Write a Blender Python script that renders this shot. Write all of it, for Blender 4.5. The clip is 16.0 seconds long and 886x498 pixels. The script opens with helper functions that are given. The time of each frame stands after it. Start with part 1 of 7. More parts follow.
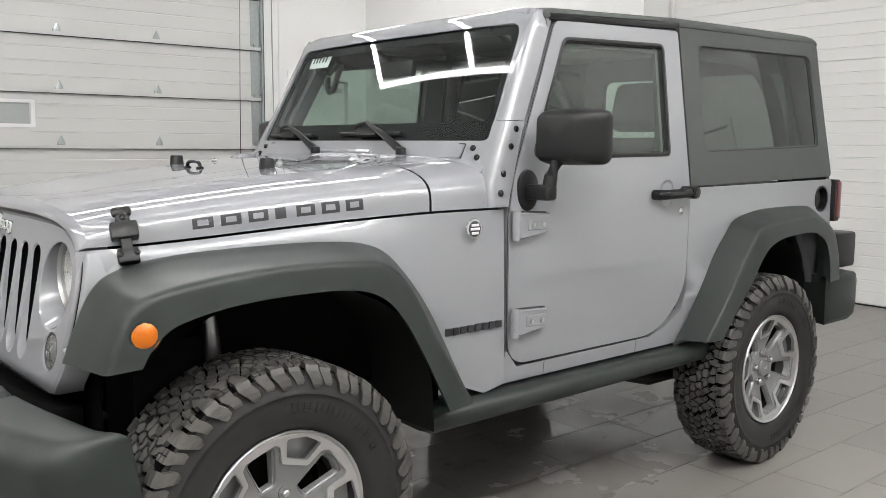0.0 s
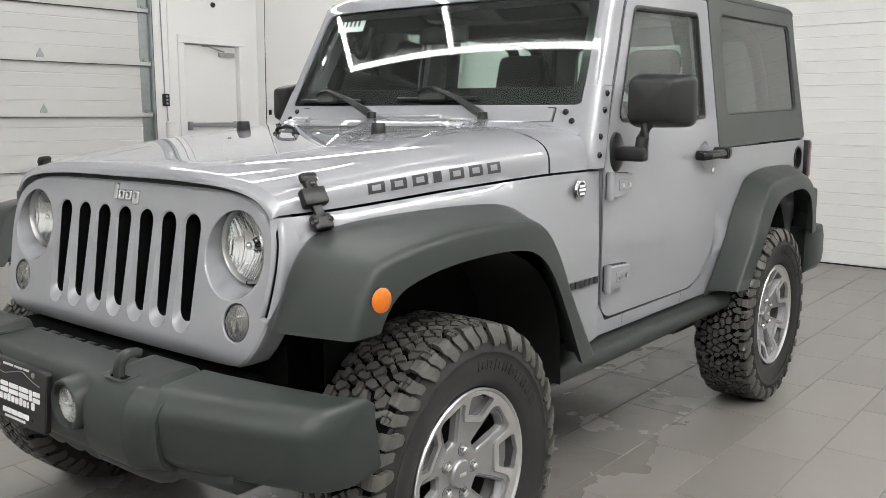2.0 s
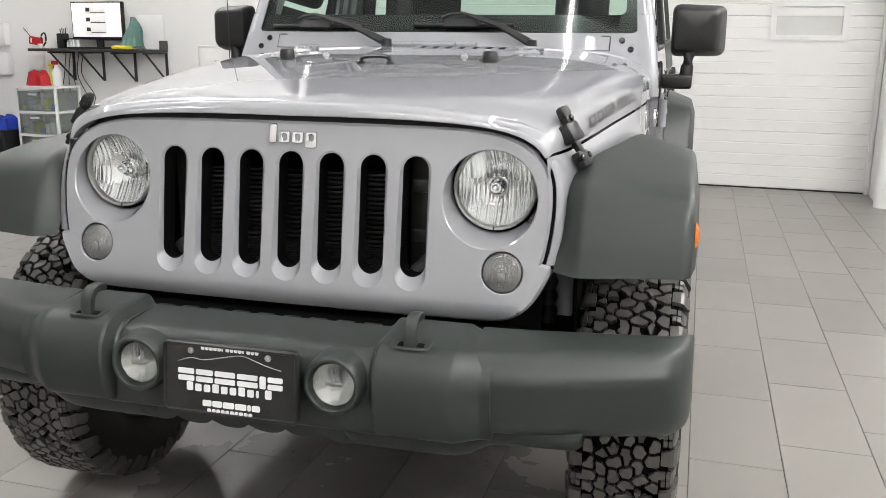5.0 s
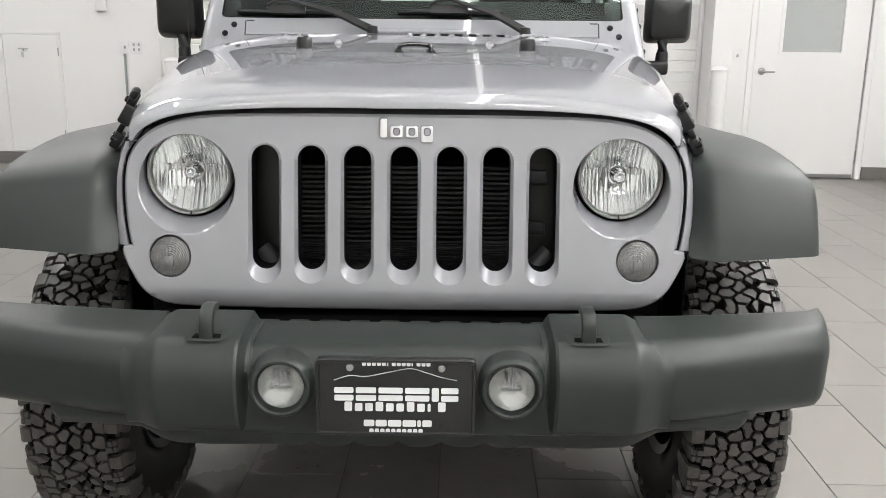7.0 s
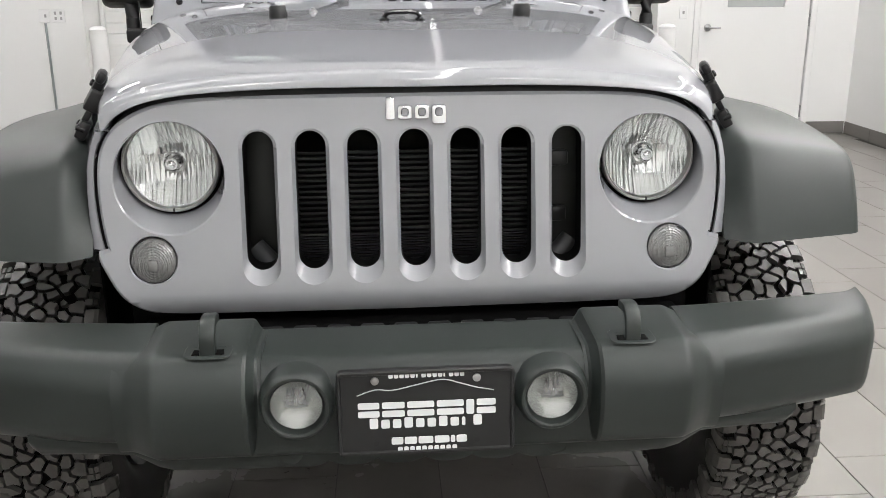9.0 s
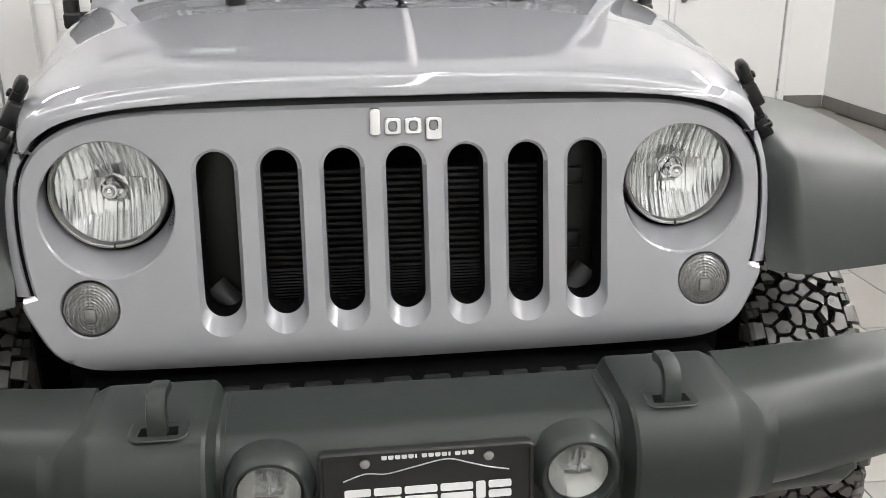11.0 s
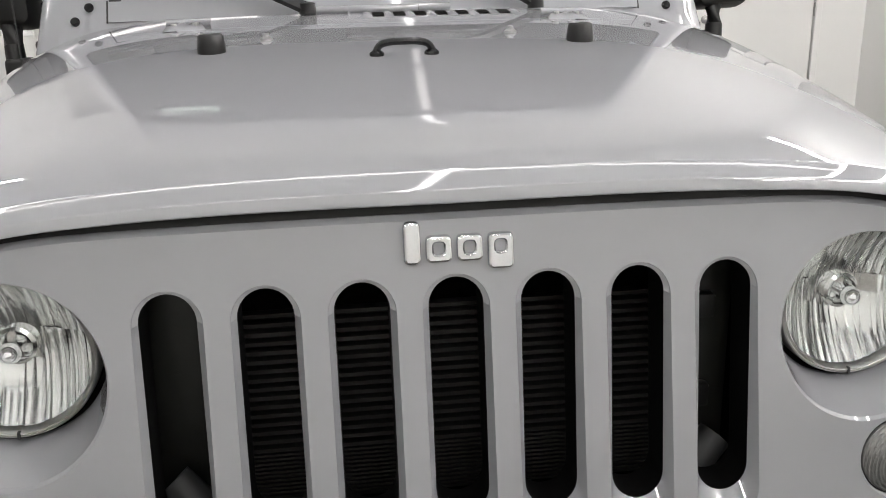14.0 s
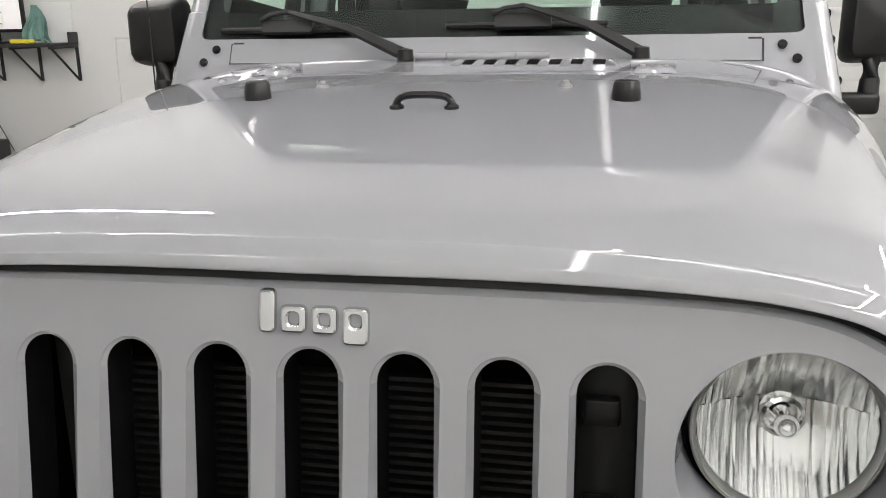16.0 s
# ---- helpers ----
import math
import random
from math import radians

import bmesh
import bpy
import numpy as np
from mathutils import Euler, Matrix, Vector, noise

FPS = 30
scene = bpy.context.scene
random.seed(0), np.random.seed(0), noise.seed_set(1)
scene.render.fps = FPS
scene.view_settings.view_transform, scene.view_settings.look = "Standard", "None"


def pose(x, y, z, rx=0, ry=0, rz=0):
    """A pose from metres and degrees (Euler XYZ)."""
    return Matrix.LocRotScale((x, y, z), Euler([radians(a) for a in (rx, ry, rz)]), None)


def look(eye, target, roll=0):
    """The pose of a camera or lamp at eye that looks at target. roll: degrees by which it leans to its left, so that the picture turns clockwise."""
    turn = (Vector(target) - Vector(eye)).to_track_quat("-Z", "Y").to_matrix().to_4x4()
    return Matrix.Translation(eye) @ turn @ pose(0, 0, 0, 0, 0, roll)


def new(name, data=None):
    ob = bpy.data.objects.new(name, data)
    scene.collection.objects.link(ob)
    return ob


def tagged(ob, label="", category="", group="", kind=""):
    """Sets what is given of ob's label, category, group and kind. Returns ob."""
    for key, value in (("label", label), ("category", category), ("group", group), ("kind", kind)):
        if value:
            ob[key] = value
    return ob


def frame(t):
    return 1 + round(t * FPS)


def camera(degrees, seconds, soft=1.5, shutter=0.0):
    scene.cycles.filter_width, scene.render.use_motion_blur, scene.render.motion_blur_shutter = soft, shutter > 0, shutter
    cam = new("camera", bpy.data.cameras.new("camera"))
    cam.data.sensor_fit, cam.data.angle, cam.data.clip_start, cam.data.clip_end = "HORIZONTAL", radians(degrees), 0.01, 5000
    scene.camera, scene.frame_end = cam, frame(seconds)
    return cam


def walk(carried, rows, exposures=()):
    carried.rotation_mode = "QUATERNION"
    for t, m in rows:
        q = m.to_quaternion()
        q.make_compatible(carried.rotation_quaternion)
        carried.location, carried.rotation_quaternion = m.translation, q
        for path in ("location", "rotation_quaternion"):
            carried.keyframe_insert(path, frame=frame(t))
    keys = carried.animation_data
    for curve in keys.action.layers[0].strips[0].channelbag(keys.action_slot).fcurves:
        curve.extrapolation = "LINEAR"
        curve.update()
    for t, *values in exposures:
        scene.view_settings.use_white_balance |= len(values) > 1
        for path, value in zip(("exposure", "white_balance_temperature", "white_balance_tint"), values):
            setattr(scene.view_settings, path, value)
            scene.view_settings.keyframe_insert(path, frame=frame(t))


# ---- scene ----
cam = camera(53.4, 16.0, 0.6)
PATH = [
    (0, (2.779, -0.729, 1.364), (1.288, 0.583, 1.132), 0.4),
    (0.5, (2.606, -0.869, 1.366), (1.162, 0.494, 1.129), 0.3),
    (1, (2.466, -1.02, 1.355), (1.086, 0.407, 1.109), 0.1),
    (1.5, (2.337, -1.223, 1.361), (1.03, 0.266, 1.091), 0.1),
    (2, (2.205, -1.371, 1.352), (0.983, 0.183, 1.048), 0.1),
    (2.5, (1.995, -1.486, 1.323), (0.868, 0.133, 0.995), 0.1),
    (3, (1.812, -1.579, 1.341), (0.783, 0.095, 0.967), 0.3),
    (3.5, (1.584, -1.678, 1.343), (0.669, 0.053, 0.933), 0.3),
    (4, (1.365, -1.785, 1.361), (0.582, 0.004, 0.93), 0.4),
    (4.5, (1.122, -1.844, 1.341), (0.474, -0.006, 0.892), 0.5),
    (5, (0.897, -1.91, 1.351), (0.384, -0.033, 0.892), 0.5),
    (5.2, (0.81, -1.94, 1.351), (0.351, -0.05, 0.887), 0.6),
    (7.3, (0.051, -1.95, 1.346), (0.081, -0.01, 0.862), 0.5),
    (7.5, (0.036, -1.923, 1.342), (0.085, 0.017, 0.856), 0.4),
    (7.7, (0.016, -1.891, 1.343), (0.089, 0.047, 0.852), 0.2),
    (8, (-0.02, -1.856, 1.354), (0.085, 0.075, 0.846), 0.1),
    (8.2, (-0.038, -1.837, 1.356), (0.078, 0.09, 0.835), -0.1),
    (10.3, (-0.105, -1.562, 1.382), (0.094, 0.33, 0.767), -0.5),
    (10.5, (-0.112, -1.525, 1.385), (0.099, 0.364, 0.765), -0.6),
    (11, (-0.103, -1.44, 1.396), (0.116, 0.444, 0.762), -0.5),
    (11.5, (-0.099, -1.389, 1.41), (0.134, 0.489, 0.764), -0.6),
    (12, (-0.12, -1.289, 1.416), (0.122, 0.585, 0.762), -0.7),
    (12.5, (-0.156, -1.186, 1.414), (0.117, 0.689, 0.774), -0.4),
    (13, (-0.164, -1.113, 1.42), (0.123, 0.764, 0.791), -0.5),
    (13.5, (-0.168, -1.035, 1.422), (0.128, 0.845, 0.807), -0.6),
    (14, (-0.118, -0.902, 1.411), (0.103, 0.995, 0.817), -1.4),
    (14.5, (-0.045, -0.844, 1.414), (0.025, 1.068, 0.833), -1.2),
    (15, (0.033, -0.83, 1.424), (-0.033, 1.092, 0.872), -1.2),
    (15.5, (0.161, -0.834, 1.433), (-0.047, 1.084, 0.905), -1.1),
    (16, (0.308, -0.826, 1.435), (-0.065, 1.07, 0.919), -1.0),
]
walk(cam, [(t, look(eye, target, roll)) for t, eye, target, roll in PATH], [(0, -0.23, 6500, 10), (3, -0.12, 6500, 10), (5, 0.0, 6550, 11), (8.2, -0.03, 6500, 11), (12.0, -0.1, 6600, 11), (13.3, -0.15, 6650, 11), (14.2, -0.30, 6650, 11), (16.0, -0.28, 6650, 11)])

# ---------------------------------------------------------------- light
world = bpy.data.worlds.new("room_air")
scene.world = world
world.use_nodes = True
world.node_tree.nodes["Background"].inputs[0].default_value = (0.9, 0.95, 1.0, 1)
world.node_tree.nodes["Background"].inputs[1].default_value = 0.05
STRIP_POWER = 70.0
OVERHEAD_POWER = 24.0
SIDE_FILL_POWER = 112.0

# ---------------------------------------------------------------- materials


def material(name, color, rough=0.5, metal=0.0, coat=0.0, spec=0.5, var=0.0, scale=6.0, grain=0.0, grain_scale=200.0,
             bump=0.0, bump_scale=120.0, rough_var=0.0, per_object=0.0, coat_rough=0.03, trans=0.0, ior=1.45):
    m = bpy.data.materials.new(name)
    m.use_nodes = True
    nt = m.node_tree
    b = nt.nodes["Principled BSDF"]
    b.inputs["Base Color"].default_value = (*color, 1)
    b.inputs["Roughness"].default_value = rough
    b.inputs["Metallic"].default_value = metal
    b.inputs["Coat Weight"].default_value = coat
    b.inputs["Coat Roughness"].default_value = coat_rough
    b.inputs["Specular IOR Level"].default_value = spec
    b.inputs["Transmission Weight"].default_value = trans
    b.inputs["IOR"].default_value = ior
    tc = nt.nodes.new("ShaderNodeTexCoord")

    def noise_node(s, detail=4.0):
        n = nt.nodes.new("ShaderNodeTexNoise")
        n.inputs["Scale"].default_value = s
        n.inputs["Detail"].default_value = detail
        nt.links.new(tc.outputs["Object"], n.inputs["Vector"])
        return n

    def math_node(op, a, c):
        n = nt.nodes.new("ShaderNodeMath")
        n.operation = op
        for i, v in enumerate((a, c)):
            if isinstance(v, (int, float)):
                n.inputs[i].default_value = v
            else:
                nt.links.new(v, n.inputs[i])
        return n.outputs[0]

    factor = None
    for s, amount in ((scale, var), (grain_scale, grain)):
        if amount:
            f = math_node("MULTIPLY_ADD", noise_node(s).outputs["Fac"], 2 * amount)
            f.node.inputs[2].default_value = 1 - amount
            factor = f if factor is None else math_node("MULTIPLY", factor, f)
    if per_object:
        info = nt.nodes.new("ShaderNodeObjectInfo")
        f = math_node("MULTIPLY_ADD", info.outputs["Random"], 2 * per_object)
        f.node.inputs[2].default_value = 1 - per_object
        factor = f if factor is None else math_node("MULTIPLY", factor, f)
    if factor is not None:
        mix = nt.nodes.new("ShaderNodeVectorMath")
        mix.operation = "SCALE"
        mix.inputs[0].default_value = color
        nt.links.new(factor, mix.inputs["Scale"])
        nt.links.new(mix.outputs[0], b.inputs["Base Color"])
    if rough_var:
        f = math_node("MULTIPLY_ADD", noise_node(scale * 1.7).outputs["Fac"], 2 * rough_var)
        f.node.inputs[2].default_value = rough - rough_var
        nt.links.new(f, b.inputs["Roughness"])
    if bump:
        bn = nt.nodes.new("ShaderNodeBump")
        bn.inputs["Strength"].default_value = bump
        bn.inputs["Distance"].default_value = 0.002
        nt.links.new(noise_node(bump_scale, 3.0).outputs["Fac"], bn.inputs["Height"])
        nt.links.new(bn.outputs[0], b.inputs["Normal"])
    return m


def emitter(name, color, strength):
    m = bpy.data.materials.new(name)
    m.use_nodes = True
    b = m.node_tree.nodes["Principled BSDF"]
    b.inputs["Base Color"].default_value = (0.8, 0.8, 0.8, 1)
    b.inputs["Emission Color"].default_value = (*color, 1)
    b.inputs["Emission Strength"].default_value = strength
    return m


def tinted_glass(name, tint, rough=0.0, haze=0.0):
    """Clear coat of gloss over a see-through tint, for thin panes."""
    m = bpy.data.materials.new(name)
    m.use_nodes = True
    nt = m.node_tree
    nt.nodes.remove(nt.nodes["Principled BSDF"])
    out = nt.nodes["Material Output"]
    tr = nt.nodes.new("ShaderNodeBsdfTransparent")
    tr.inputs[0].default_value = (*tint, 1)
    gl = nt.nodes.new("ShaderNodeBsdfGlossy")
    gl.inputs["Roughness"].default_value = rough
    gl.inputs["Color"].default_value = (1, 1, 1, 1)
    fr = nt.nodes.new("ShaderNodeFresnel")
    fr.inputs[0].default_value = 1.5
    mx = nt.nodes.new("ShaderNodeMixShader")
    nt.links.new(fr.outputs[0], mx.inputs[0])
    nt.links.new(tr.outputs[0], mx.inputs[1])
    nt.links.new(gl.outputs[0], mx.inputs[2])
    body = tr
    if haze:
        # pale diffuse mixed in: paints reflected room light on panes, milkiness on drawers
        df = nt.nodes.new("ShaderNodeBsdfDiffuse")
        df.inputs[0].default_value = (0.30, 0.34, 0.31, 1)
        body = nt.nodes.new("ShaderNodeMixShader")
        body.inputs[0].default_value = haze
        nt.links.new(tr.outputs[0], body.inputs[1])
        nt.links.new(df.outputs[0], body.inputs[2])
        nt.links.new(body.outputs[0], mx.inputs[1])
    nt.links.new(mx.outputs[0], out.inputs[0])
    return m


PAINT = material("silver_paint", (0.264, 0.268, 0.286), rough=0.62, metal=0.15, coat=1.0, spec=0.0, coat_rough=0.004, var=0.012, scale=3)
PAINT.node_tree.nodes["Principled BSDF"].inputs["Coat IOR"].default_value = 1.72
PLASTIC = material("dark_grey_plastic", (0.0218, 0.0264, 0.0244), rough=0.40, spec=0.40, var=0.06, scale=5, bump=0.05, bump_scale=900)
HARDTOP = material("hardtop_plastic", (0.060, 0.064, 0.061), rough=0.62, spec=0.35, var=0.05, scale=3, bump=0.2, bump_scale=700)
BLACK = material("black_plastic", (0.0075, 0.0076, 0.008), rough=0.40, spec=0.42, var=0.1, scale=20, bump=0.06, bump_scale=600)
GLOSS_BLACK = material("gloss_black", (0.008, 0.008, 0.009), rough=0.12)
DARK = material("engine_bay_black", (0.004, 0.004, 0.004), rough=0.8, spec=0.05, var=0.3, scale=12)
FIN = material("condenser_fin", (0.020, 0.021, 0.020), rough=0.5, metal=0.4, var=0.3, scale=40)
LINER = material("wheel_liner", (0.011, 0.011, 0.011), rough=0.6, spec=0.25, var=0.3, scale=9)
# one rubber in two tones: groove shade near black, lit block tops paler
GROOVE_SHADE = material("shaded_groove_rubber", (0.0030, 0.0029, 0.0028), rough=0.8, spec=0.05, var=0.2, scale=20)
TREAD = material("lit_tread_rubber", (0.070, 0.067, 0.062), rough=0.36, spec=0.5, var=0.3, scale=25, bump=0.2, bump_scale=250)
RUBBER = material("tyre_rubber", (0.0215, 0.0206, 0.0196), rough=0.52, spec=0.28, var=0.25, scale=14, bump=0.15, bump_scale=300)
CHROME = material("chrome", (0.82, 0.83, 0.84), rough=0.06, metal=1.0)
EMBLEM = material("emblem_chrome", (0.66, 0.67, 0.68), rough=0.16, metal=1.0)
RIM_GREY = material("rim_grey_paint", (0.22, 0.22, 0.222), rough=0.38, metal=0.4, coat=0.4, var=0.06)
# the barrel's shade behind the spokes is put into this dark grey
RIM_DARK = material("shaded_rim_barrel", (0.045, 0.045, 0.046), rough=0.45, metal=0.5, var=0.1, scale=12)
RIM_CUT = material("machined_aluminium", (0.64, 0.64, 0.645), rough=0.36, metal=1.0, var=0.05, scale=40)
STEEL = material("dull_steel", (0.42, 0.42, 0.42), rough=0.38, metal=1.0, var=0.1, scale=20)
AMBER = material("amber_lens", (0.52, 0.125, 0.0), rough=0.30, coat=0.45, coat_rough=0.03, spec=0.3, grain=0.12, grain_scale=160)
RED_LENS = material("red_lens", (0.10, 0.006, 0.008), rough=0.15, coat=0.6)
SMOKE_LENS = material("fluted_clear_lens", (0.17, 0.172, 0.168), rough=0.14, metal=0.55, coat=1.0, grain=0.3, grain_scale=120)
LAMP_RING = material("satin_lamp_ring", (0.55, 0.55, 0.54), rough=0.30, metal=1.0)
DUCT = material("duct_plastic", (0.0085, 0.009, 0.008), rough=0.5, var=0.3, scale=14)
REFLECTOR = material("lamp_reflector", (0.80, 0.81, 0.80), rough=0.13, metal=1.0)
FOG_BOWL = material("fog_lamp_bowl", (0.62, 0.63, 0.61), rough=0.24, metal=0.8)
LENS = tinted_glass("lamp_lens", (0.96, 0.97, 0.97))
WINDSHIELD = tinted_glass("windshield_glass", (0.80, 0.91, 0.86), haze=0.02)
DOOR_GLASS = tinted_glass("side_door_glass", (0.44, 0.52, 0.47), haze=0.15)
TINT = tinted_glass("door_glass", (0.72, 0.85, 0.78), haze=0.02)
PRIVACY = tinted_glass("privacy_glass", (0.11, 0.115, 0.11), haze=0.07)
SEAT = material("black_cloth", (0.015, 0.015, 0.016), rough=0.85, var=0.2, scale=30)
DASH = material("dash_grey", (0.03, 0.031, 0.032), rough=0.6, var=0.1)
DECAL = material("dark_decal", (0.03, 0.03, 0.033), rough=0.4)
PLATE_BLACK = material("plate_black", (0.012, 0.012, 0.012), rough=0.38, var=0.1, scale=10)
PRINT_WHITE = material("printed_white", (0.75, 0.75, 0.75), rough=0.45)
WALL = material("white_wall_paint", (0.80, 0.80, 0.79), rough=0.55, var=0.02, scale=1.2, grain=0.01, grain_scale=60, bump=0.05, bump_scale=90)
DOOR_WHITE = material("white_door_paint", (0.80, 0.80, 0.79), rough=0.42, var=0.02, scale=2)
PANEL_CREAM = material("cream_steel_panel", (0.60, 0.60, 0.585), rough=0.45, var=0.03, scale=1.5, bump=0.05, bump_scale=200)
PANEL_WHITE = material("white_steel_panel", (0.79, 0.79, 0.775), rough=0.45, var=0.03, scale=1.5, bump=0.05, bump_scale=200)
CEIL = material("white_liner_sheet", (0.60, 0.61, 0.62), rough=0.5, var=0.03, scale=1)
TILE = material("grey_porcelain", (0.220, 0.207, 0.192), rough=0.30, var=0.05, scale=2.4, rough_var=0.03, per_object=0.07)


def wet_floor(m):
    """Puddles, drying stains and grit left round the vehicle, over a plain tile."""
    nt = m.node_tree
    bsdf = nt.nodes["Principled BSDF"]
    geo = nt.nodes.new("ShaderNodeNewGeometry")
    sep = nt.nodes.new("ShaderNodeSeparateXYZ")
    nt.links.new(geo.outputs["Position"], sep.inputs[0])
    # clouding runs on from tile to tile
    for n in nt.nodes:
        if n.type == "TEX_NOISE":
            nt.links.new(geo.outputs["Position"], n.inputs["Vector"])

    def op(kind, a, c, d=None):
        n = nt.nodes.new("ShaderNodeMath")
        n.operation = kind
        for i, v in enumerate((a, c, d)):
            if v is None:
                continue
            if isinstance(v, (int, float)):
                n.inputs[i].default_value = v
            else:
                nt.links.new(v, n.inputs[i])
        return n.outputs[0]

    def noise(s, detail, rough=0.5):
        n = nt.nodes.new("ShaderNodeTexNoise")
        n.inputs["Scale"].default_value = s
        n.inputs["Detail"].default_value = detail
        n.inputs["Roughness"].default_value = rough
        nt.links.new(geo.outputs["Position"], n.inputs["Vector"])
        return n.outputs["Fac"]

    def ramp(v, lo, hi):
        n = nt.nodes.new("ShaderNodeMapRange")
        n.interpolation_type = "SMOOTHSTEP"
        n.inputs["From Min"].default_value = lo
        n.inputs["From Max"].default_value = hi
        nt.links.new(v, n.inputs["Value"])
        return n.outputs[0]

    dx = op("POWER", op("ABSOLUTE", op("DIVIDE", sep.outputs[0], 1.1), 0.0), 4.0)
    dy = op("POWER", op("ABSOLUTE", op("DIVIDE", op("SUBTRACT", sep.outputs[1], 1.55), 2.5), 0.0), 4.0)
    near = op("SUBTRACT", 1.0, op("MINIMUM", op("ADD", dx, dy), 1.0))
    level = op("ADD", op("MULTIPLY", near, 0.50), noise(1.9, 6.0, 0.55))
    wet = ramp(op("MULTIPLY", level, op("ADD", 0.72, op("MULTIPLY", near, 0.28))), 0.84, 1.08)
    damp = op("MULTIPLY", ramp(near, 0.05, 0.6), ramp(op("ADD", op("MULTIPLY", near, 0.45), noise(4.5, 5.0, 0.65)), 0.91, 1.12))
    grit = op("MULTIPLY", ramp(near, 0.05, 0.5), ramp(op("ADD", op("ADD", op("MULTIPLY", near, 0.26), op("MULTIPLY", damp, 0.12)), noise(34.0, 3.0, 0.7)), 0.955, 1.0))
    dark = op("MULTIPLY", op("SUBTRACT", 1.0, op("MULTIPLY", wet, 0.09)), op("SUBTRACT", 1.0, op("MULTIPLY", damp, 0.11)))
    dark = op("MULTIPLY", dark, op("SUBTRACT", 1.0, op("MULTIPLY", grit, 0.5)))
    src = bsdf.inputs["Base Color"].links[0].from_socket
    sc = nt.nodes.new("ShaderNodeVectorMath")
    sc.operation = "SCALE"
    nt.links.new(src, sc.inputs[0])
    nt.links.new(dark, sc.inputs["Scale"])
    nt.links.new(sc.outputs[0], bsdf.inputs["Base Color"])
    rs = bsdf.inputs["Roughness"].links[0].from_socket
    nt.links.new(op("MULTIPLY", rs, op("SUBTRACT", 1.0, op("MULTIPLY", wet, 0.72))), bsdf.inputs["Roughness"])


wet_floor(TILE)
GROUT = material("dark_grout", (0.10, 0.096, 0.09), rough=0.8, var=0.2, scale=8)
BASE = material("grey_base_tile", (0.17, 0.16, 0.15), rough=0.45, var=0.08, scale=4, per_object=0.05)
GALV = material("galvanised_steel", (0.36, 0.39, 0.39), rough=0.35, metal=0.85, var=0.15, scale=25)
SEAL = material("rubber_seal", (0.02, 0.02, 0.02), rough=0.8)
FROST_PALE = material("pale_window_pane", (0.60, 0.61, 0.59), rough=0.10, coat=0.6, var=0.10, scale=3)
FROST = material("frosted_pane", (0.42, 0.44, 0.43), rough=0.12, coat=0.5, var=0.06, scale=2)
LED = emitter("led_strip", (1.0, 0.99, 0.975), STRIP_POWER)
LED_SIDE_FILL = emitter("led_side_fill", (1.0, 0.99, 0.975), SIDE_FILL_POWER)
LED_OVER = emitter("led_strip_overhead", (1.0, 0.99, 0.975), OVERHEAD_POWER)
SCREEN = emitter("lit_screen", (0.95, 0.86, 0.86), 0.42)
SCREEN_MID = emitter("lit_screen_grey", (0.60, 0.57, 0.50), 0.36)
YELLOW_GREEN = material("yellow_green_plastic", (0.52, 0.56, 0.12), rough=0.5, var=0.2, scale=20)
PALE_BLUE = material("pale_blue_plastic", (0.30, 0.42, 0.58), rough=0.5, var=0.2, scale=20)
DRAWER = tinted_glass("clear_drawer_plastic", (0.93, 0.94, 0.96), 0.2, haze=0.40)
WHITE_PLASTIC = material("white_plastic", (0.78, 0.78, 0.78), rough=0.4)
BLUE = material("blue_cloth", (0.01, 0.035, 0.32), rough=0.8, var=0.3, scale=20)
GREEN_RAG = material("green_microfibre", (0.17, 0.30, 0.27), rough=0.9, var=0.2, scale=25)
GREEN_TAG = material("bright_green_card", (0.18, 0.72, 0.05), rough=0.6)
RED = material("red_cloth", (0.42, 0.012, 0.02), rough=0.7, var=0.25, scale=25)
YELLOW = material("yellow_plastic", (0.75, 0.62, 0.05), rough=0.5)
SHELF = material("dark_steel_shelf", (0.03, 0.03, 0.032), rough=0.5)

# ---------------------------------------------------------------- mesh helpers
ROOM = pose(0, 0, 0, 0, 0, -3.0)
ID4 = Matrix.Identity(4)


def part(name, bm, mat, parent=None, label="", m=ID4, smooth=32.0):
    me = bpy.data.meshes.new(name)
    bmesh.ops.recalc_face_normals(bm, faces=bm.faces)
    for f in bm.faces:
        f.smooth = smooth > 0
    bm.to_mesh(me)
    bm.free()
    if smooth > 0:
        me.set_sharp_from_angle(angle=radians(smooth))
    me.materials.append(mat)
    ob = new(name, me)
    ob.parent = parent
    ob.matrix_basis = m
    if label:
        ob["label"] = label
    return ob


def empty(name, label, category, m=ID4, group="", kind=""):
    ob = new(name)
    ob.empty_display_size = 0.05
    ob.matrix_basis = m
    return tagged(ob, label, category, group, kind)


def add_box(bm, x0, x1, y0, y1, z0, z1, bevel=0.0, seg=2, m=None):
    r = bmesh.ops.create_cube(bm, size=1.0)
    vs = r["verts"]
    for v in vs:
        v.co = Vector((x0 + (v.co.x + 0.5) * (x1 - x0), y0 + (v.co.y + 0.5) * (y1 - y0), z0 + (v.co.z + 0.5) * (z1 - z0)))
    if bevel:
        es = list({e for v in vs for e in v.link_edges})
        r = bmesh.ops.bevel(bm, geom=es, offset=bevel, segments=seg, profile=0.5, affect="EDGES")
        vs = list({v for f in r["faces"] for v in f.verts} | {v for v in vs if v.is_valid})
    if m is not None:
        for v in vs:
            v.co = m @ v.co
    return vs


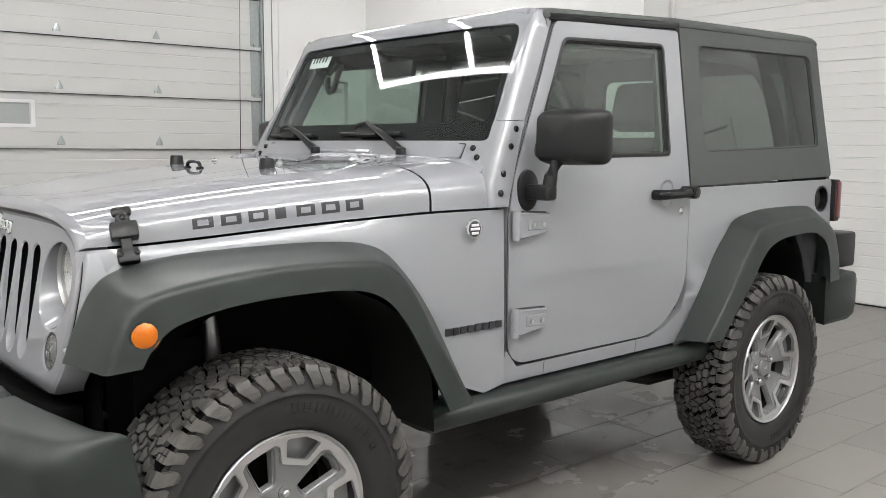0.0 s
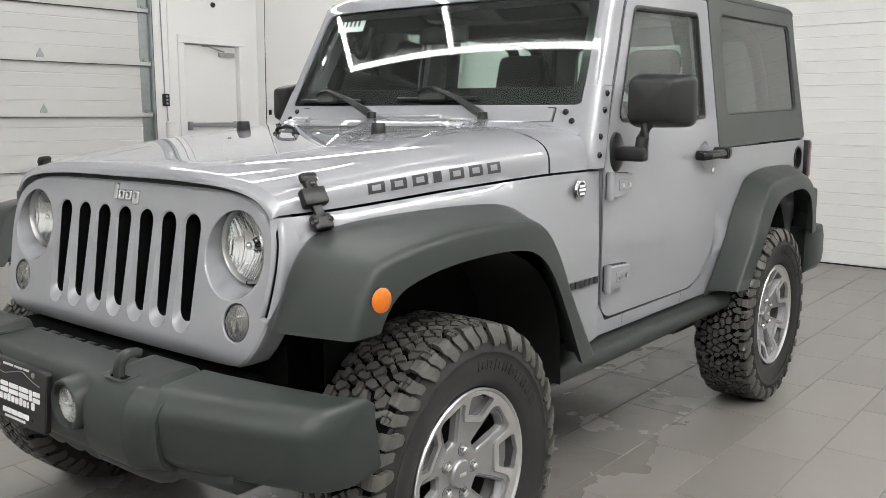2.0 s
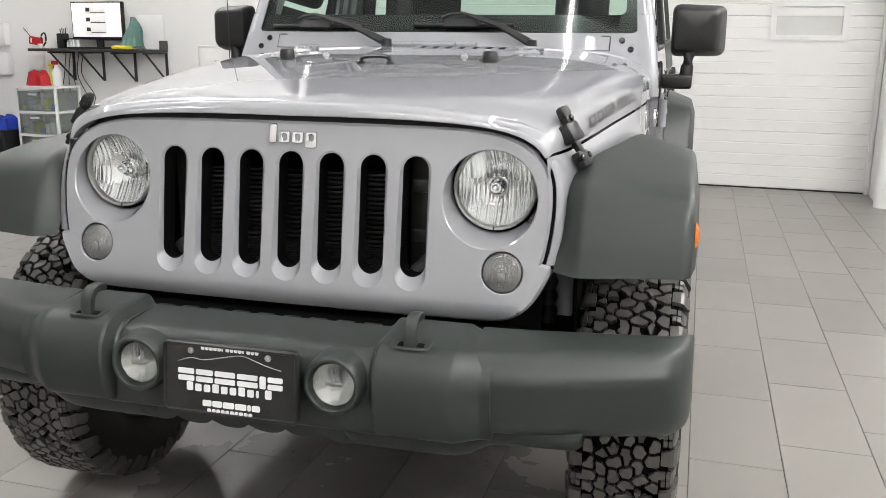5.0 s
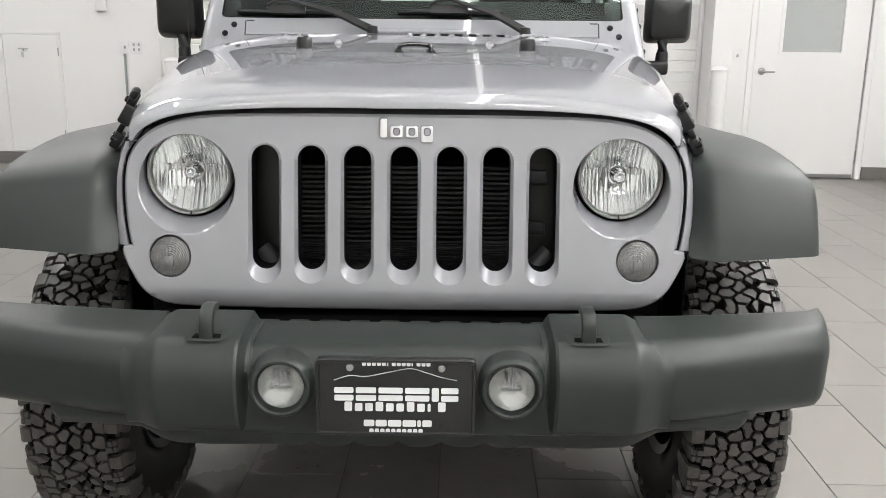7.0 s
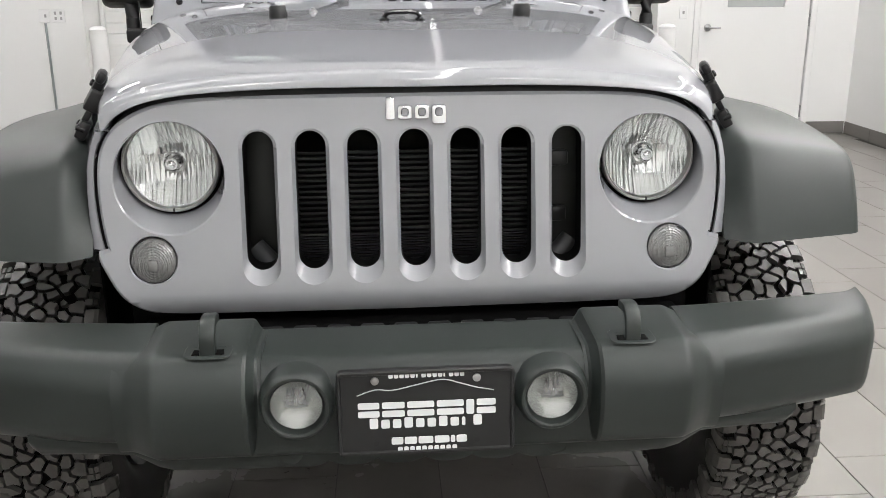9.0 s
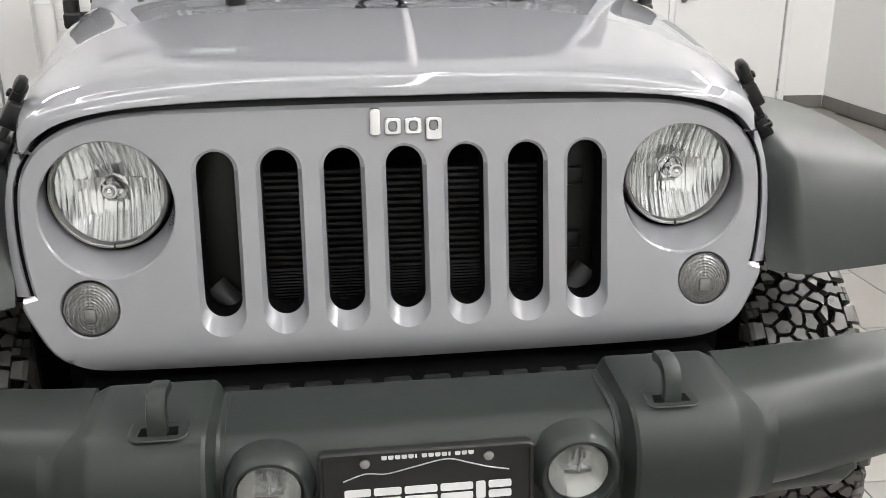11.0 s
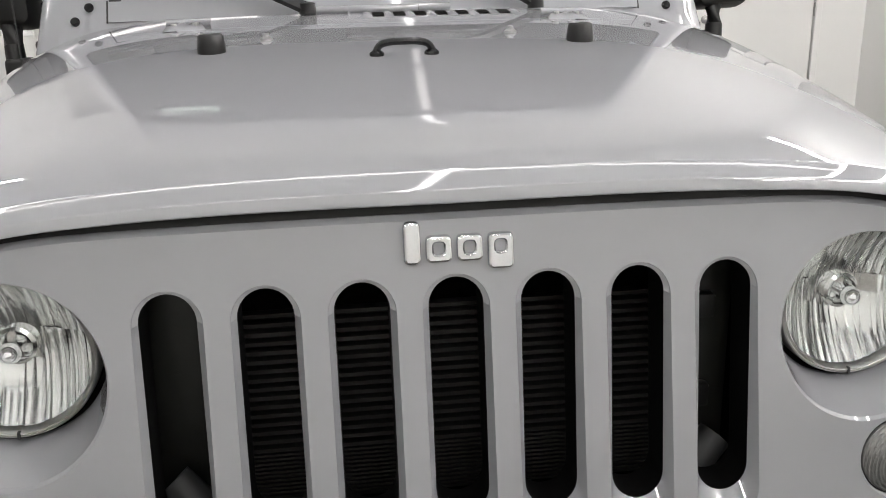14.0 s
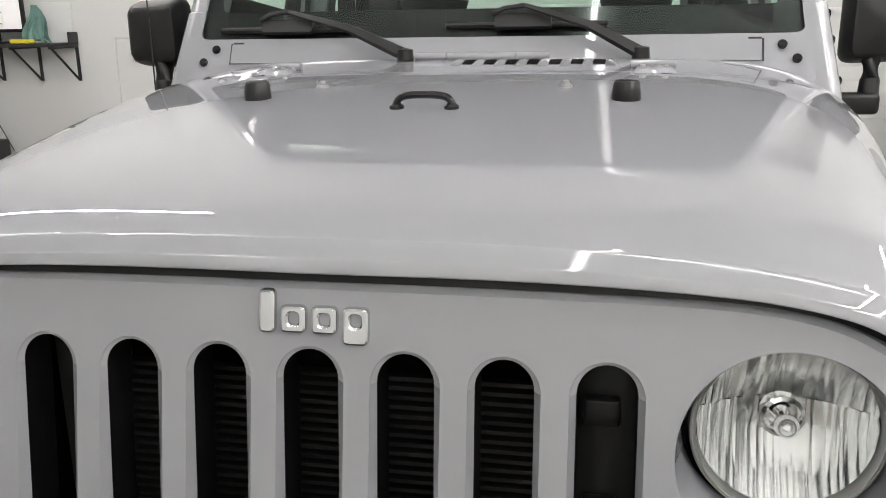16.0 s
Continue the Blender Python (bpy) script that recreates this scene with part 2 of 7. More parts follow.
def box(x0, x1, y0, y1, z0, z1, bevel=0.0, seg=2, m=None):
    bm = bmesh.new()
    add_box(bm, x0, x1, y0, y1, z0, z1, bevel, seg, m)
    return bm


def add_grid(bm, rows, close_u=False, close_v=False, caps=False):
    """Faces over rows of points, all rows of one length."""
    vs = [[bm.verts.new(p) for p in row] for row in rows]
    nr, nc = len(vs), len(vs[0])
    for i in range(nr if close_u else nr - 1):
        for j in range(nc if close_v else nc - 1):
            q = (vs[i][j], vs[i][(j + 1) % nc], vs[(i + 1) % nr][(j + 1) % nc], vs[(i + 1) % nr][j])
            try:
                bm.faces.new(q)
            except ValueError:
                pass
    if caps:
        bm.faces.new(vs[0])
        bm.faces.new(vs[-1])
    return vs


def grid(rows, **kw):
    bm = bmesh.new()
    add_grid(bm, rows, **kw)
    return bm


def add_lathe(bm, profile, n=48, axis="x", m=None):
    """profile: (radius, along) turned about the axis."""
    rows = []
    for r, a in profile:
        row = []
        for k in range(n):
            t = 2 * math.pi * k / n
            p = {"x": (a, r * math.cos(t), r * math.sin(t)), "y": (r * math.cos(t), a, r * math.sin(t)), "z": (r * math.cos(t), r * math.sin(t), a)}[axis]
            row.append(m @ Vector(p) if m is not None else Vector(p))
        rows.append(row)
    return add_grid(bm, rows, close_v=True)


def lathe(profile, n=48, axis="x", m=None):
    bm = bmesh.new()
    add_lathe(bm, profile, n, axis, m)
    return bm


def add_tube(bm, pts, r, n=8, caps=True):
    pts = [Vector(p) for p in pts]
    rows = []
    up = Vector((0, 0, 1))
    for i, p in enumerate(pts):
        d = (pts[min(i + 1, len(pts) - 1)] - pts[max(i - 1, 0)]).normalized()
        ref = up if abs(d.dot(up)) < 0.95 else Vector((1, 0, 0))
        a = d.cross(ref).normalized()
        b = d.cross(a)
        rr = r[i] if isinstance(r, (list, tuple)) else r
        rows.append([p + rr * (a * math.cos(2 * math.pi * k / n) + b * math.sin(2 * math.pi * k / n)) for k in range(n)])
    add_grid(bm, rows, close_v=True, caps=caps)


def tube(pts, r, n=8):
    bm = bmesh.new()
    add_tube(bm, pts, r, n)
    return bm


def pane(name, rows, mat, parent, label, out):
    """A thin pane as one sheet whose faces look towards out."""
    bm = grid(rows)
    me_n = Vector(out)
    ob = part(name, bm, mat, parent, label, smooth=80)
    if sum((p.normal for p in ob.data.polygons), Vector()).dot(me_n) < 0:
        ob.data.flip_normals()
    ob.visible_shadow = False
    return ob


def rounded(pts, r, n=5):
    """A closed outline with its corners rounded by r (one number, or one for each corner)."""
    out = []
    k = len(pts)
    for i in range(k):
        p, a, b = Vector(pts[i]), Vector(pts[i - 1]), Vector(pts[(i + 1) % k])
        rr = r[i] if isinstance(r, (list, tuple)) else r
        u, v = (a - p), (b - p)
        rr = min(rr, 0.49 * u.length, 0.49 * v.length)
        if rr < 1e-5:
            out.append(tuple(p))
            continue
        u.normalize(), v.normalize()
        for j in range(n + 1):
            t = j / n
            out.append(tuple((1 - t) ** 2 * (p + u * rr) + 2 * t * (1 - t) * p + t * t * (p + v * rr)))
    return out


def circle(cx, cy, r, n=40):
    return [(cx + r * math.cos(2 * math.pi * k / n), cy + r * math.sin(2 * math.pi * k / n)) for k in range(n)]


def grow(pts, d):
    """The outline moved out by d along its normals."""
    k = len(pts)
    area = sum(pts[i - 1][0] * pts[i][1] - pts[i][0] * pts[i - 1][1] for i in range(k))
    s = 1 if area > 0 else -1
    out = []
    for i in range(k):
        a, b = Vector(pts[i - 1]), Vector(pts[(i + 1) % k])
        t = (b - a).normalized()
        out.append((pts[i][0] + s * d * t.y, pts[i][1] - s * d * t.x))
    return out


def add_sheet(bm, outline, holes, place, cuts=()):
    """A flat sheet with holes, mapped into space by place(a, b); cuts: heights b at which it may bend."""
    tmp = bmesh.new()
    for loop in (outline, *holes):
        vs = [tmp.verts.new((p[0], p[1], 0)) for p in loop]
        for i in range(len(vs)):
            tmp.edges.new((vs[i - 1], vs[i]))
    bmesh.ops.triangle_fill(tmp, edges=tmp.edges[:], use_beauty=True, use_dissolve=False, normal=(0, 0, 1))
    for c in cuts:
        bmesh.ops.bisect_plane(tmp, geom=tmp.verts[:] + tmp.edges[:] + tmp.faces[:], plane_co=(0, c, 0), plane_no=(0, 1, 0))
    table = {v: bm.verts.new(place(v.co.x, v.co.y)) for v in tmp.verts}
    for f in tmp.faces:
        bm.faces.new([table[v] for v in f.verts])
    tmp.free()


def add_rim(bm, loop, places):
    """Walls that follow a loop through several placements."""
    add_grid(bm, [[pl(*p) for p in loop] for pl in places], close_v=True)


def weld(bm, d=0.0004):
    bmesh.ops.remove_doubles(bm, verts=bm.verts[:], dist=d)
    return bm


def slab(outline, holes, place, place_in, cuts=(), edge=0.0, grow_by=0.0):
    """A panel with a thickness: face, walls round the outline and the holes, and a back."""
    bm = bmesh.new()
    add_sheet(bm, outline, holes, place, cuts)
    add_sheet(bm, outline, holes, place_in, cuts)
    for loop in (outline, *holes):
        add_rim(bm, loop, (place, place_in))
    return weld(bm)


def curve(xs, ys):
    """Smooth interpolation through points (Catmull-Rom in value)."""
    xs, ys = np.array(xs, float), np.array(ys, float)
    sl = np.gradient(ys, xs)

    def f(x):
        x = min(max(x, xs[0]), xs[-1])
        i = min(int(np.searchsorted(xs, x, side="right")) - 1, len(xs) - 2)
        h = xs[i + 1] - xs[i]
        t = (x - xs[i]) / h
        return float((2 * t ** 3 - 3 * t ** 2 + 1) * ys[i] + (t ** 3 - 2 * t ** 2 + t) * h * sl[i] + (3 * t ** 2 - 2 * t ** 3) * ys[i + 1] + (t ** 3 - t ** 2) * h * sl[i + 1])
    return f


def smooth_path(pts, n):
    """n points along a smooth line through pts, evenly by index."""
    k = np.arange(len(pts))
    fs = [curve(k, [p[i] for p in pts]) for i in range(len(pts[0]))]
    return [tuple(f(t) for f in fs) for t in np.linspace(0, len(pts) - 1, n)]

# ---------------------------------------------------------------- the room (room coordinates: u along the end wall, v towards it)
U_L, U_R, V_W, V_OD, V_B, CEIL_Z = -8.1, 4.07, 6.6, 7.05, -5.5, 4.85
STRIP_Z = 4.3
OD_L, OD_R, OD_TOP = -3.05, 2.2, 3.7


def setting(name, bm, mat, label, category, smooth=0.0):
    return tagged(part(name, bm, mat, None, label, ROOM, smooth), label, category, "", "structure")


# end wall with the wide door's opening and the walk-through door's opening
bm = bmesh.new()
for a, b, z0, z1 in ((U_L - 0.2, OD_L, 0, CEIL_Z), (OD_L, OD_R, OD_TOP, CEIL_Z), (OD_R, 2.56, 0, CEIL_Z), (2.56, 3.65, 2.2, CEIL_Z), (3.65, U_R + 0.2, 0, CEIL_Z)):
    add_box(bm, a, b, V_W, V_W + 0.42, z0, z1)
setting("wall_north", weld(bm), WALL, "smooth white painted wall with a wide door opening", "wall")
# left wall with a wide door opening and an exit door opening
LD_A, LD_B, LD_TOP = -1.2, 4.97, 4.0
bm = bmesh.new()
for a, b, z0, z1 in ((V_B, LD_A, 0, CEIL_Z), (LD_A, LD_B, LD_TOP, CEIL_Z), (LD_B, 5.38, 0, CEIL_Z), (5.38, 6.32, 2.3, CEIL_Z), (6.32, V_W, 0, CEIL_Z)):
    add_box(bm, U_L - 0.3, U_L, a, b, z0, z1)
setting("wall_west", weld(bm), WALL, "smooth white painted wall with two door openings", "wall")
setting("wall_east", box(U_R, U_R + 0.2, V_B, V_W, 0, CEIL_Z), WALL, "smooth white painted side wall", "wall")
setting("wall_south", box(U_L, U_R, V_B - 0.2, V_B, 0, CEIL_Z), WALL, "plain white painted wall", "wall")
# corrugated liner ceiling
rows = []
for v in (V_B - 0.2, V_W + 0.42):
    row = []
    u = U_L - 0.3
    while u < U_R + 0.2:
        for du, dz in ((0, 0), (0.235, 0), (0.250, -0.030), (0.285, -0.030), (0.2999, 0)):
            row.append((u + du, v, CEIL_Z + dz))
        u += 0.30
    rows.append(row)
bm = grid(rows)
add_box(bm, U_L - 0.3, U_R + 0.2, V_B - 0.2, V_W + 0.42, CEIL_Z + 0.03, CEIL_Z + 0.13)
setting("ceiling", bm, CEIL, "white ribbed metal liner ceiling", "ceiling")
# light strips, and one added fill strip along the right wall
def led_strip(u0, u1, v0, v1, glow=LED):
    t = empty("light_strip", "long white LED strip light or added fill strip hung under the ceiling", "light", ROOM, "ceiling light strips")
    part("housing", box(u0 - 0.03, u1 + 0.03, v0 - 0.03, v1 + 0.03, STRIP_Z - 0.045, STRIP_Z - 0.002, 0.006, 1), WHITE_PLASTIC, t)
    for q in (0.12, 0.88):
        hu, hv = u0 + (u1 - u0) * q, v0 + (v1 - v0) * q
        part("hanger", tube([(hu, hv, STRIP_Z - 0.004), (hu, hv, CEIL_Z)], 0.0025, 6), STEEL, t, "thin steel hanger")
    part("diffuser", box(u0, u1, v0, v1, STRIP_Z - 0.085, STRIP_Z - 0.046, 0.012, 2), glow, t, "glowing white diffuser")
    return t


for u in (-3.9, -2.2, 0.38, 2.96):
    led_strip(u - 0.026, u + 0.026, -0.405, 3.3, LED_OVER if u == 0.38 else LED)
led_strip(0.354, 0.406, -3.535, -0.463, LED_OVER)
led_strip(2.934, 2.986, -3.535, -0.463)
# added fill strip, no lamp known here; brightens right wall and car side
led_strip(3.70, 3.752, -4.6, 6.0, LED_SIDE_FILL)
led_strip(-3.93, 2.986, -0.46, -0.408, LED_OVER)
led_strip(-3.93, 2.986, -3.59, -3.538)
led_strip(-6.9, -3.3, 5.05, 5.102)
# floor: grout bed, tiles come last
setting("floor", box(U_L - 0.3, U_R + 0.2, V_B - 0.2, V_OD + 0.3, -0.2, -0.004), GROUT, "dark grout bed of the tiled floor", "floor")

# wide sectional door at the end, ribbed, with a small window
def end_door():
    t = empty("overhead_door", "closed white ribbed overhead door with a small window", "overhead door", ROOM)
    z, k = 0.012, 0
    while z < OD_TOP:
        h = 0.53
        bm = bmesh.new()
        prof = []
        zz = z
        for i in range(5):
            a, b = z + h * i / 5, z + h * (i + 1) / 5
            prof += [(V_OD + 0.004, a + 0.0015), (V_OD, a + 0.007), (V_OD, b - 0.007), (V_OD + 0.004, b - 0.0015)]
        win = k == 2
        spans = [(OD_L - 0.05, OD_R - 0.03)] if not win else [(OD_L - 0.05, 1.26), (1.83, OD_R - 0.03)]
        for a, b in spans:
            add_grid(bm, [[(u, v, q) for v, q in prof] for u in (a, b)])
            add_box(bm, a, b, V_OD + 0.008, V_OD + 0.05, z, z + h)
        if win:
            for q0, q1 in ((z, 1.425), (1.692, z + h)):
                add_box(bm, 1.26, 1.83, V_OD + 0.001, V_OD + 0.05, q0, q1)
        part("door_section", bm, PANEL_WHITE, t, smooth=25)
        z += h + 0.001
        k += 1
    w = part("window_frame", slab(rounded([(1.214, 1.384), (1.879, 1.384), (1.879, 1.731), (1.214, 1.731)], 0.03), [rounded([(1.265, 1.432), (1.828, 1.432), (1.828, 1.686), (1.265, 1.686)], 0.02)],
                                  lambda a, b: (a, V_OD - 0.022, b), lambda a, b: (a, V_OD + 0.004, b)), WHITE_PLASTIC, t)
    part("pane", box(1.25, 1.84, V_OD + 0.012, V_OD + 0.02, 1.405, 1.700), FROST_PALE, w, "dark glossy window pane")
    part("bottom_seal", box(OD_L - 0.04, OD_R - 0.03, V_OD - 0.004, V_OD + 0.05, 0.0, 0.012), SEAL, t, "black rubber bottom seal")
    return t


end_door()
# jamb linings and stops of the wide opening
bm = bmesh.new()
add_box(bm, OD_R - 0.045, OD_R - 0.004, V_OD - 0.05, V_OD - 0.004, 0.0, OD_TOP - 0.002, 0.006)
add_box(bm, OD_L + 0.004, OD_L + 0.045, V_OD - 0.05, V_OD - 0.004, 0.0, OD_TOP - 0.002, 0.006)
add_box(bm, OD_L + 0.045, OD_R - 0.045, V_OD - 0.05, V_OD - 0.004, OD_TOP - 0.06, OD_TOP - 0.004, 0.006)
setting("trim", bm, DOOR_WHITE, "white door stop trim round the wide opening", "trim", 30)
bm = bmesh.new()
add_box(bm, OD_L - 0.5, OD_R + 0.35, V_OD + 0.06, V_OD + 0.12, 0, OD_TOP + 0.3)
setting("wall_outer", bm, DOOR_WHITE, "plain white closing panel behind the wide door", "wall")


def bollard(u, v, top, r=0.075):
    t = empty("bollard", "white painted steel bollard with a domed cap", "bollard", ROOM @ pose(u, v, 0), "door bollards")
    part("post", lathe([(0, 0.0), (r, 0.0), (r, top - 0.01)], 28, "z"), DOOR_WHITE, t)
    part("cap", lathe([(r, top - 0.012), (r + 0.002, top - 0.008), (r + 0.002, top), (r * 0.8, top + 0.018), (r * 0.4, top + 0.028), (0.0, top + 0.03)], 28, "z"), WHITE_PLASTIC, t)


bollard(2.23, 6.36, 1.02)
bollard(-2.85, 6.36, 1.04)
bollard(-7.75, 4.98, 1.23)


# walk-through door at the end wall
def end_walk_door():
    t = tagged(empty("door_1", "closed white door with a frosted pane and lever handle", "door", ROOM), kind="structure")
    leaf_o = [(2.6, 0.012), (3.615, 0.012), (3.615, 2.15), (2.6, 2.15)]
    glass = [(2.845, 1.18), (3.38, 1.18), (3.38, 1.98), (2.845, 1.98)]
    part("leaf", slab(leaf_o, [glass], lambda a, b: (a, V_W + 0.012, b), lambda a, b: (a, V_W + 0.055, b)), DOOR_WHITE, t)
    part("pane", box(2.84, 3.385, V_W + 0.03, V_W + 0.038, 1.175, 1.985), FROST, t, "frosted grey pane")
    part("glazing_bead", slab([(2.815, 1.15), (3.41, 1.15), (3.41, 2.01), (2.815, 2.01)], [glass], lambda a, b: (a, V_W + 0.004, b), lambda a, b: (a, V_W + 0.014, b)), DOOR_WHITE, t)
    bm = bmesh.new()
    for a, b in ((2.535, 2.59), (3.625, 3.68)):
        add_box(bm, a, b, V_W - 0.016, V_W + 0.1, 0, 2.165, 0.004, 1)
    add_box(bm, 2.535, 3.68, V_W - 0.016, V_W + 0.1, 2.167, 2.23, 0.004, 1)
    part("frame", bm, DOOR_WHITE, t)
    h = part("lever_handle", lathe([(0, -0.004), (0.032, -0.004), (0.034, 0.004), (0.02, 0.014), (0, 0.016)], 24, "y", Matrix.Translation((2.672, V_W + 0.006, 1.0)) @ Matrix.Diagonal((1, -1, 1, 1))), STEEL, t, "brushed steel lever handle")
    part("lever", tube([(2.672, V_W - 0.012, 1.0), (2.672, V_W - 0.05, 1.0), (2.70, V_W - 0.058, 1.0), (2.775, V_W - 0.056, 0.998)], 0.0095, 10), STEEL, h)
    for z in (0.22, 1.06, 1.9):
        part("hinge", lathe([(0, -0.055), (0.009, -0.055), (0.009, 0.055), (0, 0.055)], 10, "z", Matrix.Translation((3.62, V_W + 0.004, z))), STEEL, t, "steel butt hinge")
    part("sweep", box(2.61, 3.605, V_W + 0.005, V_W + 0.012, 0.012, 0.045), STEEL, t, "metal door sweep")


end_walk_door()


def plate_switch(u, z, w, name, label, sockets):
    t = empty(name, label, "switch" if name == "light_switch" else "outlet", ROOM)
    part("cover", box(u - w / 2, u + w / 2, V_W - 0.008, V_W, z - 0.058, z + 0.058, 0.003, 1), WHITE_PLASTIC, t)
    for a, b in sockets:
        part("socket", box(u + a - 0.010, u + a + 0.010, V_W - 0.011, V_W - 0.006, z + b - 0.014, z + b + 0.014, 0.002, 1), STEEL, t)


plate_switch(2.437, 1.139, 0.075, "light_switch", "white wall switch plate beside the door", [(0, 0)])
plate_switch(-3.40, 1.153, 0.10, "wall_outlet", "white wall outlet with a grey conduit below", [(0.01, 0.0)])
plate_switch(-3.275, 1.153, 0.12, "wall_outlet", "white double wall outlet", [(-0.025, 0.024), (0.025, 0.024), (-0.025, -0.024), (0.025, -0.024)])
t = empty("conduit", "grey electrical conduit below the outlet", "conduit", ROOM)
part("pipe", tube([(-3.395, V_W - 0.012, 0.1), (-3.395, V_W - 0.012, 1.09)], 0.011, 10), GALV, t)
t = empty("wall_box", "white electrical box high on the wall", "box", ROOM)
part("body", box(-3.63, -3.53, V_W - 0.06, V_W, 1.485, 1.78, 0.006), WHITE_PLASTIC, t)
# low access panel with a brass bib tap
t = empty("access_panel", "white low access panel set in the wall", "panel", ROOM)
part("leaf", box(-4.60, -4.05, V_W - 0.014, V_W, 0.15, 1.265, 0.004, 1), DOOR_WHITE, t)
for u0, u1, z0, z1 in ((-4.625, -4.603, 0.13, 1.285), (-4.047, -4.025, 0.13, 1.285), (-4.602, -4.048, 0.13, 0.147), (-4.602, -4.048, 1.268, 1.285)):
    part("frame_rail", box(u0, u1, V_W - 0.018, V_W, z0, z1, 0.003, 1), DOOR_WHITE, t)
for z in (0.30, 1.10):
    part("hinge", box(-4.056, -4.044, V_W - 0.024, V_W - 0.012, z - 0.04, z + 0.04, 0.003, 1), GALV, t)
t = empty("wall_tap", "chrome hose tap on the access panel", "tap", ROOM)
part("spout", tube([(-4.37, V_W - 0.012, 1.11), (-4.37, V_W - 0.07, 1.11), (-4.37, V_W - 0.09, 1.095), (-4.37, V_W - 0.09, 1.05)], 0.014, 10), CHROME, t)
part("handle", box(-4.42, -4.32, V_W - 0.075, V_W - 0.062, 1.122, 1.134, 0.004), CHROME, t)
# base tiles along the walls
base_parent = setting("baseboard", box(U_L + 0.02, OD_L - 0.005, V_W - 0.006, V_W, 0.004, 0.118), GROUT, "grey tile skirting along the walls", "skirting")


def base_run(along, fixed, a, b, sign):
    x = a
    while x < b - 0.02:
        e = min(x + 0.608, b)
        bm = box(x, e - 0.003, fixed - 0.014, fixed, 0.004, 0.12, 0.002, 1) if along == "u" else box(fixed - 0.014 * (sign < 0), fixed + 0.014 * (sign > 0), x, e - 0.003, 0.004, 0.12, 0.002, 1)
        part("base_tile", bm, BASE, base_parent)
        x = e


base_parent.matrix_basis = ROOM
base_run("u", V_W - 0.003, U_L + 0.03, OD_L - 0.01, -1)
base_run("u", V_W - 0.003, OD_R + 0.01, 2.53, -1)
base_run("u", V_W - 0.003, 3.685, U_R - 0.016, -1)
base_run("v", U_R - 0.003, 0.0, V_W - 0.02, -1)
base_run("v", U_L + 0.003, 5.0, 5.31, 1)
base_run("v", U_L + 0.003, V_B + 0.1, LD_A - 0.02, 1)


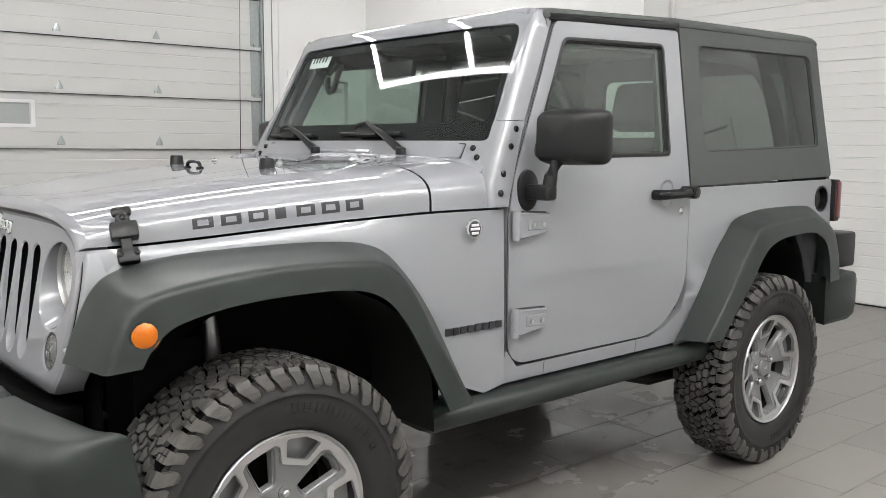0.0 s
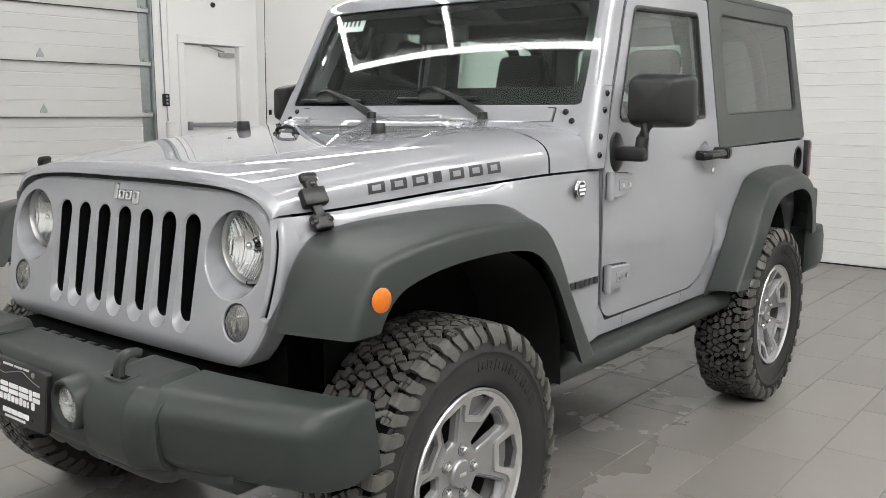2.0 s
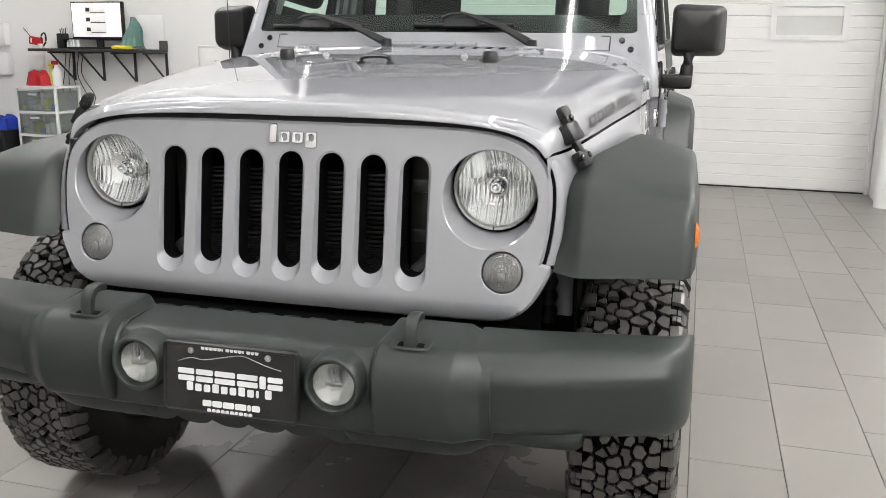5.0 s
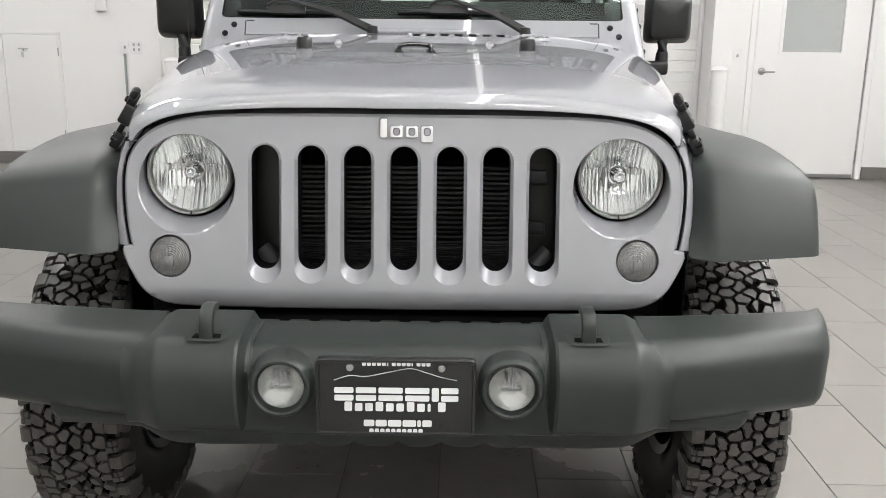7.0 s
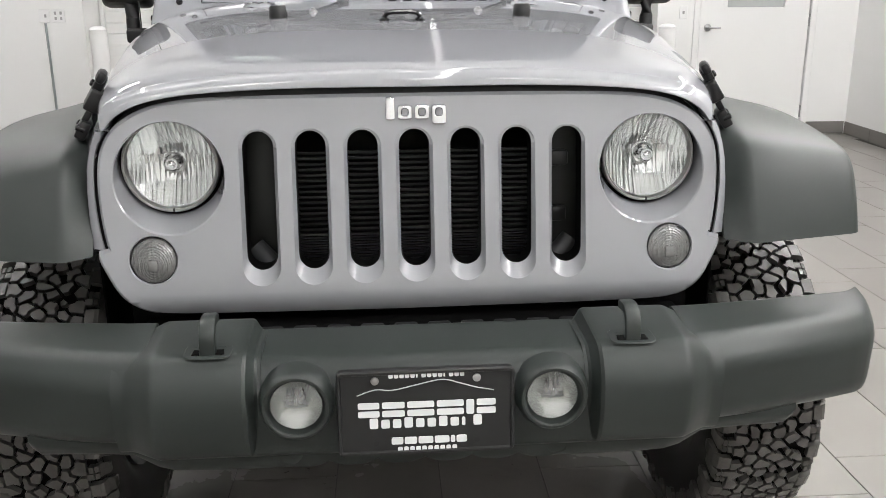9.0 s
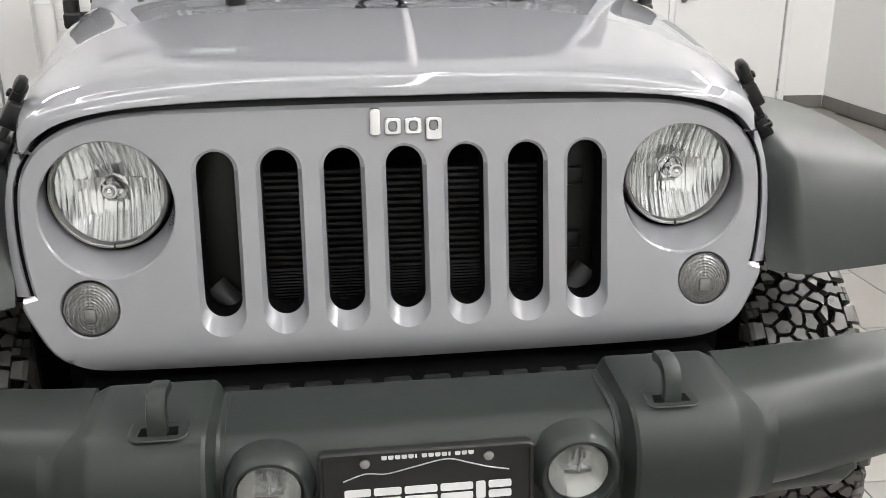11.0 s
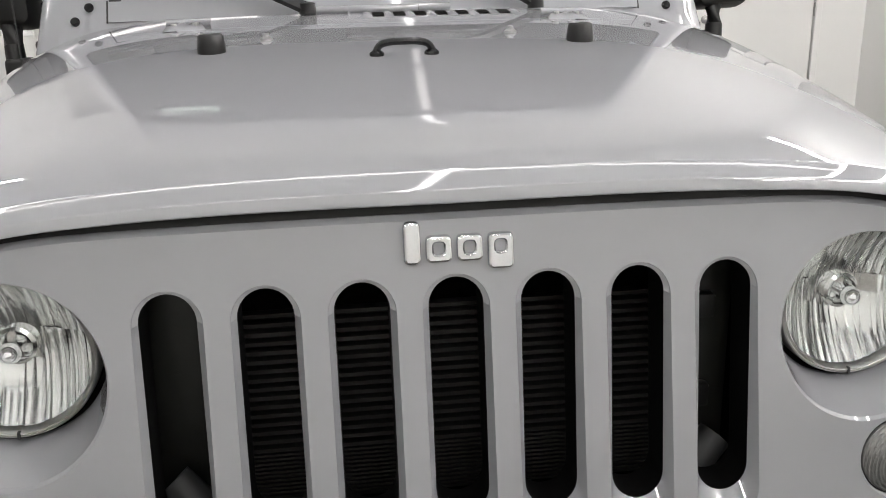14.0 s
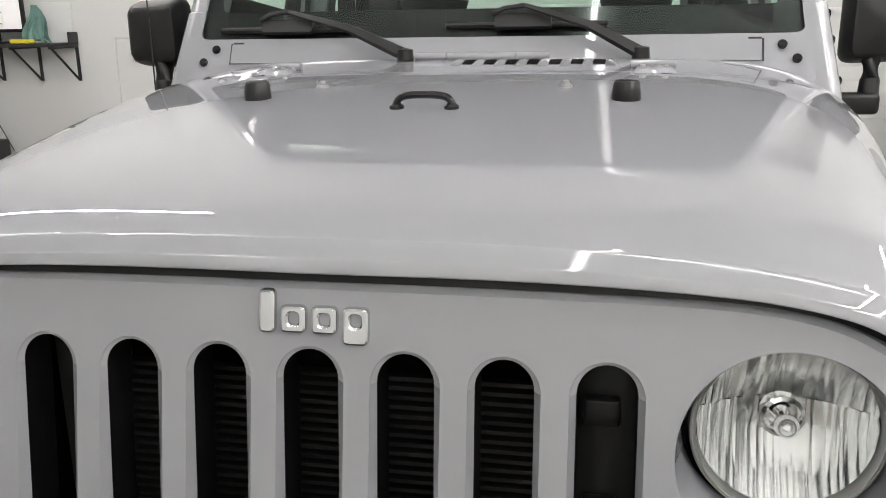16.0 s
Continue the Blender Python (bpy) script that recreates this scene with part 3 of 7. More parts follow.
# wide sectional door in the left wall, seen from its inside
def side_door():
    t = empty("overhead_door", "closed white steel sectional overhead door with reinforcing rails", "overhead door", ROOM)
    rails = [0.065, 0.70, 1.336, 1.977, 2.635, 3.29, 3.95]
    x = U_L - 0.02
    for i in range(len(rails) - 1):
        a, b = rails[i] + 0.0, rails[i + 1]
        if i == 0:
            a = 0.01
        prof = []
        n = 4
        for k in range(n):
            q0, q1 = a + (b - a) * k / n, a + (b - a) * (k + 1) / n
            prof += [(x - 0.004, q0 + 0.002), (x, q0 + 0.008), (x, q1 - 0.008), (x - 0.004, q1 - 0.002)]
        win = i == 2
        spans = [(LD_A - 0.05, LD_B - 0.12)] if not win else [(LD_A - 0.05, 1.50), (2.02, LD_B - 0.12)]
        bm = bmesh.new()
        for v0, v1 in spans:
            add_grid(bm, [[(p, v, q) for p, q in prof] for v in (v0, v1)])
            add_box(bm, x - 0.05, x - 0.007, v0, v1, a + 0.001, b - 0.001)
        if win:
            add_box(bm, x - 0.05, x - 0.001, 1.50, 2.02, a, 1.58)
            add_box(bm, x - 0.05, x - 0.001, 1.50, 2.02, 1.82, b)
            f = part("window_frame", slab(rounded([(1.44, 1.545), (2.075, 1.545), (2.075, 1.86), (1.44, 1.86)], 0.02), [rounded([(1.49, 1.585), (2.03, 1.585), (2.03, 1.825), (1.49, 1.825)], 0.012)],
                                          lambda p, q: (x + 0.018, p, q), lambda p, q: (x - 0.002, p, q)), WHITE_PLASTIC, t)
            part("pane", box(x - 0.02, x - 0.012, 1.48, 2.04, 1.575, 1.835), FROST, f)
        part("door_section", bm, PANEL_CREAM, t, smooth=25)
        part("end_stile", box(x - 0.001, x + 0.006, LD_B - 0.185, LD_B - 0.055, a + 0.004, b - 0.004, 0.002, 1), GALV, t, "galvanised end stile")
        if i:
            bm = bmesh.new()
            add_box(bm, x, x + 0.05, LD_A, LD_B - 0.06, rails[i] - 0.012, rails[i] - 0.004)
            add_box(bm, x + 0.046, x + 0.05, LD_A, LD_B - 0.06, rails[i] - 0.03, rails[i] + 0.012)
            add_box(bm, x + 0.0, x + 0.006, LD_A, LD_B - 0.06, rails[i] + 0.0, rails[i] + 0.03)
            part("reinforcing_rail", bm, PANEL_CREAM, t)
            part("joint_seal", box(x + 0.0, x + 0.0515, LD_A, LD_B - 0.06, rails[i] - 0.036, rails[i] - 0.031), SEAL, t)
            for v in (0.02, 1.18, 2.35, 3.52):
                bm = grid([[(x + 0.012, v - 0.04, rails[i] + 0.03), (x + 0.012, v - 0.035, rails[i] + 0.06), (x + 0.012, v, rails[i] + 0.125)],
                           [(x + 0.022, v, rails[i] + 0.03), (x + 0.022, v, rails[i] + 0.06), (x + 0.016, v, rails[i] + 0.128)],
                           [(x + 0.012, v + 0.04, rails[i] + 0.03), (x + 0.012, v + 0.035, rails[i] + 0.06), (x + 0.012, v + 0.002, rails[i] + 0.125)]])
                add_box(bm, x + 0.002, x + 0.012, v - 0.045, v + 0.045, rails[i] + 0.012, rails[i] + 0.05, 0.004, 1)
                part("hinge", bm, GALV, t, "galvanised leaf hinge")
            bm = lathe([(0, 0), (0.012, 0.0), (0.012, 0.09), (0, 0.09)], 10, "y", Matrix.Translation((x + 0.035, LD_B - 0.13, rails[i] + 0.02)))
            add_box(bm, x + 0.006, x + 0.03, LD_B - 0.15, LD_B - 0.09, rails[i] - 0.01, rails[i] + 0.06, 0.004, 1)
            part("roller_bracket", bm, GALV, t, "steel roller bracket")
    part("track", slab([(x + 0.01, LD_B - 0.05), (x + 0.07, LD_B - 0.05), (x + 0.07, LD_B - 0.03), (x + 0.01, LD_B - 0.03)], [], lambda a, b: (a, b, 0.01), lambda a, b: (a, b, 3.98)), GALV, t, "galvanised vertical track")
    part("track_seal", box(x + 0.005, x + 0.04, LD_B - 0.028, LD_B - 0.004, 0.005, 3.98), SEAL, t, "black edge seal")


side_door()
setting("wall_outer_west", box(U_L - 0.36, U_L - 0.31, LD_A - 0.3, V_W, 0, CEIL_Z), DOOR_WHITE, "plain white closing panel behind the side doors", "wall")
bm = bmesh.new()
add_box(bm, U_L - 0.06, U_L + 0.018, LD_B - 0.002, LD_B + 0.05, 0, LD_TOP + 0.05, 0.004, 1)
add_box(bm, U_L - 0.06, U_L + 0.018, LD_A, LD_B - 0.004, LD_TOP - 0.01, LD_TOP + 0.05, 0.004, 1)
setting("trim_west", bm, DOOR_WHITE, "white jamb trim of the sectional door", "trim", 30)


def exit_door():
    t = tagged(empty("door_2", "closed white exit door with a push bar and closer", "door", ROOM), kind="structure")
    x = U_L - 0.06
    part("leaf", box(x - 0.045, x, 5.43, 6.27, 0.012, 2.25, 0.003, 1), DOOR_WHITE, t)
    bm = bmesh.new()
    for a, b in ((5.32, 5.42), (6.28, 6.38)):
        add_box(bm, U_L - 0.15, U_L + 0.02, a, b, 0, 2.262, 0.005, 1)
    add_box(bm, U_L - 0.15, U_L + 0.02, 5.32, 6.38, 2.264, 2.37, 0.005, 1)
    part("frame", bm, DOOR_WHITE, t)
    b = part("push_bar", box(x + 0.04, x + 0.075, 5.5, 6.25, 1.165, 1.225, 0.008), STEEL, t, "grey push bar")
    for v in (5.45, 6.2):
        part("bracket", box(x, x + 0.07, v, v + 0.06, 1.13, 1.24, 0.006), STEEL, b)
    c = part("door_closer", box(x + 0.01, x + 0.06, 5.98, 6.22, 2.11, 2.17, 0.01), STEEL, t, "grey hydraulic door closer")
    part("arm", tube([(x + 0.05, 6.05, 2.18), (x + 0.12, 5.75, 2.235), (x + 0.06, 5.7, 2.24)], 0.012, 8), STEEL, c)


exit_door()
t = empty("door_control", "black push-button control with a cable on the wall", "control box", ROOM)
part("body", box(U_L, U_L + 0.05, 5.065, 5.15, 1.44, 1.60, 0.008), BLACK, t)
for z in (1.475, 1.52, 1.565):
    part("button", lathe([(0, 0.05), (0.014, 0.05), (0.014, 0.058), (0, 0.058)], 12, "x", Matrix.Translation((U_L, 5.108, z))), STEEL, t)
part("cable", tube([(U_L + 0.012, 5.10, 1.6), (U_L + 0.012, 5.09, 2.6), (U_L + 0.012, 5.085, CEIL_Z)], 0.008, 6), STEEL, t)
part("lower_cable", tube([(U_L + 0.02, 5.12, 1.44), (U_L + 0.02, 5.14, 1.0), (U_L + 0.015, 5.1, 0.4)], 0.008, 6), STEEL, t)
t = empty("conduit", "thin grey conduit running up the wall", "conduit", ROOM)
part("pipe", tube([(U_L + 0.012, 5.18, 1.6), (U_L + 0.012, 5.2, CEIL_Z)], 0.008, 6), WHITE_PLASTIC, t)
t = empty("wall_sensor", "small round black sensor on the wall", "sensor", ROOM)
part("body", lathe([(0, 0.025), (0.03, 0.02), (0.036, 0.0), (0, 0.0)], 20, "x", Matrix.Translation((U_L, 5.89, 2.79))), BLACK, t)
t = empty("wall_hook", "small dark hook on the wall near the corner", "hook", ROOM)
part("body", box(-7.84, -7.80, V_W - 0.03, V_W, 1.33, 1.40, 0.008), BLACK, t)


# wall shelf with brackets, monitor and clutter
def wall_shelf():
    t = empty("wall_shelf", "dark steel wall shelf on triangular brackets", "shelf", ROOM)
    part("board", box(-6.53, -5.0, 6.18, 6.598, 1.205, 1.235, 0.004, 1), SHELF, t)
    part("end_upstand", box(-5.012, -5.0, 6.46, 6.598, 1.236, 1.33), SHELF, t)
    for u in (-6.267, -5.862, -5.435, -5.022):
        b = part("bracket", box(u - 0.014, u + 0.014, 6.585, 6.598, 0.88, 1.204), SHELF, t)
        part("brace", tube([(u, 6.58, 0.89), (u, 6.22, 1.2)], 0.011, 6), SHELF, b)
        part("arm", box(u - 0.012, u + 0.012, 6.2, 6.584, 1.186, 1.204), SHELF, b)


wall_shelf()


def monitor():
    m = ROOM @ pose(-5.755, 6.42, 1.235, 0, 0, 0)
    t = empty("monitor", "black flat monitor showing a pale page of pictures", "monitor", m)
    part("housing", box(-0.335, 0.335, -0.02, 0.03, 0.10, 0.505, 0.006), BLACK, t)
    s = part("screen", box(-0.32, 0.32, -0.024, -0.021, 0.130, 0.492), SCREEN, t, "lit pale pink screen")
    for k in range(3):
        part("screen_picture", box(-0.14, 0.13, -0.027, -0.025, 0.365 - k * 0.105, 0.455 - k * 0.105), SCREEN_MID, s)
        part("text_bar", box(-0.07, 0.12, -0.0285, -0.0275, 0.385 - k * 0.105, 0.392 - k * 0.105), DASH, s)
        part("thumbnail", box(-0.13, -0.08, -0.029, -0.0275, 0.40 - k * 0.105, 0.44 - k * 0.105), DASH, s)
    part("neck", box(-0.04, 0.04, 0.0, 0.03, 0.01, 0.14), BLACK, t)
    part("foot", box(-0.12, 0.12, -0.1, 0.08, 0.0, 0.014, 0.005), BLACK, t)


monitor()


def cloth(name, label, mat, cx, cy, z, w, h, seed):
    """A bundled rag: a bumpy heap with folds."""
    rows = []
    for i in range(9):
        s = i / 8
        row = []
        for k in range(28):
            a = 2 * math.pi * k / 28
            fold = 1 + 0.22 * math.sin(5 * a + seed) * s + 0.12 * math.sin(9 * a + 2 * seed)
            r = (0.45 + 0.55 * s ** 0.5) * w / 2 * fold
            row.append((cx + r * math.cos(a), cy + 0.6 * r * math.sin(a), z + h * (1 - s ** 2.2) + 0.025 * math.sin(3 * a + 4 * s) * (1 - s)))
        rows.append(row)
    bm = grid(rows, close_v=True, caps=True)
    t = empty(name, label, "cloth", ROOM)
    part("fabric", bm, mat, t, smooth=60)


def hung_rag():
    """A rag thrown over a peak: folds fan out and one corner hangs free."""
    rows = []
    for i in range(13):
        q = i / 12
        row = []
        for k in range(33):
            f = k / 32 * 2 - 1
            w = 0.025 + 0.105 * q ** 0.8
            fold = 0.022 * q * math.sin(9 * f + 2.2 * q) + 0.010 * math.sin(21 * f + 1.0)
            z = 1.565 - 0.30 * q - 0.05 * q * max(0.0, f) ** 2 + 0.012 * math.sin(5 * f)
            row.append((-5.265 + w * f + 0.03 * q + 0.02 * math.sin(6 * q), 6.38 - 0.05 * q + fold, max(1.240, z)))
        rows.append(row)
    bm = grid(rows)
    add_grid(bm, [[(x + 0.004, y + 0.012 + 0.05 * (i / 12), z) for x, y, z in r] for i, r in enumerate(rows)])
    t = empty("rag", "green microfibre rag draped on the shelf", "cloth", ROOM)
    part("fabric", bm, GREEN_RAG, t, smooth=60)


hung_rag()
t = empty("wire_basket", "white perforated plastic basket on the shelf", "basket", ROOM)
part("front", slab([(-5.27, 1.238), (-5.02, 1.238), (-5.02, 1.335), (-5.27, 1.335)], [circle(-5.245 + 0.04 * i, 1.262 + 0.026 * j, 0.008, 10) for i in range(6) for j in range(3)], lambda a, b: (a, 6.45, b), lambda a, b: (a, 6.455, b)), WHITE_PLASTIC, t)
part("back", box(-5.27, -5.02, 6.565, 6.57, 1.238, 1.335), WHITE_PLASTIC, t)
part("base", box(-5.27, -5.02, 6.456, 6.564, 1.238, 1.243), WHITE_PLASTIC, t)
t = empty("letter_tray", "clear acrylic tray leaning on the wall", "tray", ROOM)
part("sheet", box(-5.36, -5.03, 6.578, 6.592, 1.237, 1.60, 0.004), WALL, t)
t = empty("sponge", "yellow sponge on the shelf edge", "sponge", ROOM)
part("body", box(-5.43, -5.22, 6.2, 6.29, 1.237, 1.275, 0.012), YELLOW, t)
t = empty("keyboard", "black keyboard on the shelf", "keyboard", ROOM)
part("body", box(-6.02, -5.56, 6.21, 6.36, 1.237, 1.258, 0.005), BLACK, t)
t = empty("pen_rack", "black rack with small bottles on the shelf", "rack", ROOM)
part("stand", box(-6.23, -6.14, 6.3, 6.4, 1.237, 1.40, 0.01), BLACK, t)
for k in range(4):
    part("pen", tube([(-6.205 + 0.02 * k, 6.35, 1.38), (-6.215 + 0.027 * k, 6.35, 1.45 + 0.012 * (k % 2))], 0.005, 6), BLACK, t)
part("rail", box(-6.14, -5.97, 6.3, 6.4, 1.335, 1.35), BLACK, t)
for k in range(4):
    part("bottle", lathe([(0, 0), (0.018, 0), (0.018, 0.06), (0.009, 0.075), (0.009, 0.09), (0, 0.09)], 12, "z", Matrix.Translation((-6.115 + 0.042 * k, 6.35, 1.238))), WHITE_PLASTIC, t)


def spray_bottle(name, label, u, v, z, body, head, s=1.0):
    t = empty(name, label, "spray bottle", ROOM @ pose(u, v, z))
    part("bottle", lathe([(0, 0), (0.042 * s, 0), (0.045 * s, 0.02), (0.045 * s, 0.14 * s), (0.018 * s, 0.19 * s), (0.016 * s, 0.21 * s), (0, 0.21 * s)], 20, "z"), body, t)
    part("trigger_head", box(-0.055 * s, 0.02 * s, -0.014, 0.014, 0.21 * s, 0.25 * s, 0.008), head, t)
    part("trigger", tube([(-0.02 * s, 0, 0.21 * s), (-0.045 * s, 0, 0.17 * s)], 0.006, 6), head, t)


t = empty("spray_gun", "red spray gun with a black trigger lying on the shelf end", "spray gun", ROOM @ pose(-6.50, 6.3, 1.236))
part("body", box(-0.10, 0.05, -0.03, 0.03, 0.035, 0.12, 0.012, m=pose(0, 0, 0, 0, 8, 0)), RED, t)
part("label_bar", box(-0.07, -0.05, -0.0325, -0.030, 0.055, 0.105, m=pose(0, 0, 0, 0, 8, 0)), PRINT_WHITE, t)
part("grip", tube(smooth_path([(0.05, 0, 0.07), (0.075, 0, 0.15), (0.12, 0, 0.16), (0.125, 0, 0.08), (0.09, 0, 0.03)], 16), 0.009, 8), BLACK, t)
part("hose", tube([(-0.08, 0, 0.12), (-0.13, 0, 0.18), (-0.17, 0, 0.22)], 0.004, 6), BLACK, t)
part("cup", lathe([(0, 0.0), (0.03, 0.0), (0.035, 0.05), (0, 0.05)], 16, "z", Matrix.Translation((0.05, 0, 0))), WHITE_PLASTIC, t)
t = empty("wall_dispenser", "white bottle holder on the wall below the shelf", "dispenser", ROOM)
part("body", box(-6.84, -6.68, 6.50, 6.598, 0.99, 1.17, 0.012), WHITE_PLASTIC, t)
part("rail", box(-6.84, -6.60, 6.49, 6.50, 0.955, 0.967), BLACK, t)


def drawer_cart():
    t = empty("drawer_cart", "white plastic drawer cart with clear drawers of bottles", "drawer cart", ROOM)
    u0, u1, v0, v1 = -6.69, -6.13, 6.1, 6.5
    bow = lambda u: v0 - 0.035 * (1 - ((u - (u0 + u1) / 2) / ((u1 - u0) / 2)) ** 2)
    us = [u0 + (u1 - u0) * k / 10 for k in range(11)]
    rnd = random.Random(4)

    def tray(name, z0, z1, mat, inset, label=""):
        lp = [(u0 + inset + (u - u0) * (1 - 2 * inset / (u1 - u0)), bow(u) + inset * 0.4) for u in us] + [(u1 - inset, v1 - inset), (u0 + inset, v1 - inset)]
        return part(name, slab(lp, [], lambda a, b: (a, b, z0), lambda a, b: (a, b, z1)), mat, t, label, smooth=30)

    tray("top", 0.805, 0.830, WHITE_PLASTIC, 0.0)
    for k in range(3):
        z = 0.045 + 0.255 * k
        tray("shelf_rail", z - 0.025, z, WHITE_PLASTIC, 0.004)
        d = tray("drawer", z + 0.004, z + 0.215, DRAWER, 0.02, "clear drawer with things inside")
        for j in range(6):
            a = u0 + 0.06 + 0.075 * j
            part("content", box(a, a + rnd.uniform(0.04, 0.07), v0 + 0.02, v0 + 0.12, z + 0.008, z + rnd.uniform(0.05, 0.15), 0.01), [YELLOW_GREEN, PALE_BLUE, WHITE_PLASTIC, WHITE_PLASTIC][(j + 2 * k) % 4], d)
        part("drawer_pull", box((u0 + u1) / 2 - 0.06, (u0 + u1) / 2 + 0.06, v0 - 0.05, v0 - 0.03, z + 0.175, z + 0.195, 0.004), WHITE_PLASTIC, d)
    for a, b in ((u0, v0), (u1 - 0.03, v0), (u0, v1 - 0.03), (u1 - 0.03, v1 - 0.03)):
        part("leg", box(a, a + 0.03, b, b + 0.03, 0.0, 0.804, 0.006), WHITE_PLASTIC, t)


drawer_cart()
cloth("cloth_pile", "red cloth bundle on the drawer cart", RED, -6.46, 6.22, 0.831, 0.27, 0.15, 5)
spray_bottle("spray_bottle", "yellow spray bottle on the drawer cart", -6.32, 6.30, 0.831, YELLOW_GREEN, YELLOW)
spray_bottle("spray_bottle", "white spray bottle with a red trigger on the cart", -6.21, 6.24, 0.831, WHITE_PLASTIC, RED, 1.1)
t = empty("storage_bin", "black plastic bin heaped with blue cloths", "bin", ROOM @ pose(-7.06, 6.15, 0))
part("tub", slab(rounded([(-0.3, -0.22), (0.3, -0.22), (0.3, 0.22), (-0.3, 0.22)], 0.04), [], lambda a, b: (a, b, 0.0), lambda a, b: (a * 1.12, b * 1.12, 0.34)), BLACK, t)
cloth("cloth_pile", "blue cloths heaped in the black bin", BLUE, -7.02, 6.15, 0.34, 0.58, 0.14, 7)
t = empty("dark_tote", "dark grey tote box beside the cart", "box", ROOM)
part("body", box(-6.08, -5.78, 6.1, 6.45, 0.0, 0.34, 0.02), DASH, t)
for k in range(2):
    t = empty("wall_dispenser", "white dispenser on the wall", "dispenser", ROOM)
    part("body", box(-7.42, -7.14, V_W - 0.1, V_W, 0.92 + 0.34 * k, 1.18 + 0.34 * k, 0.02), WHITE_PLASTIC, t)
t = empty("power_cables", "loose dark cables hanging below the shelf", "cable", ROOM)
for k in range(5):
    u = -6.1 - 0.06 * k
    part("cable", tube(smooth_path([(u, 6.56, 1.2), (u - 0.03, 6.54, 0.95), (u + 0.12 - 0.05 * k, 6.55, 0.72), (u + 0.1, 6.55, 0.55), (u + 0.25 - 0.08 * k, 6.57, 0.2)], 14), 0.005, 5), BLACK, t)

# ---------------------------------------------------------------- the vehicle (x to its own left, y to its tail, z up)
CAR = empty("off_road_vehicle", "silver two-door off-road vehicle with grey flares and hardtop", "car")

hood_w = curve([0.0, 0.08, 0.27, 0.50, 0.76, 0.98, 1.22], [0.612, 0.636, 0.670, 0.706, 0.745, 0.768, 0.778])
hood_zc = curve([0.0, 0.06, 0.15, 0.3, 0.45, 0.6, 0.8, 1.0, 1.22], [1.2115, 1.2195, 1.2315, 1.2515, 1.2695, 1.2855, 1.304, 1.320, 1.334])
hood_ze = curve([0.0, 0.1, 0.27, 0.5, 0.75, 0.98, 1.22], [1.112, 1.116, 1.126, 1.143, 1.158, 1.168, 1.170])


def hood_e(y):
    """How square the hood is across: rounder at its front edge."""
    return 0.52 + 0.22 * max(0.0, 1 - y / 0.24) ** 2


def hood_at(y, a, lift=0.0):
    """A place on the hood: y along it, a from 0 (middle) to 1 (side edge)."""
    w, zc, ze = hood_w(y), hood_zc(y), hood_ze(y)
    t = abs(a) * math.pi / 2
    s = 1 if a >= 0 else -1
    e = hood_e(y)
    x, z = w * math.sin(t) ** e, ze + (zc - ze) * max(math.cos(t), 0.0) ** e
    n = Vector((s * math.sin(t) * (0.25 + 0.75 * math.sin(t) ** 4), 0, max(math.cos(t), 0.02) ** 0.6)).normalized()
    return Vector((s * x, y, z)) + n * lift


lip_drop = curve([0, 0.3, 0.5, 0.65, 0.8, 0.9, 0.96, 1], [1.05, 0.90, 0.78, 0.80, 1.0, 1.10, 0.75, 0.3])


def lip_profile():
    """(y, drop below the hood's own slope) from the hood forward, by tilt in degrees and length along the metal."""
    y, drop, out = 0.088, 0.0, []
    for a0, a1, length, n in ((8.0, 12.0, 0.0650, 5), (12.0, 43.0, 0.0034, 6), (43.0, 54.0, 0.0200, 5), (54.0, 67.0, 0.0036, 5), (67.0, 77.0, 0.0115, 3), (77.0, 165.0, 0.0030, 5)):
        for k in range(n):
            a = math.radians(a0 + (a1 - a0) * (k + 0.5) / n)
            y -= length / n * math.cos(a)
            drop += length / n * (math.sin(a) - 0.134 * math.cos(a))
            out.append((y, drop))
    return out


def hood_skin(ys, close_front):
    angs = [s * k / 26 for s, k in [(-1, k) for k in range(26, 0, -1)] + [(1, k) for k in range(27)]]
    angs = [math.copysign(abs(a) ** 0.8, a) for a in angs]
    rows = []
    if close_front:
        # front lip: a soft roll, a tight bend, a sloping band, a second bend and a short fall to the shut line
        for yy, dz in reversed(lip_profile()):
            rows.append([(p.x * (1 - dz * 0.12), yy, p.z - dz * lip_drop(abs(a))) for a in angs for p in (hood_at(max(yy, 0.001), a),)])
        rows.insert(0, [(x, y + 0.030, z) for x, y, z in rows[0]])
    for y in ys:
        rows.append([tuple(hood_at(y, a)) for a in angs])
    return grid(rows)


hood = part("hood", hood_skin([0.092, 0.12, 0.15, 0.18, 0.25, 0.33, 0.42, 0.52, 0.62, 0.72, 0.82, 0.90, 0.955, 0.985], True), PAINT, CAR, "silver hood", smooth=50)
cowl = part("cowl", hood_skin([0.993, 1.05, 1.12, 1.19, 1.245], False), PAINT, CAR, "silver cowl panel", smooth=50)
# plain black box stands in for the shade under the hood
part("hood_shadow_gap", box(-0.56, 0.56, 0.2, 1.2, 0.62, 1.12), DARK, CAR, "black box for the shade in the engine bay")

# ---- grille panel
SLOT_X = [i * 0.1033 for i in range(-3, 4)]


def face_y(z, x=0.0):
    roll = max(0.0, (0.782 - z) / 0.05)
    return 0.006 - (1.12 - z) * 0.195 + 0.004 * (abs(x) / 0.62) ** 3 + 0.026 * roll ** 2


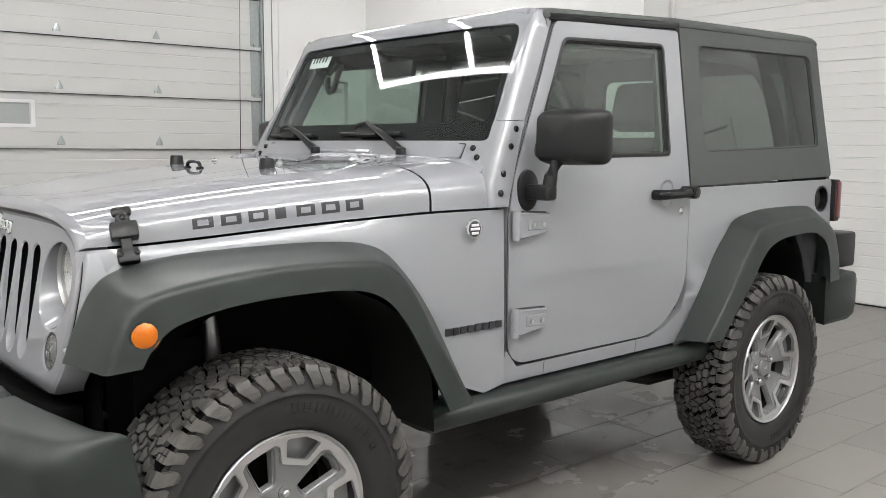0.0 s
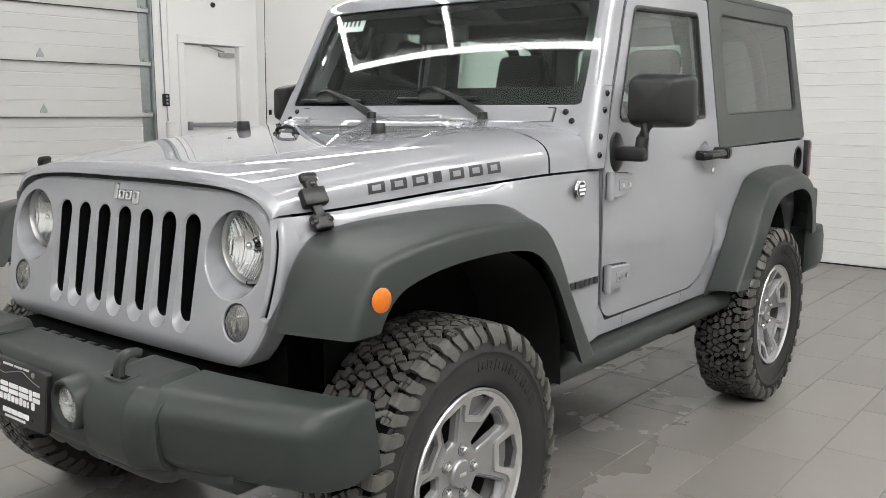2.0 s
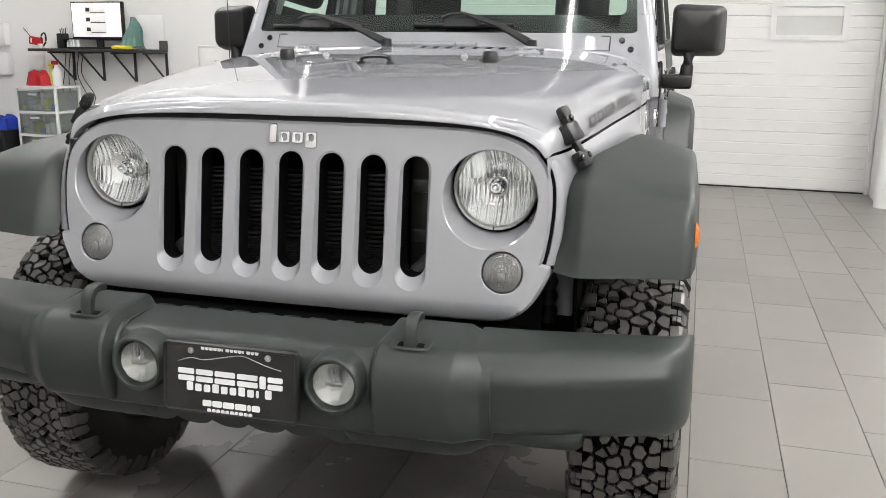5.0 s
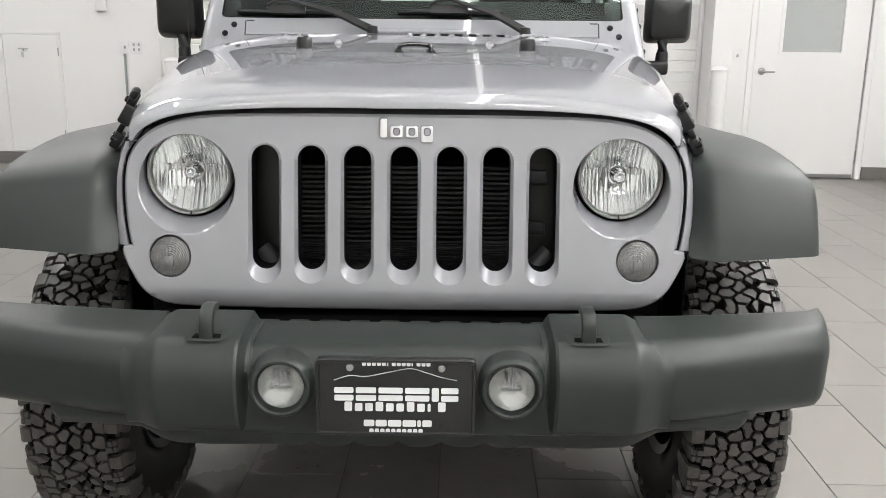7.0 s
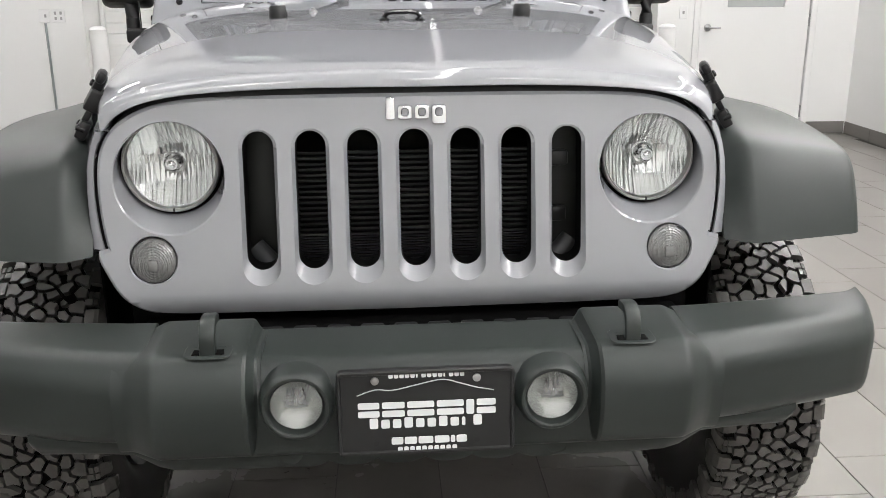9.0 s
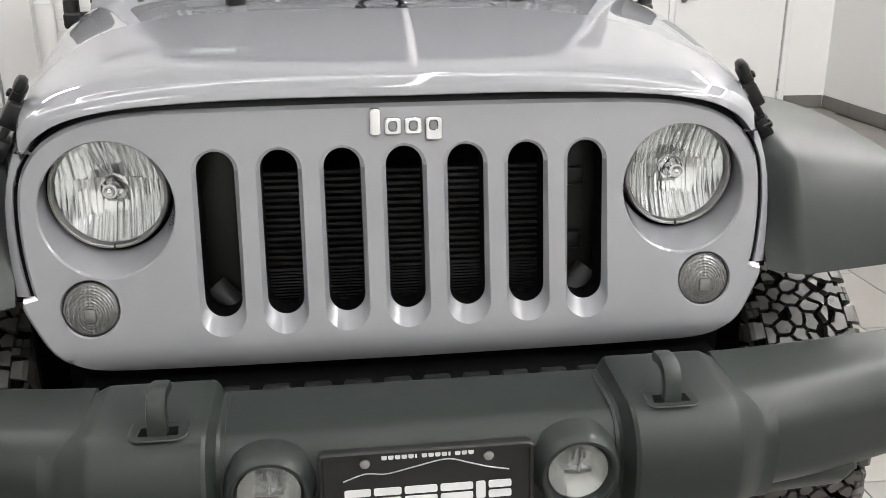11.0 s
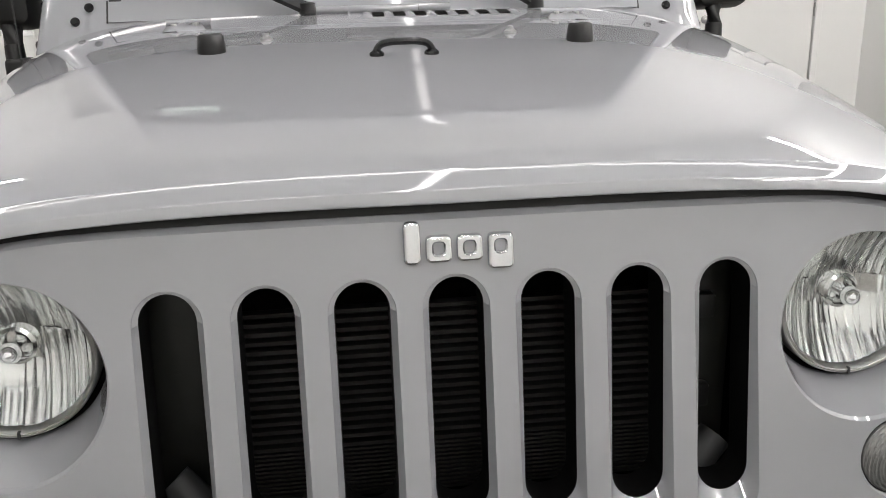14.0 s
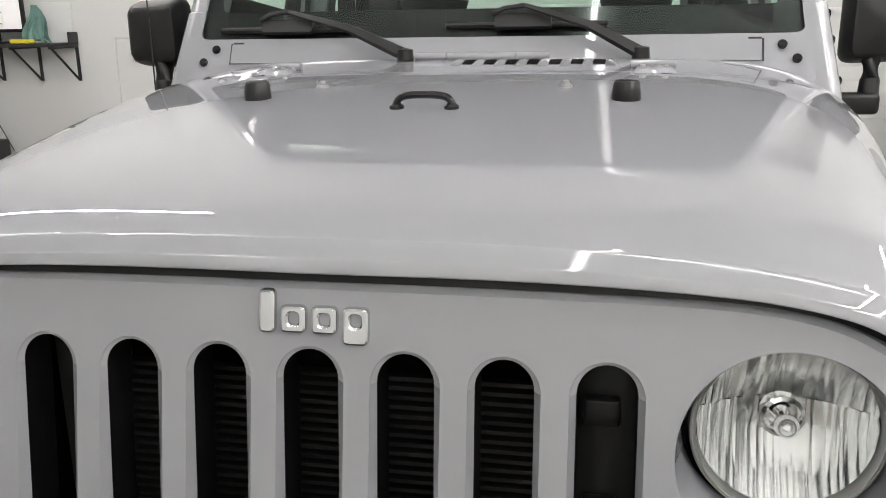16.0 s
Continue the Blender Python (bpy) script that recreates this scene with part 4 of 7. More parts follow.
upper = smooth_path([(0.0, 1.158), (0.15, 1.158), (0.30, 1.157), (0.40, 1.155), (0.465, 1.150), (0.515, 1.140), (0.549, 1.127), (0.578, 1.109), (0.599, 1.086), (0.612, 1.058), (0.6175, 1.025), (0.6185, 0.985), (0.6155, 0.940), (0.610, 0.900), (0.6035, 0.8685)], 43)
lower = smooth_path([(0.6265, 0.8625), (0.6205, 0.845), (0.607, 0.818), (0.590, 0.789), (0.566, 0.764), (0.535, 0.746), (0.49, 0.738), (0.40, 0.7355), (0.30, 0.734), (0.15, 0.733), (0.0, 0.732)], 33)
seam_x = curve([p[1] for p in reversed(upper) if p[0] > 0.56], [p[0] for p in reversed(upper) if p[0] > 0.56])
half = upper + lower
outline = half + [(-x, z) for x, z in reversed(half[1:-1])]


def slot_loop(cx, hw, z0, z1, n=18):
    pts = []
    for k in range(n + 1):
        t = math.pi * k / n
        pts.append((cx + hw * math.cos(t), z1 - hw + hw * math.sin(t)))
    for k in range(n + 1):
        t = math.pi + math.pi * k / n
        pts.append((cx + hw * math.cos(t), z0 + hw + hw * math.sin(t)))
    return pts


LAMP_X, LAMP_Y, LAMP_Z, TURN_X, TURN_Z = 0.4885, 0.024, 1.027, 0.523, 0.849
bm = bmesh.new()
slot_throats = []
outer_slots = [slot_loop(x, 0.0375, 0.793, 1.0990) for x in SLOT_X]
recess = [circle(s * 0.485, 1.007, 0.1105, 56) for s in (-1, 1)]
turns = [circle(s * TURN_X, TURN_Z, 0.0485, 36) for s in (-1, 1)]
add_sheet(bm, outline, outer_slots + recess + turns, lambda x, z: (x, face_y(z, x), z), cuts=(0.745, 0.757, 0.769, 0.781, 0.85, 0.95, 1.05))
for cx, lo in zip(SLOT_X, outer_slots):
    l1, l3 = slot_loop(cx, 0.0368, 0.7945, 1.0985), slot_loop(cx, 0.0305, 0.820, 1.0950)
    cut_in = lambda z: 0.003 + 0.016 * min(1.0, max(0.0, (1.08 - z) / 0.25))
    add_grid(bm, [[(x, face_y(z, x), z) for x, z in lo], [(x, face_y(z, x) + 0.0012, z) for x, z in l1], [(x, face_y(z, x) + cut_in(z), z) for x, z in l3]], close_v=True)
    throat = grid([[(x, face_y(z, x) + cut_in(z) + d, z) for x, z in l3] for d in (0.0008, 0.03, 0.05)], close_v=True)
    slot_throats.append(throat)
for s, lo in zip((-1, 1), recess):
    l1 = circle(s * 0.485, 1.008, 0.108, 56)
    l2 = circle(s * LAMP_X, LAMP_Z, 0.1035, 56)
    add_grid(bm, [[(x, face_y(z, x) + 0.0, z) for x, z in lo], [(x, face_y(z, x) + 0.003, z) for x, z in l1], [(x, max(LAMP_Y + 0.012, face_y(z, x) + 0.006), z) for x, z in l2], [(x, LAMP_Y + 0.06, z) for x, z in l2]], close_v=True)
for s, lo in zip((-1, 1), turns):
    l1 = circle(s * TURN_X, TURN_Z, 0.0465, 36)
    add_grid(bm, [[(x, face_y(z, x) + d, z) for x, z in lp] for lp, d in ((lo, 0), (l1, 0.003), (l1, 0.03))], close_v=True)
o1, o2 = grow(outline, 0.006), grow(outline, 0.008)
add_grid(bm, [[(x, face_y(z, x) + d, z) for x, z in lp] for lp, d in ((outline, 0), (o1, 0.006), (o2, 0.016), (o2, 0.075))], close_v=True)
grille = part("grille_panel", weld(bm), PAINT, CAR, "silver seven-slot grille panel", smooth=16)
# added black tubes put the dark of the slot recesses into colour
for throat in slot_throats:
    part("slot_liner", throat, DARK, grille, "added black tube that darkens the inside of the slot")
top_edge = [p for p in outline if p[1] > 1.06]
top_edge.sort()
part("hood_seal", grid([[(x * 0.985, d, z + e) for x, z in top_edge] for d, e in ((0.02, -0.02), (0.022, 0.008), (0.03, 0.022), (0.08, 0.024))]), BLACK, CAR, "black seal under the hood lip")
# what shows through the slots
# added black sheet: keeps the bright floor from showing under the grille
part("lower_shroud", box(-0.60, 0.60, 0.045, 0.055, 0.50, 0.785, 0.003), DARK, CAR, "added black sheet that closes the gap under the grille")
part("radiator_support", box(-0.5, 0.5, 0.17, 0.19, 0.70, 1.15), DARK, CAR, "black radiator support")
for k in range(28):
    z = 0.79 + (0.0058 * k if k < 12 else 0.0696 + 0.0117 * (k - 12))
    part("condenser_fin", box(-0.262, 0.262, 0.070, 0.085, z, z + (0.0028 if k < 12 else 0.0048)), FIN, CAR)
part("air_duct", box(-0.36, -0.27, 0.07, 0.12, 0.74, 1.12, 0.02), DUCT, CAR)
part("air_duct", box(0.27, 0.36, 0.07, 0.12, 0.74, 1.12, 0.02), DUCT, CAR)
for z in (1.02, 0.90):
    part("hose_bracket", box(0.285, 0.325, 0.05, 0.069, z - 0.016, z + 0.016, 0.005), BLACK, CAR)
for s in (-1, 1):
    part("lower_duct", tube([(s * 0.29, 0.035, 0.80), (s * 0.335, 0.05, 0.845)], 0.022, 12), DASH, CAR)


def head_lamp(s):
    m = Matrix.Translation((s * LAMP_X, LAMP_Y, LAMP_Z))
    t = part("headlamp", lathe([(0.0965, 0.030), (0.0965, 0.002), (0.0955, -0.0015), (0.0937, -0.003), (0.0930, -0.0012), (0.0922, -0.0018), (0.0905, -0.0035), (0.0895, -0.002), (0.0885, 0.014)], 64, "y", m), LAMP_RING, CAR, "round headlamp with a bright ring")
    # near-black ring stands in for the shade between recess and lamp
    part("lamp_gasket", lathe([(0.1042, 0.013), (0.1030, 0.022), (0.0965, 0.024)], 56, "y", m), DARK, t, "dark ring for the shade in the gap round the lamp")
    part("ring_clip", box(-0.0018, 0.0018, -0.004, 0.002, -0.0968, -0.0885, 0.0006, 1, m=m), DASH, t)
    # mirror bowl of upright facets in two bands, each facet tilted its own way
    rnd = random.Random(21)
    bowl = bmesh.new()
    R = 0.0881
    for z0, z1 in ((-R, 0.016), (0.016, R)):
        x = -R
        while x < R - 1e-6:
            w = rnd.uniform(0.0065, 0.0130)
            x1 = min(x + w, R)
            if R - x1 < 0.003:
                x1 = R
            tilt, cup, lean = rnd.uniform(-0.10, 0.10), rnd.uniform(0.0004, 0.0010), rnd.uniform(-0.05, 0.05)
            rows = []
            for i in range(5):
                q = i / 4
                xx = x + (x1 - x) * q
                hh = math.sqrt(max(R * R - xx * xx, 1e-9))
                a, b = max(z0, -hh), min(z1, hh)
                row = []
                for k in range(10):
                    z = a + max(b - a, 0.0) * k / 9
                    r = min(1.0, math.hypot(xx, z) / R)
                    fade = min(1.0, r / 0.3)
                    y = 0.054 - 0.042 * r ** 1.8 + fade * (tilt * (xx - (x + x1) / 2) + cup * (1 - (2 * q - 1) ** 2) + lean * (z - (z0 + z1) / 2) * 0.5)
                    row.append((s * LAMP_X + xx, LAMP_Y + y, LAMP_Z + z))
                rows.append(row)
            if any((Vector(p[0]) - Vector(p[-1])).length > 1e-4 for p in rows):
                add_grid(bowl, rows)
            x = x1
    bmesh.ops.dissolve_degenerate(bowl, dist=1e-5, edges=bowl.edges[:])
    part("reflector", bowl, REFLECTOR, t, "faceted mirror bowl", smooth=20)
    part("bulb_cap", lathe([(0, 0.000), (0.006, 0.0015), (0.0105, 0.006), (0.0125, 0.012), (0.0115, 0.019), (0.009, 0.023), (0.0085, 0.045)], 24, "y", m), CHROME, t, "round chrome bulb shield")
    part("bulb_ring", lathe([(0.0215, 0.052), (0.0225, 0.034), (0.0185, 0.031), (0.0165, 0.036), (0.016, 0.052)], 28, "y", m), REFLECTOR, t)
    for a in (2.6, 5.4):
        part("shield_leg", tube([(s * LAMP_X + 0.010 * math.cos(a), LAMP_Y + 0.018, LAMP_Z + 0.010 * math.sin(a)), (s * LAMP_X + 0.020 * math.cos(a), LAMP_Y + 0.036, LAMP_Z + 0.020 * math.sin(a))], 0.0014, 6), CHROME, t)
    rows = [[(s * LAMP_X + r * math.cos(a), LAMP_Y - 0.010 + 0.012 * (r / 0.0885) ** 2, LAMP_Z + r * math.sin(a)) for a in [2 * math.pi * k / 48 for k in range(49)]] for r in [0.0885 * k / 8 for k in range(1, 9)]]
    rows.insert(0, [(s * LAMP_X, LAMP_Y - 0.010, LAMP_Z)] * 49)
    pane("lens", rows, LENS, t, "clear domed lens", (0, -1, 0))


def turn_lamp(s):
    y = face_y(TURN_Z, TURN_X)
    m = Matrix.Translation((s * TURN_X, y, TURN_Z)) @ pose(0, 0, 0, -9)
    t = part("turn_lamp", lathe([(0.0465, 0.014), (0.0462, 0.003), (0.0445, 0.002), (0.0437, 0.006)], 40, "y", m), BLACK, CAR, "round clear turn lamp")
    # prism ribs: broken arcs round the bulb, cut by upright flutes
    rows = []
    for k in range(29):
        r = 0.0438 * k / 28
        row = []
        for i in range(80):
            a = 2 * math.pi * i / 80
            x, z = r * math.cos(a), r * math.sin(a)
            arc = math.hypot(x, (z + 0.012) * 0.8)
            rib = 0.0009 * abs(math.sin(arc * 780)) + 0.0006 * abs(math.sin(x * 430))
            row.append(tuple(m @ Vector((x, 0.003 - 0.007 * (1 - (r / 0.0438) ** 2) + rib, z))))
        rows.append(row)
    part("lens", grid(rows, close_v=True), SMOKE_LENS, t, "ribbed smoky lens", smooth=12)
    part("bulb", box(-0.010, 0.010, -0.0070, 0.0, -0.022, 0.002, 0.003, m=m), SMOKE_LENS, t)


strip_x = curve([0.86, 0.91, 0.975, 1.037, 1.074, 1.12], [0.646, 0.650, 0.653, 0.649, 0.640, 0.622])
for s in (-1, 1):
    # narrow fender edge beside the grille, parted from it by a dark shut line that steps out at its foot
    rows = []
    for z in (0.869, 0.875, 0.90, 0.94, 0.98, 1.02, 1.05, 1.075, 1.098):
        xi, y = seam_x(z) + 0.0135, face_y(z, 0.62) + 0.010
        xo = max(xi + 0.012, strip_x(z))
        rows.append([(s * x, yy, z) for x, yy in ((xi, y + 0.03), (xi + 0.0003, y + 0.004), (xi + 0.0025, y), (xo - 0.008, y + 0.003), (xo - 0.002, y + 0.012), (xo, y + 0.05), (xo + 0.03, y + 0.10))])
    part("fender_edge", grid(rows), PAINT, CAR, "narrow silver fender edge beside the grille", smooth=50)
    line = [(seam_x(z) + 0.0095, z) for z in np.linspace(1.108, 0.868, 20)] + [(0.618, 0.8655), (0.632, 0.8665), (0.640, 0.867)]
    part("shut_line", tube([(s * x, face_y(z, x) + 0.014, z) for x, z in line], 0.0048, 6), DARK, CAR, "dark shut line beside the grille")
    head_lamp(s)
    turn_lamp(s)

# chrome emblem as four plain bright blocks
for cx, z0, z1, w in ((-0.046, 1.112, 1.158, 0.019), (-0.017, 1.113, 1.142, 0.029), (0.017, 1.113, 1.142, 0.029), (0.051, 1.103, 1.142, 0.029)):
    hole = [] if cx < -0.04 else [rounded([(cx - w * 0.2, 1.1215), (cx + w * 0.2, 1.1215), (cx + w * 0.2, 1.1345), (cx - w * 0.2, 1.1345)], 0.004, 3)]
    o = rounded([(cx - w / 2, z0), (cx + w / 2, z0), (cx + w / 2, z1), (cx - w / 2, z1)], 0.007, 4)
    em = slab(grow(o, -0.003), [grow(h, 0.002) for h in hole], lambda a, b: (a, face_y(b) - 0.0065, b), lambda a, b: (a, face_y(b) - 0.004, b))
    add_grid(em, [[(a, face_y(b) + d, b) for a, b in lp] for lp, d in ((grow(o, -0.003), -0.0065), (grow(o, -0.001), -0.0055), (o, -0.003), (o, 0.001))], close_v=True)
    for h in hole:
        add_grid(em, [[(a, face_y(b) + d, b) for a, b in lp] for lp, d in ((grow(h, 0.002), -0.0065), (h, -0.004), (h, 0.0005))], close_v=True)
    part("emblem_block", em, EMBLEM, CAR, "chrome emblem block")


# ---- front fenders, body sides
def tumble(z):
    """Half width of the body side at height z."""
    return 0.792 - 0.02 * max(0.0, (0.85 - z) / 0.3) ** 2 - max(0.0, z - 1.22) * 0.135


flare_top = curve([-0.01, 0.06, 0.21, 0.39, 0.6, 0.735, 0.83, 0.96, 1.113, 1.3], [0.84, 1.03, 1.085, 1.097, 1.098, 1.083, 1.03, 0.87, 0.62, 0.61])


def fender(s):
    rows = []
    for y in (-0.002, 0.02, 0.05, 0.1, 0.18, 0.28, 0.4, 0.52, 0.64, 0.76, 0.84, 0.92, 1.0, 1.1, 1.2, 1.2905):
        top = hood_ze(y) - 0.007
        xt = hood_w(y) + 0.001
        k = min(1.0, max(0.0, (y - 0.62) / 0.35))
        xb = xt + 0.02 + (0.79 - xt - 0.02) * k
        zb = flare_top(y) - 0.02
        if y < 0.03:
            xt, xb = xt - 0.004, xb - 0.012
        row = []
        for i in range(9):
            q = i / 8
            row.append((s * (xt + (xb - xt) * (1 - (1 - q) ** 2.2)), y, top + (zb - top) * q))
        rows.append(row)
    bm = grid(rows)
    # inward return under the hood edge
    add_grid(bm, [[(s * (hood_w(y) - 0.02), y, hood_ze(y) - 0.012) for y in (0.0, 0.3, 0.6, 0.9, 1.294)], [(s * (hood_w(y) + 0.001), y, hood_ze(y) - 0.007) for y in (0.0, 0.3, 0.6, 0.9, 1.294)]])
    return part("fender", bm, PAINT, CAR, "silver front fender", smooth=50)


def side_place(s, d=0.0):
    return lambda y, z: (s * (tumble(z) + d), y, z)


def inner_place(s, d=0.035):
    return lambda y, z: (s * (tumble(z) - d), y, z)


BELT = (0.75, 0.95, 1.1, 1.22, 1.3, 1.45, 1.6, 1.75)
DOOR = rounded([(1.306, 0.645), (2.15, 0.640), (2.316, 0.80), (2.320, 1.10), (2.318, 1.822), (1.590, 1.795), (1.298, 1.205)], [0.10, 0.12, 0.10, 0.05, 0.02, 0.03, 0.10], 8)
DOOR_WIN = rounded([(1.418, 1.325), (2.202, 1.335), (2.213, 1.760), (1.625, 1.738)], [0.05, 0.025, 0.03, 0.03], 5)
QUARTER = rounded([(2.328, 1.212), (3.535, 1.230), (3.474, 1.866), (2.328, 1.838)], [0.0, 0.03, 0.03, 0.0], 5)
QWIN = rounded([(2.445, 1.346), (3.432, 1.372), (3.402, 1.799), (2.450, 1.778)], 0.045, 6)


def body_side(s):
    # sill and rear quarter in body colour, with the rear wheel arch cut out
    rear = [(2.327, 1.205), (2.327, 0.80)] + [(2.302, 0.718), (2.2, 0.661), (2.1, 0.633), (1.36, 0.634), (1.30, 0.70), (1.296, 0.66), (1.296, 0.585), (2.29, 0.582)]
    rear += [(2.45, 0.70), (2.55, 0.84), (2.65, 0.94), (2.75, 0.99), (3.10, 1.02), (3.25, 0.98), (3.34, 0.86), (3.40, 0.72), (3.50, 0.70), (3.56, 0.80), (3.54, 1.218)]
    fuel = circle(3.447, 1.125, 0.062, 28) if s > 0 else None
    part("rear_quarter", slab(rear, [fuel] if fuel else [], side_place(s), inner_place(s, 0.03), BELT), PAINT, CAR, "silver rear quarter and sill", smooth=35)
    if fuel:
        bm = lathe([(0.064, -0.001), (0.064, 0.004), (0.055, 0.004), (0.052, -0.03), (0.03, -0.032), (0.028, -0.018), (0, -0.018)], 32, "x", Matrix.Translation((0.792, 3.447, 1.125)))
        part("fuel_filler", bm, BLACK, CAR, "black round fuel filler")
    d = part("door", slab(DOOR, [DOOR_WIN], side_place(s, 0.003), inner_place(s, 0.04), BELT), PAINT, CAR, "silver front door", smooth=35)
    w2 = grow(DOOR_WIN, -0.012)
    bm = bmesh.new()
    add_grid(bm, [[side_place(s, e)(*p) for p in lp] for lp, e in ((grow(DOOR_WIN, 0.004), 0.0045), (grow(DOOR_WIN, -0.006), 0.006), (w2, 0.002), (w2, -0.02))], close_v=True)
    part("window_seal", bm, BLACK, d, "black rubber window seal")
    pane("door_window", [[side_place(s, -0.010)(y, z) for y in (1.40 + (z - 1.33) * 0.48, 2.216)] for z in (1.315, 1.45, 1.6, 1.772)], DOOR_GLASS, d, "tinted door glass", (s, 0, 0))
    # hardtop quarter
    h = part("hardtop_side", slab(QUARTER, [QWIN], side_place(s, 0.004), inner_place(s, 0.03), BELT), HARDTOP, CAR, "dark grey hardtop side", smooth=35)
    bm = bmesh.new()
    add_grid(bm, [[side_place(s, e)(*p) for p in lp] for lp, e in ((grow(QWIN, 0.012), 0.0045), (grow(QWIN, 0.006), -0.002), (grow(QWIN, 0.001), -0.006), (grow(QWIN, -0.01), -0.006))], close_v=True)
    part("window_step", bm, HARDTOP, h)
    bm = bmesh.new()
    add_grid(bm, [[side_place(s, e)(*p) for p in lp] for lp, e in ((grow(QWIN, 0.0015), -0.0052), (grow(QWIN, -0.0045), -0.0048))], close_v=True)
    part("window_gasket", bm, SEAL, h, "thin black window gasket")
    pane("quarter_window", [[side_place(s, -0.007)(y, z) for y in (2.436, 3.442 - (z - 1.34) * 0.07)] for z in (1.335, 1.45, 1.6, 1.81)], PRIVACY, h, "dark privacy glass", (s, 0, 0))
    # black seam behind the door and along the hood edge
    part("door_gap", grid([[side_place(s, -0.0015)(*p) for p in grow(DOOR, e)] for e in (-0.002, 0.004)], close_v=True), SEAL, CAR, "dark door shut line")
    # upright seams in the sill
    for y in (1.4955, 2.017):
        part("sill_seam", grid([[side_place(s, 0.0007)(y + e, z) for e in (-0.0016, 0.0016)] for z in (0.586, 0.61, 0.634)]), SEAL, CAR, "dark sill seam")
    # sill step rail
    rows = []
    for y in (0.93, 0.97, 1.6, 2.3, 2.48, 2.5):
        e = 0.6 if y in (0.93, 2.5) else 1.0
        rows.append([(s * x, y, 0.53 + (z - 0.53) * e) for x, z in ((0.70, 0.567), (0.785, 0.572), (0.825, 0.566), (0.84, 0.545), (0.838, 0.517), (0.82, 0.498), (0.79, 0.490), (0.70, 0.498))])
    part("rock_rail", grid(rows, close_v=True, caps=True), PLASTIC, CAR, "dark grey rock rail", smooth=50)


def flare(s, rows, name, lab):
    """rows: stations of (junction, crease, lip) points, rounded across the crease; a fourth point first where the face has an inner side."""
    out = []
    for row in rows:
        a, b, c = (Vector(p) for p in row[-3:])
        i = Vector(row[0])
        if len(row) == 3:
            a = a.lerp(b, 0.12)
        # side that turns in towards the fender, then a rounded edge, then the face
        p0, p2 = a.lerp(i, 0.30), a.lerp(b, 0.05)
        pts = [i, i.lerp(a, 0.4)] + [(1 - t) ** 2 * p0 + 2 * t * (1 - t) * a + t * t * p2 for t in (0, 0.33, 0.67, 1)] + [a.lerp(b, 0.35), a.lerp(b, 0.7)]
        p0, p2 = b.lerp(a, 0.09), b.lerp(c, 0.22)
        for t in (0, 0.25, 0.5, 0.75, 1):
            pts.append((1 - t) ** 2 * p0 + 2 * t * (1 - t) * b + t * t * p2)
        pts += [b.lerp(c, 0.6), c, c + Vector((-0.012, 0, 0.004)), c + Vector((-0.03, 0, 0.03)), i + (Vector((0.0, 0.03, 0.0)) if i.y < 0.1 else Vector((-0.02, 0, -0.03)))]
        out.append([(s * p.x, p.y, p.z) for p in pts])
    out2 = []
    for j in range(len(out[0])):
        out2.append(smooth_path([r[j] for r in out], 6 * (len(out) - 1) + 1))
    bm = grid([list(c) for c in zip(*out2)])
    return part(name, bm, PLASTIC, CAR, lab, smooth=38)


FRONT_FLARE = [
    ((0.638, -0.045, 0.861), (0.690, -0.072, 0.857), (0.925, -0.055, 0.869), (0.937, 0.022, 0.875)),
    ((0.645, 0.005, 0.935), (0.690, -0.045, 0.930), (0.926, -0.030, 0.940), (0.938, 0.038, 0.905)),
    ((0.652, 0.045, 1.015), (0.692, -0.002, 1.020), (0.928, 0.010, 1.010), (0.938, 0.066, 0.937)),
    ((0.664, 0.085, 1.062), (0.697, 0.060, 1.062), (0.927, 0.068, 1.036), (0.938, 0.115, 0.964)),
    ((0.692, 0.212, 1.088), (0.722, 0.205, 1.086), (0.927, 0.20, 1.056), (0.938, 0.23, 0.987)),
    ((0.735, 0.392, 1.100), (0.927, 0.382, 1.069), (0.938, 0.375, 0.997)),
    ((0.765, 0.597, 1.102), (0.927, 0.59, 1.063), (0.938, 0.545, 0.995)),
    ((0.785, 0.735, 1.088), (0.925, 0.705, 1.045), (0.938, 0.662, 0.971)),
    ((0.794, 0.83, 1.035), (0.925, 0.794, 0.968), (0.938, 0.748, 0.901)),
    ((0.796, 0.962, 0.875), (0.925, 0.905, 0.785), (0.938, 0.835, 0.765)),
    ((0.796, 1.113, 0.605), (0.925, 1.03, 0.604), (0.938, 0.925, 0.603)),
]
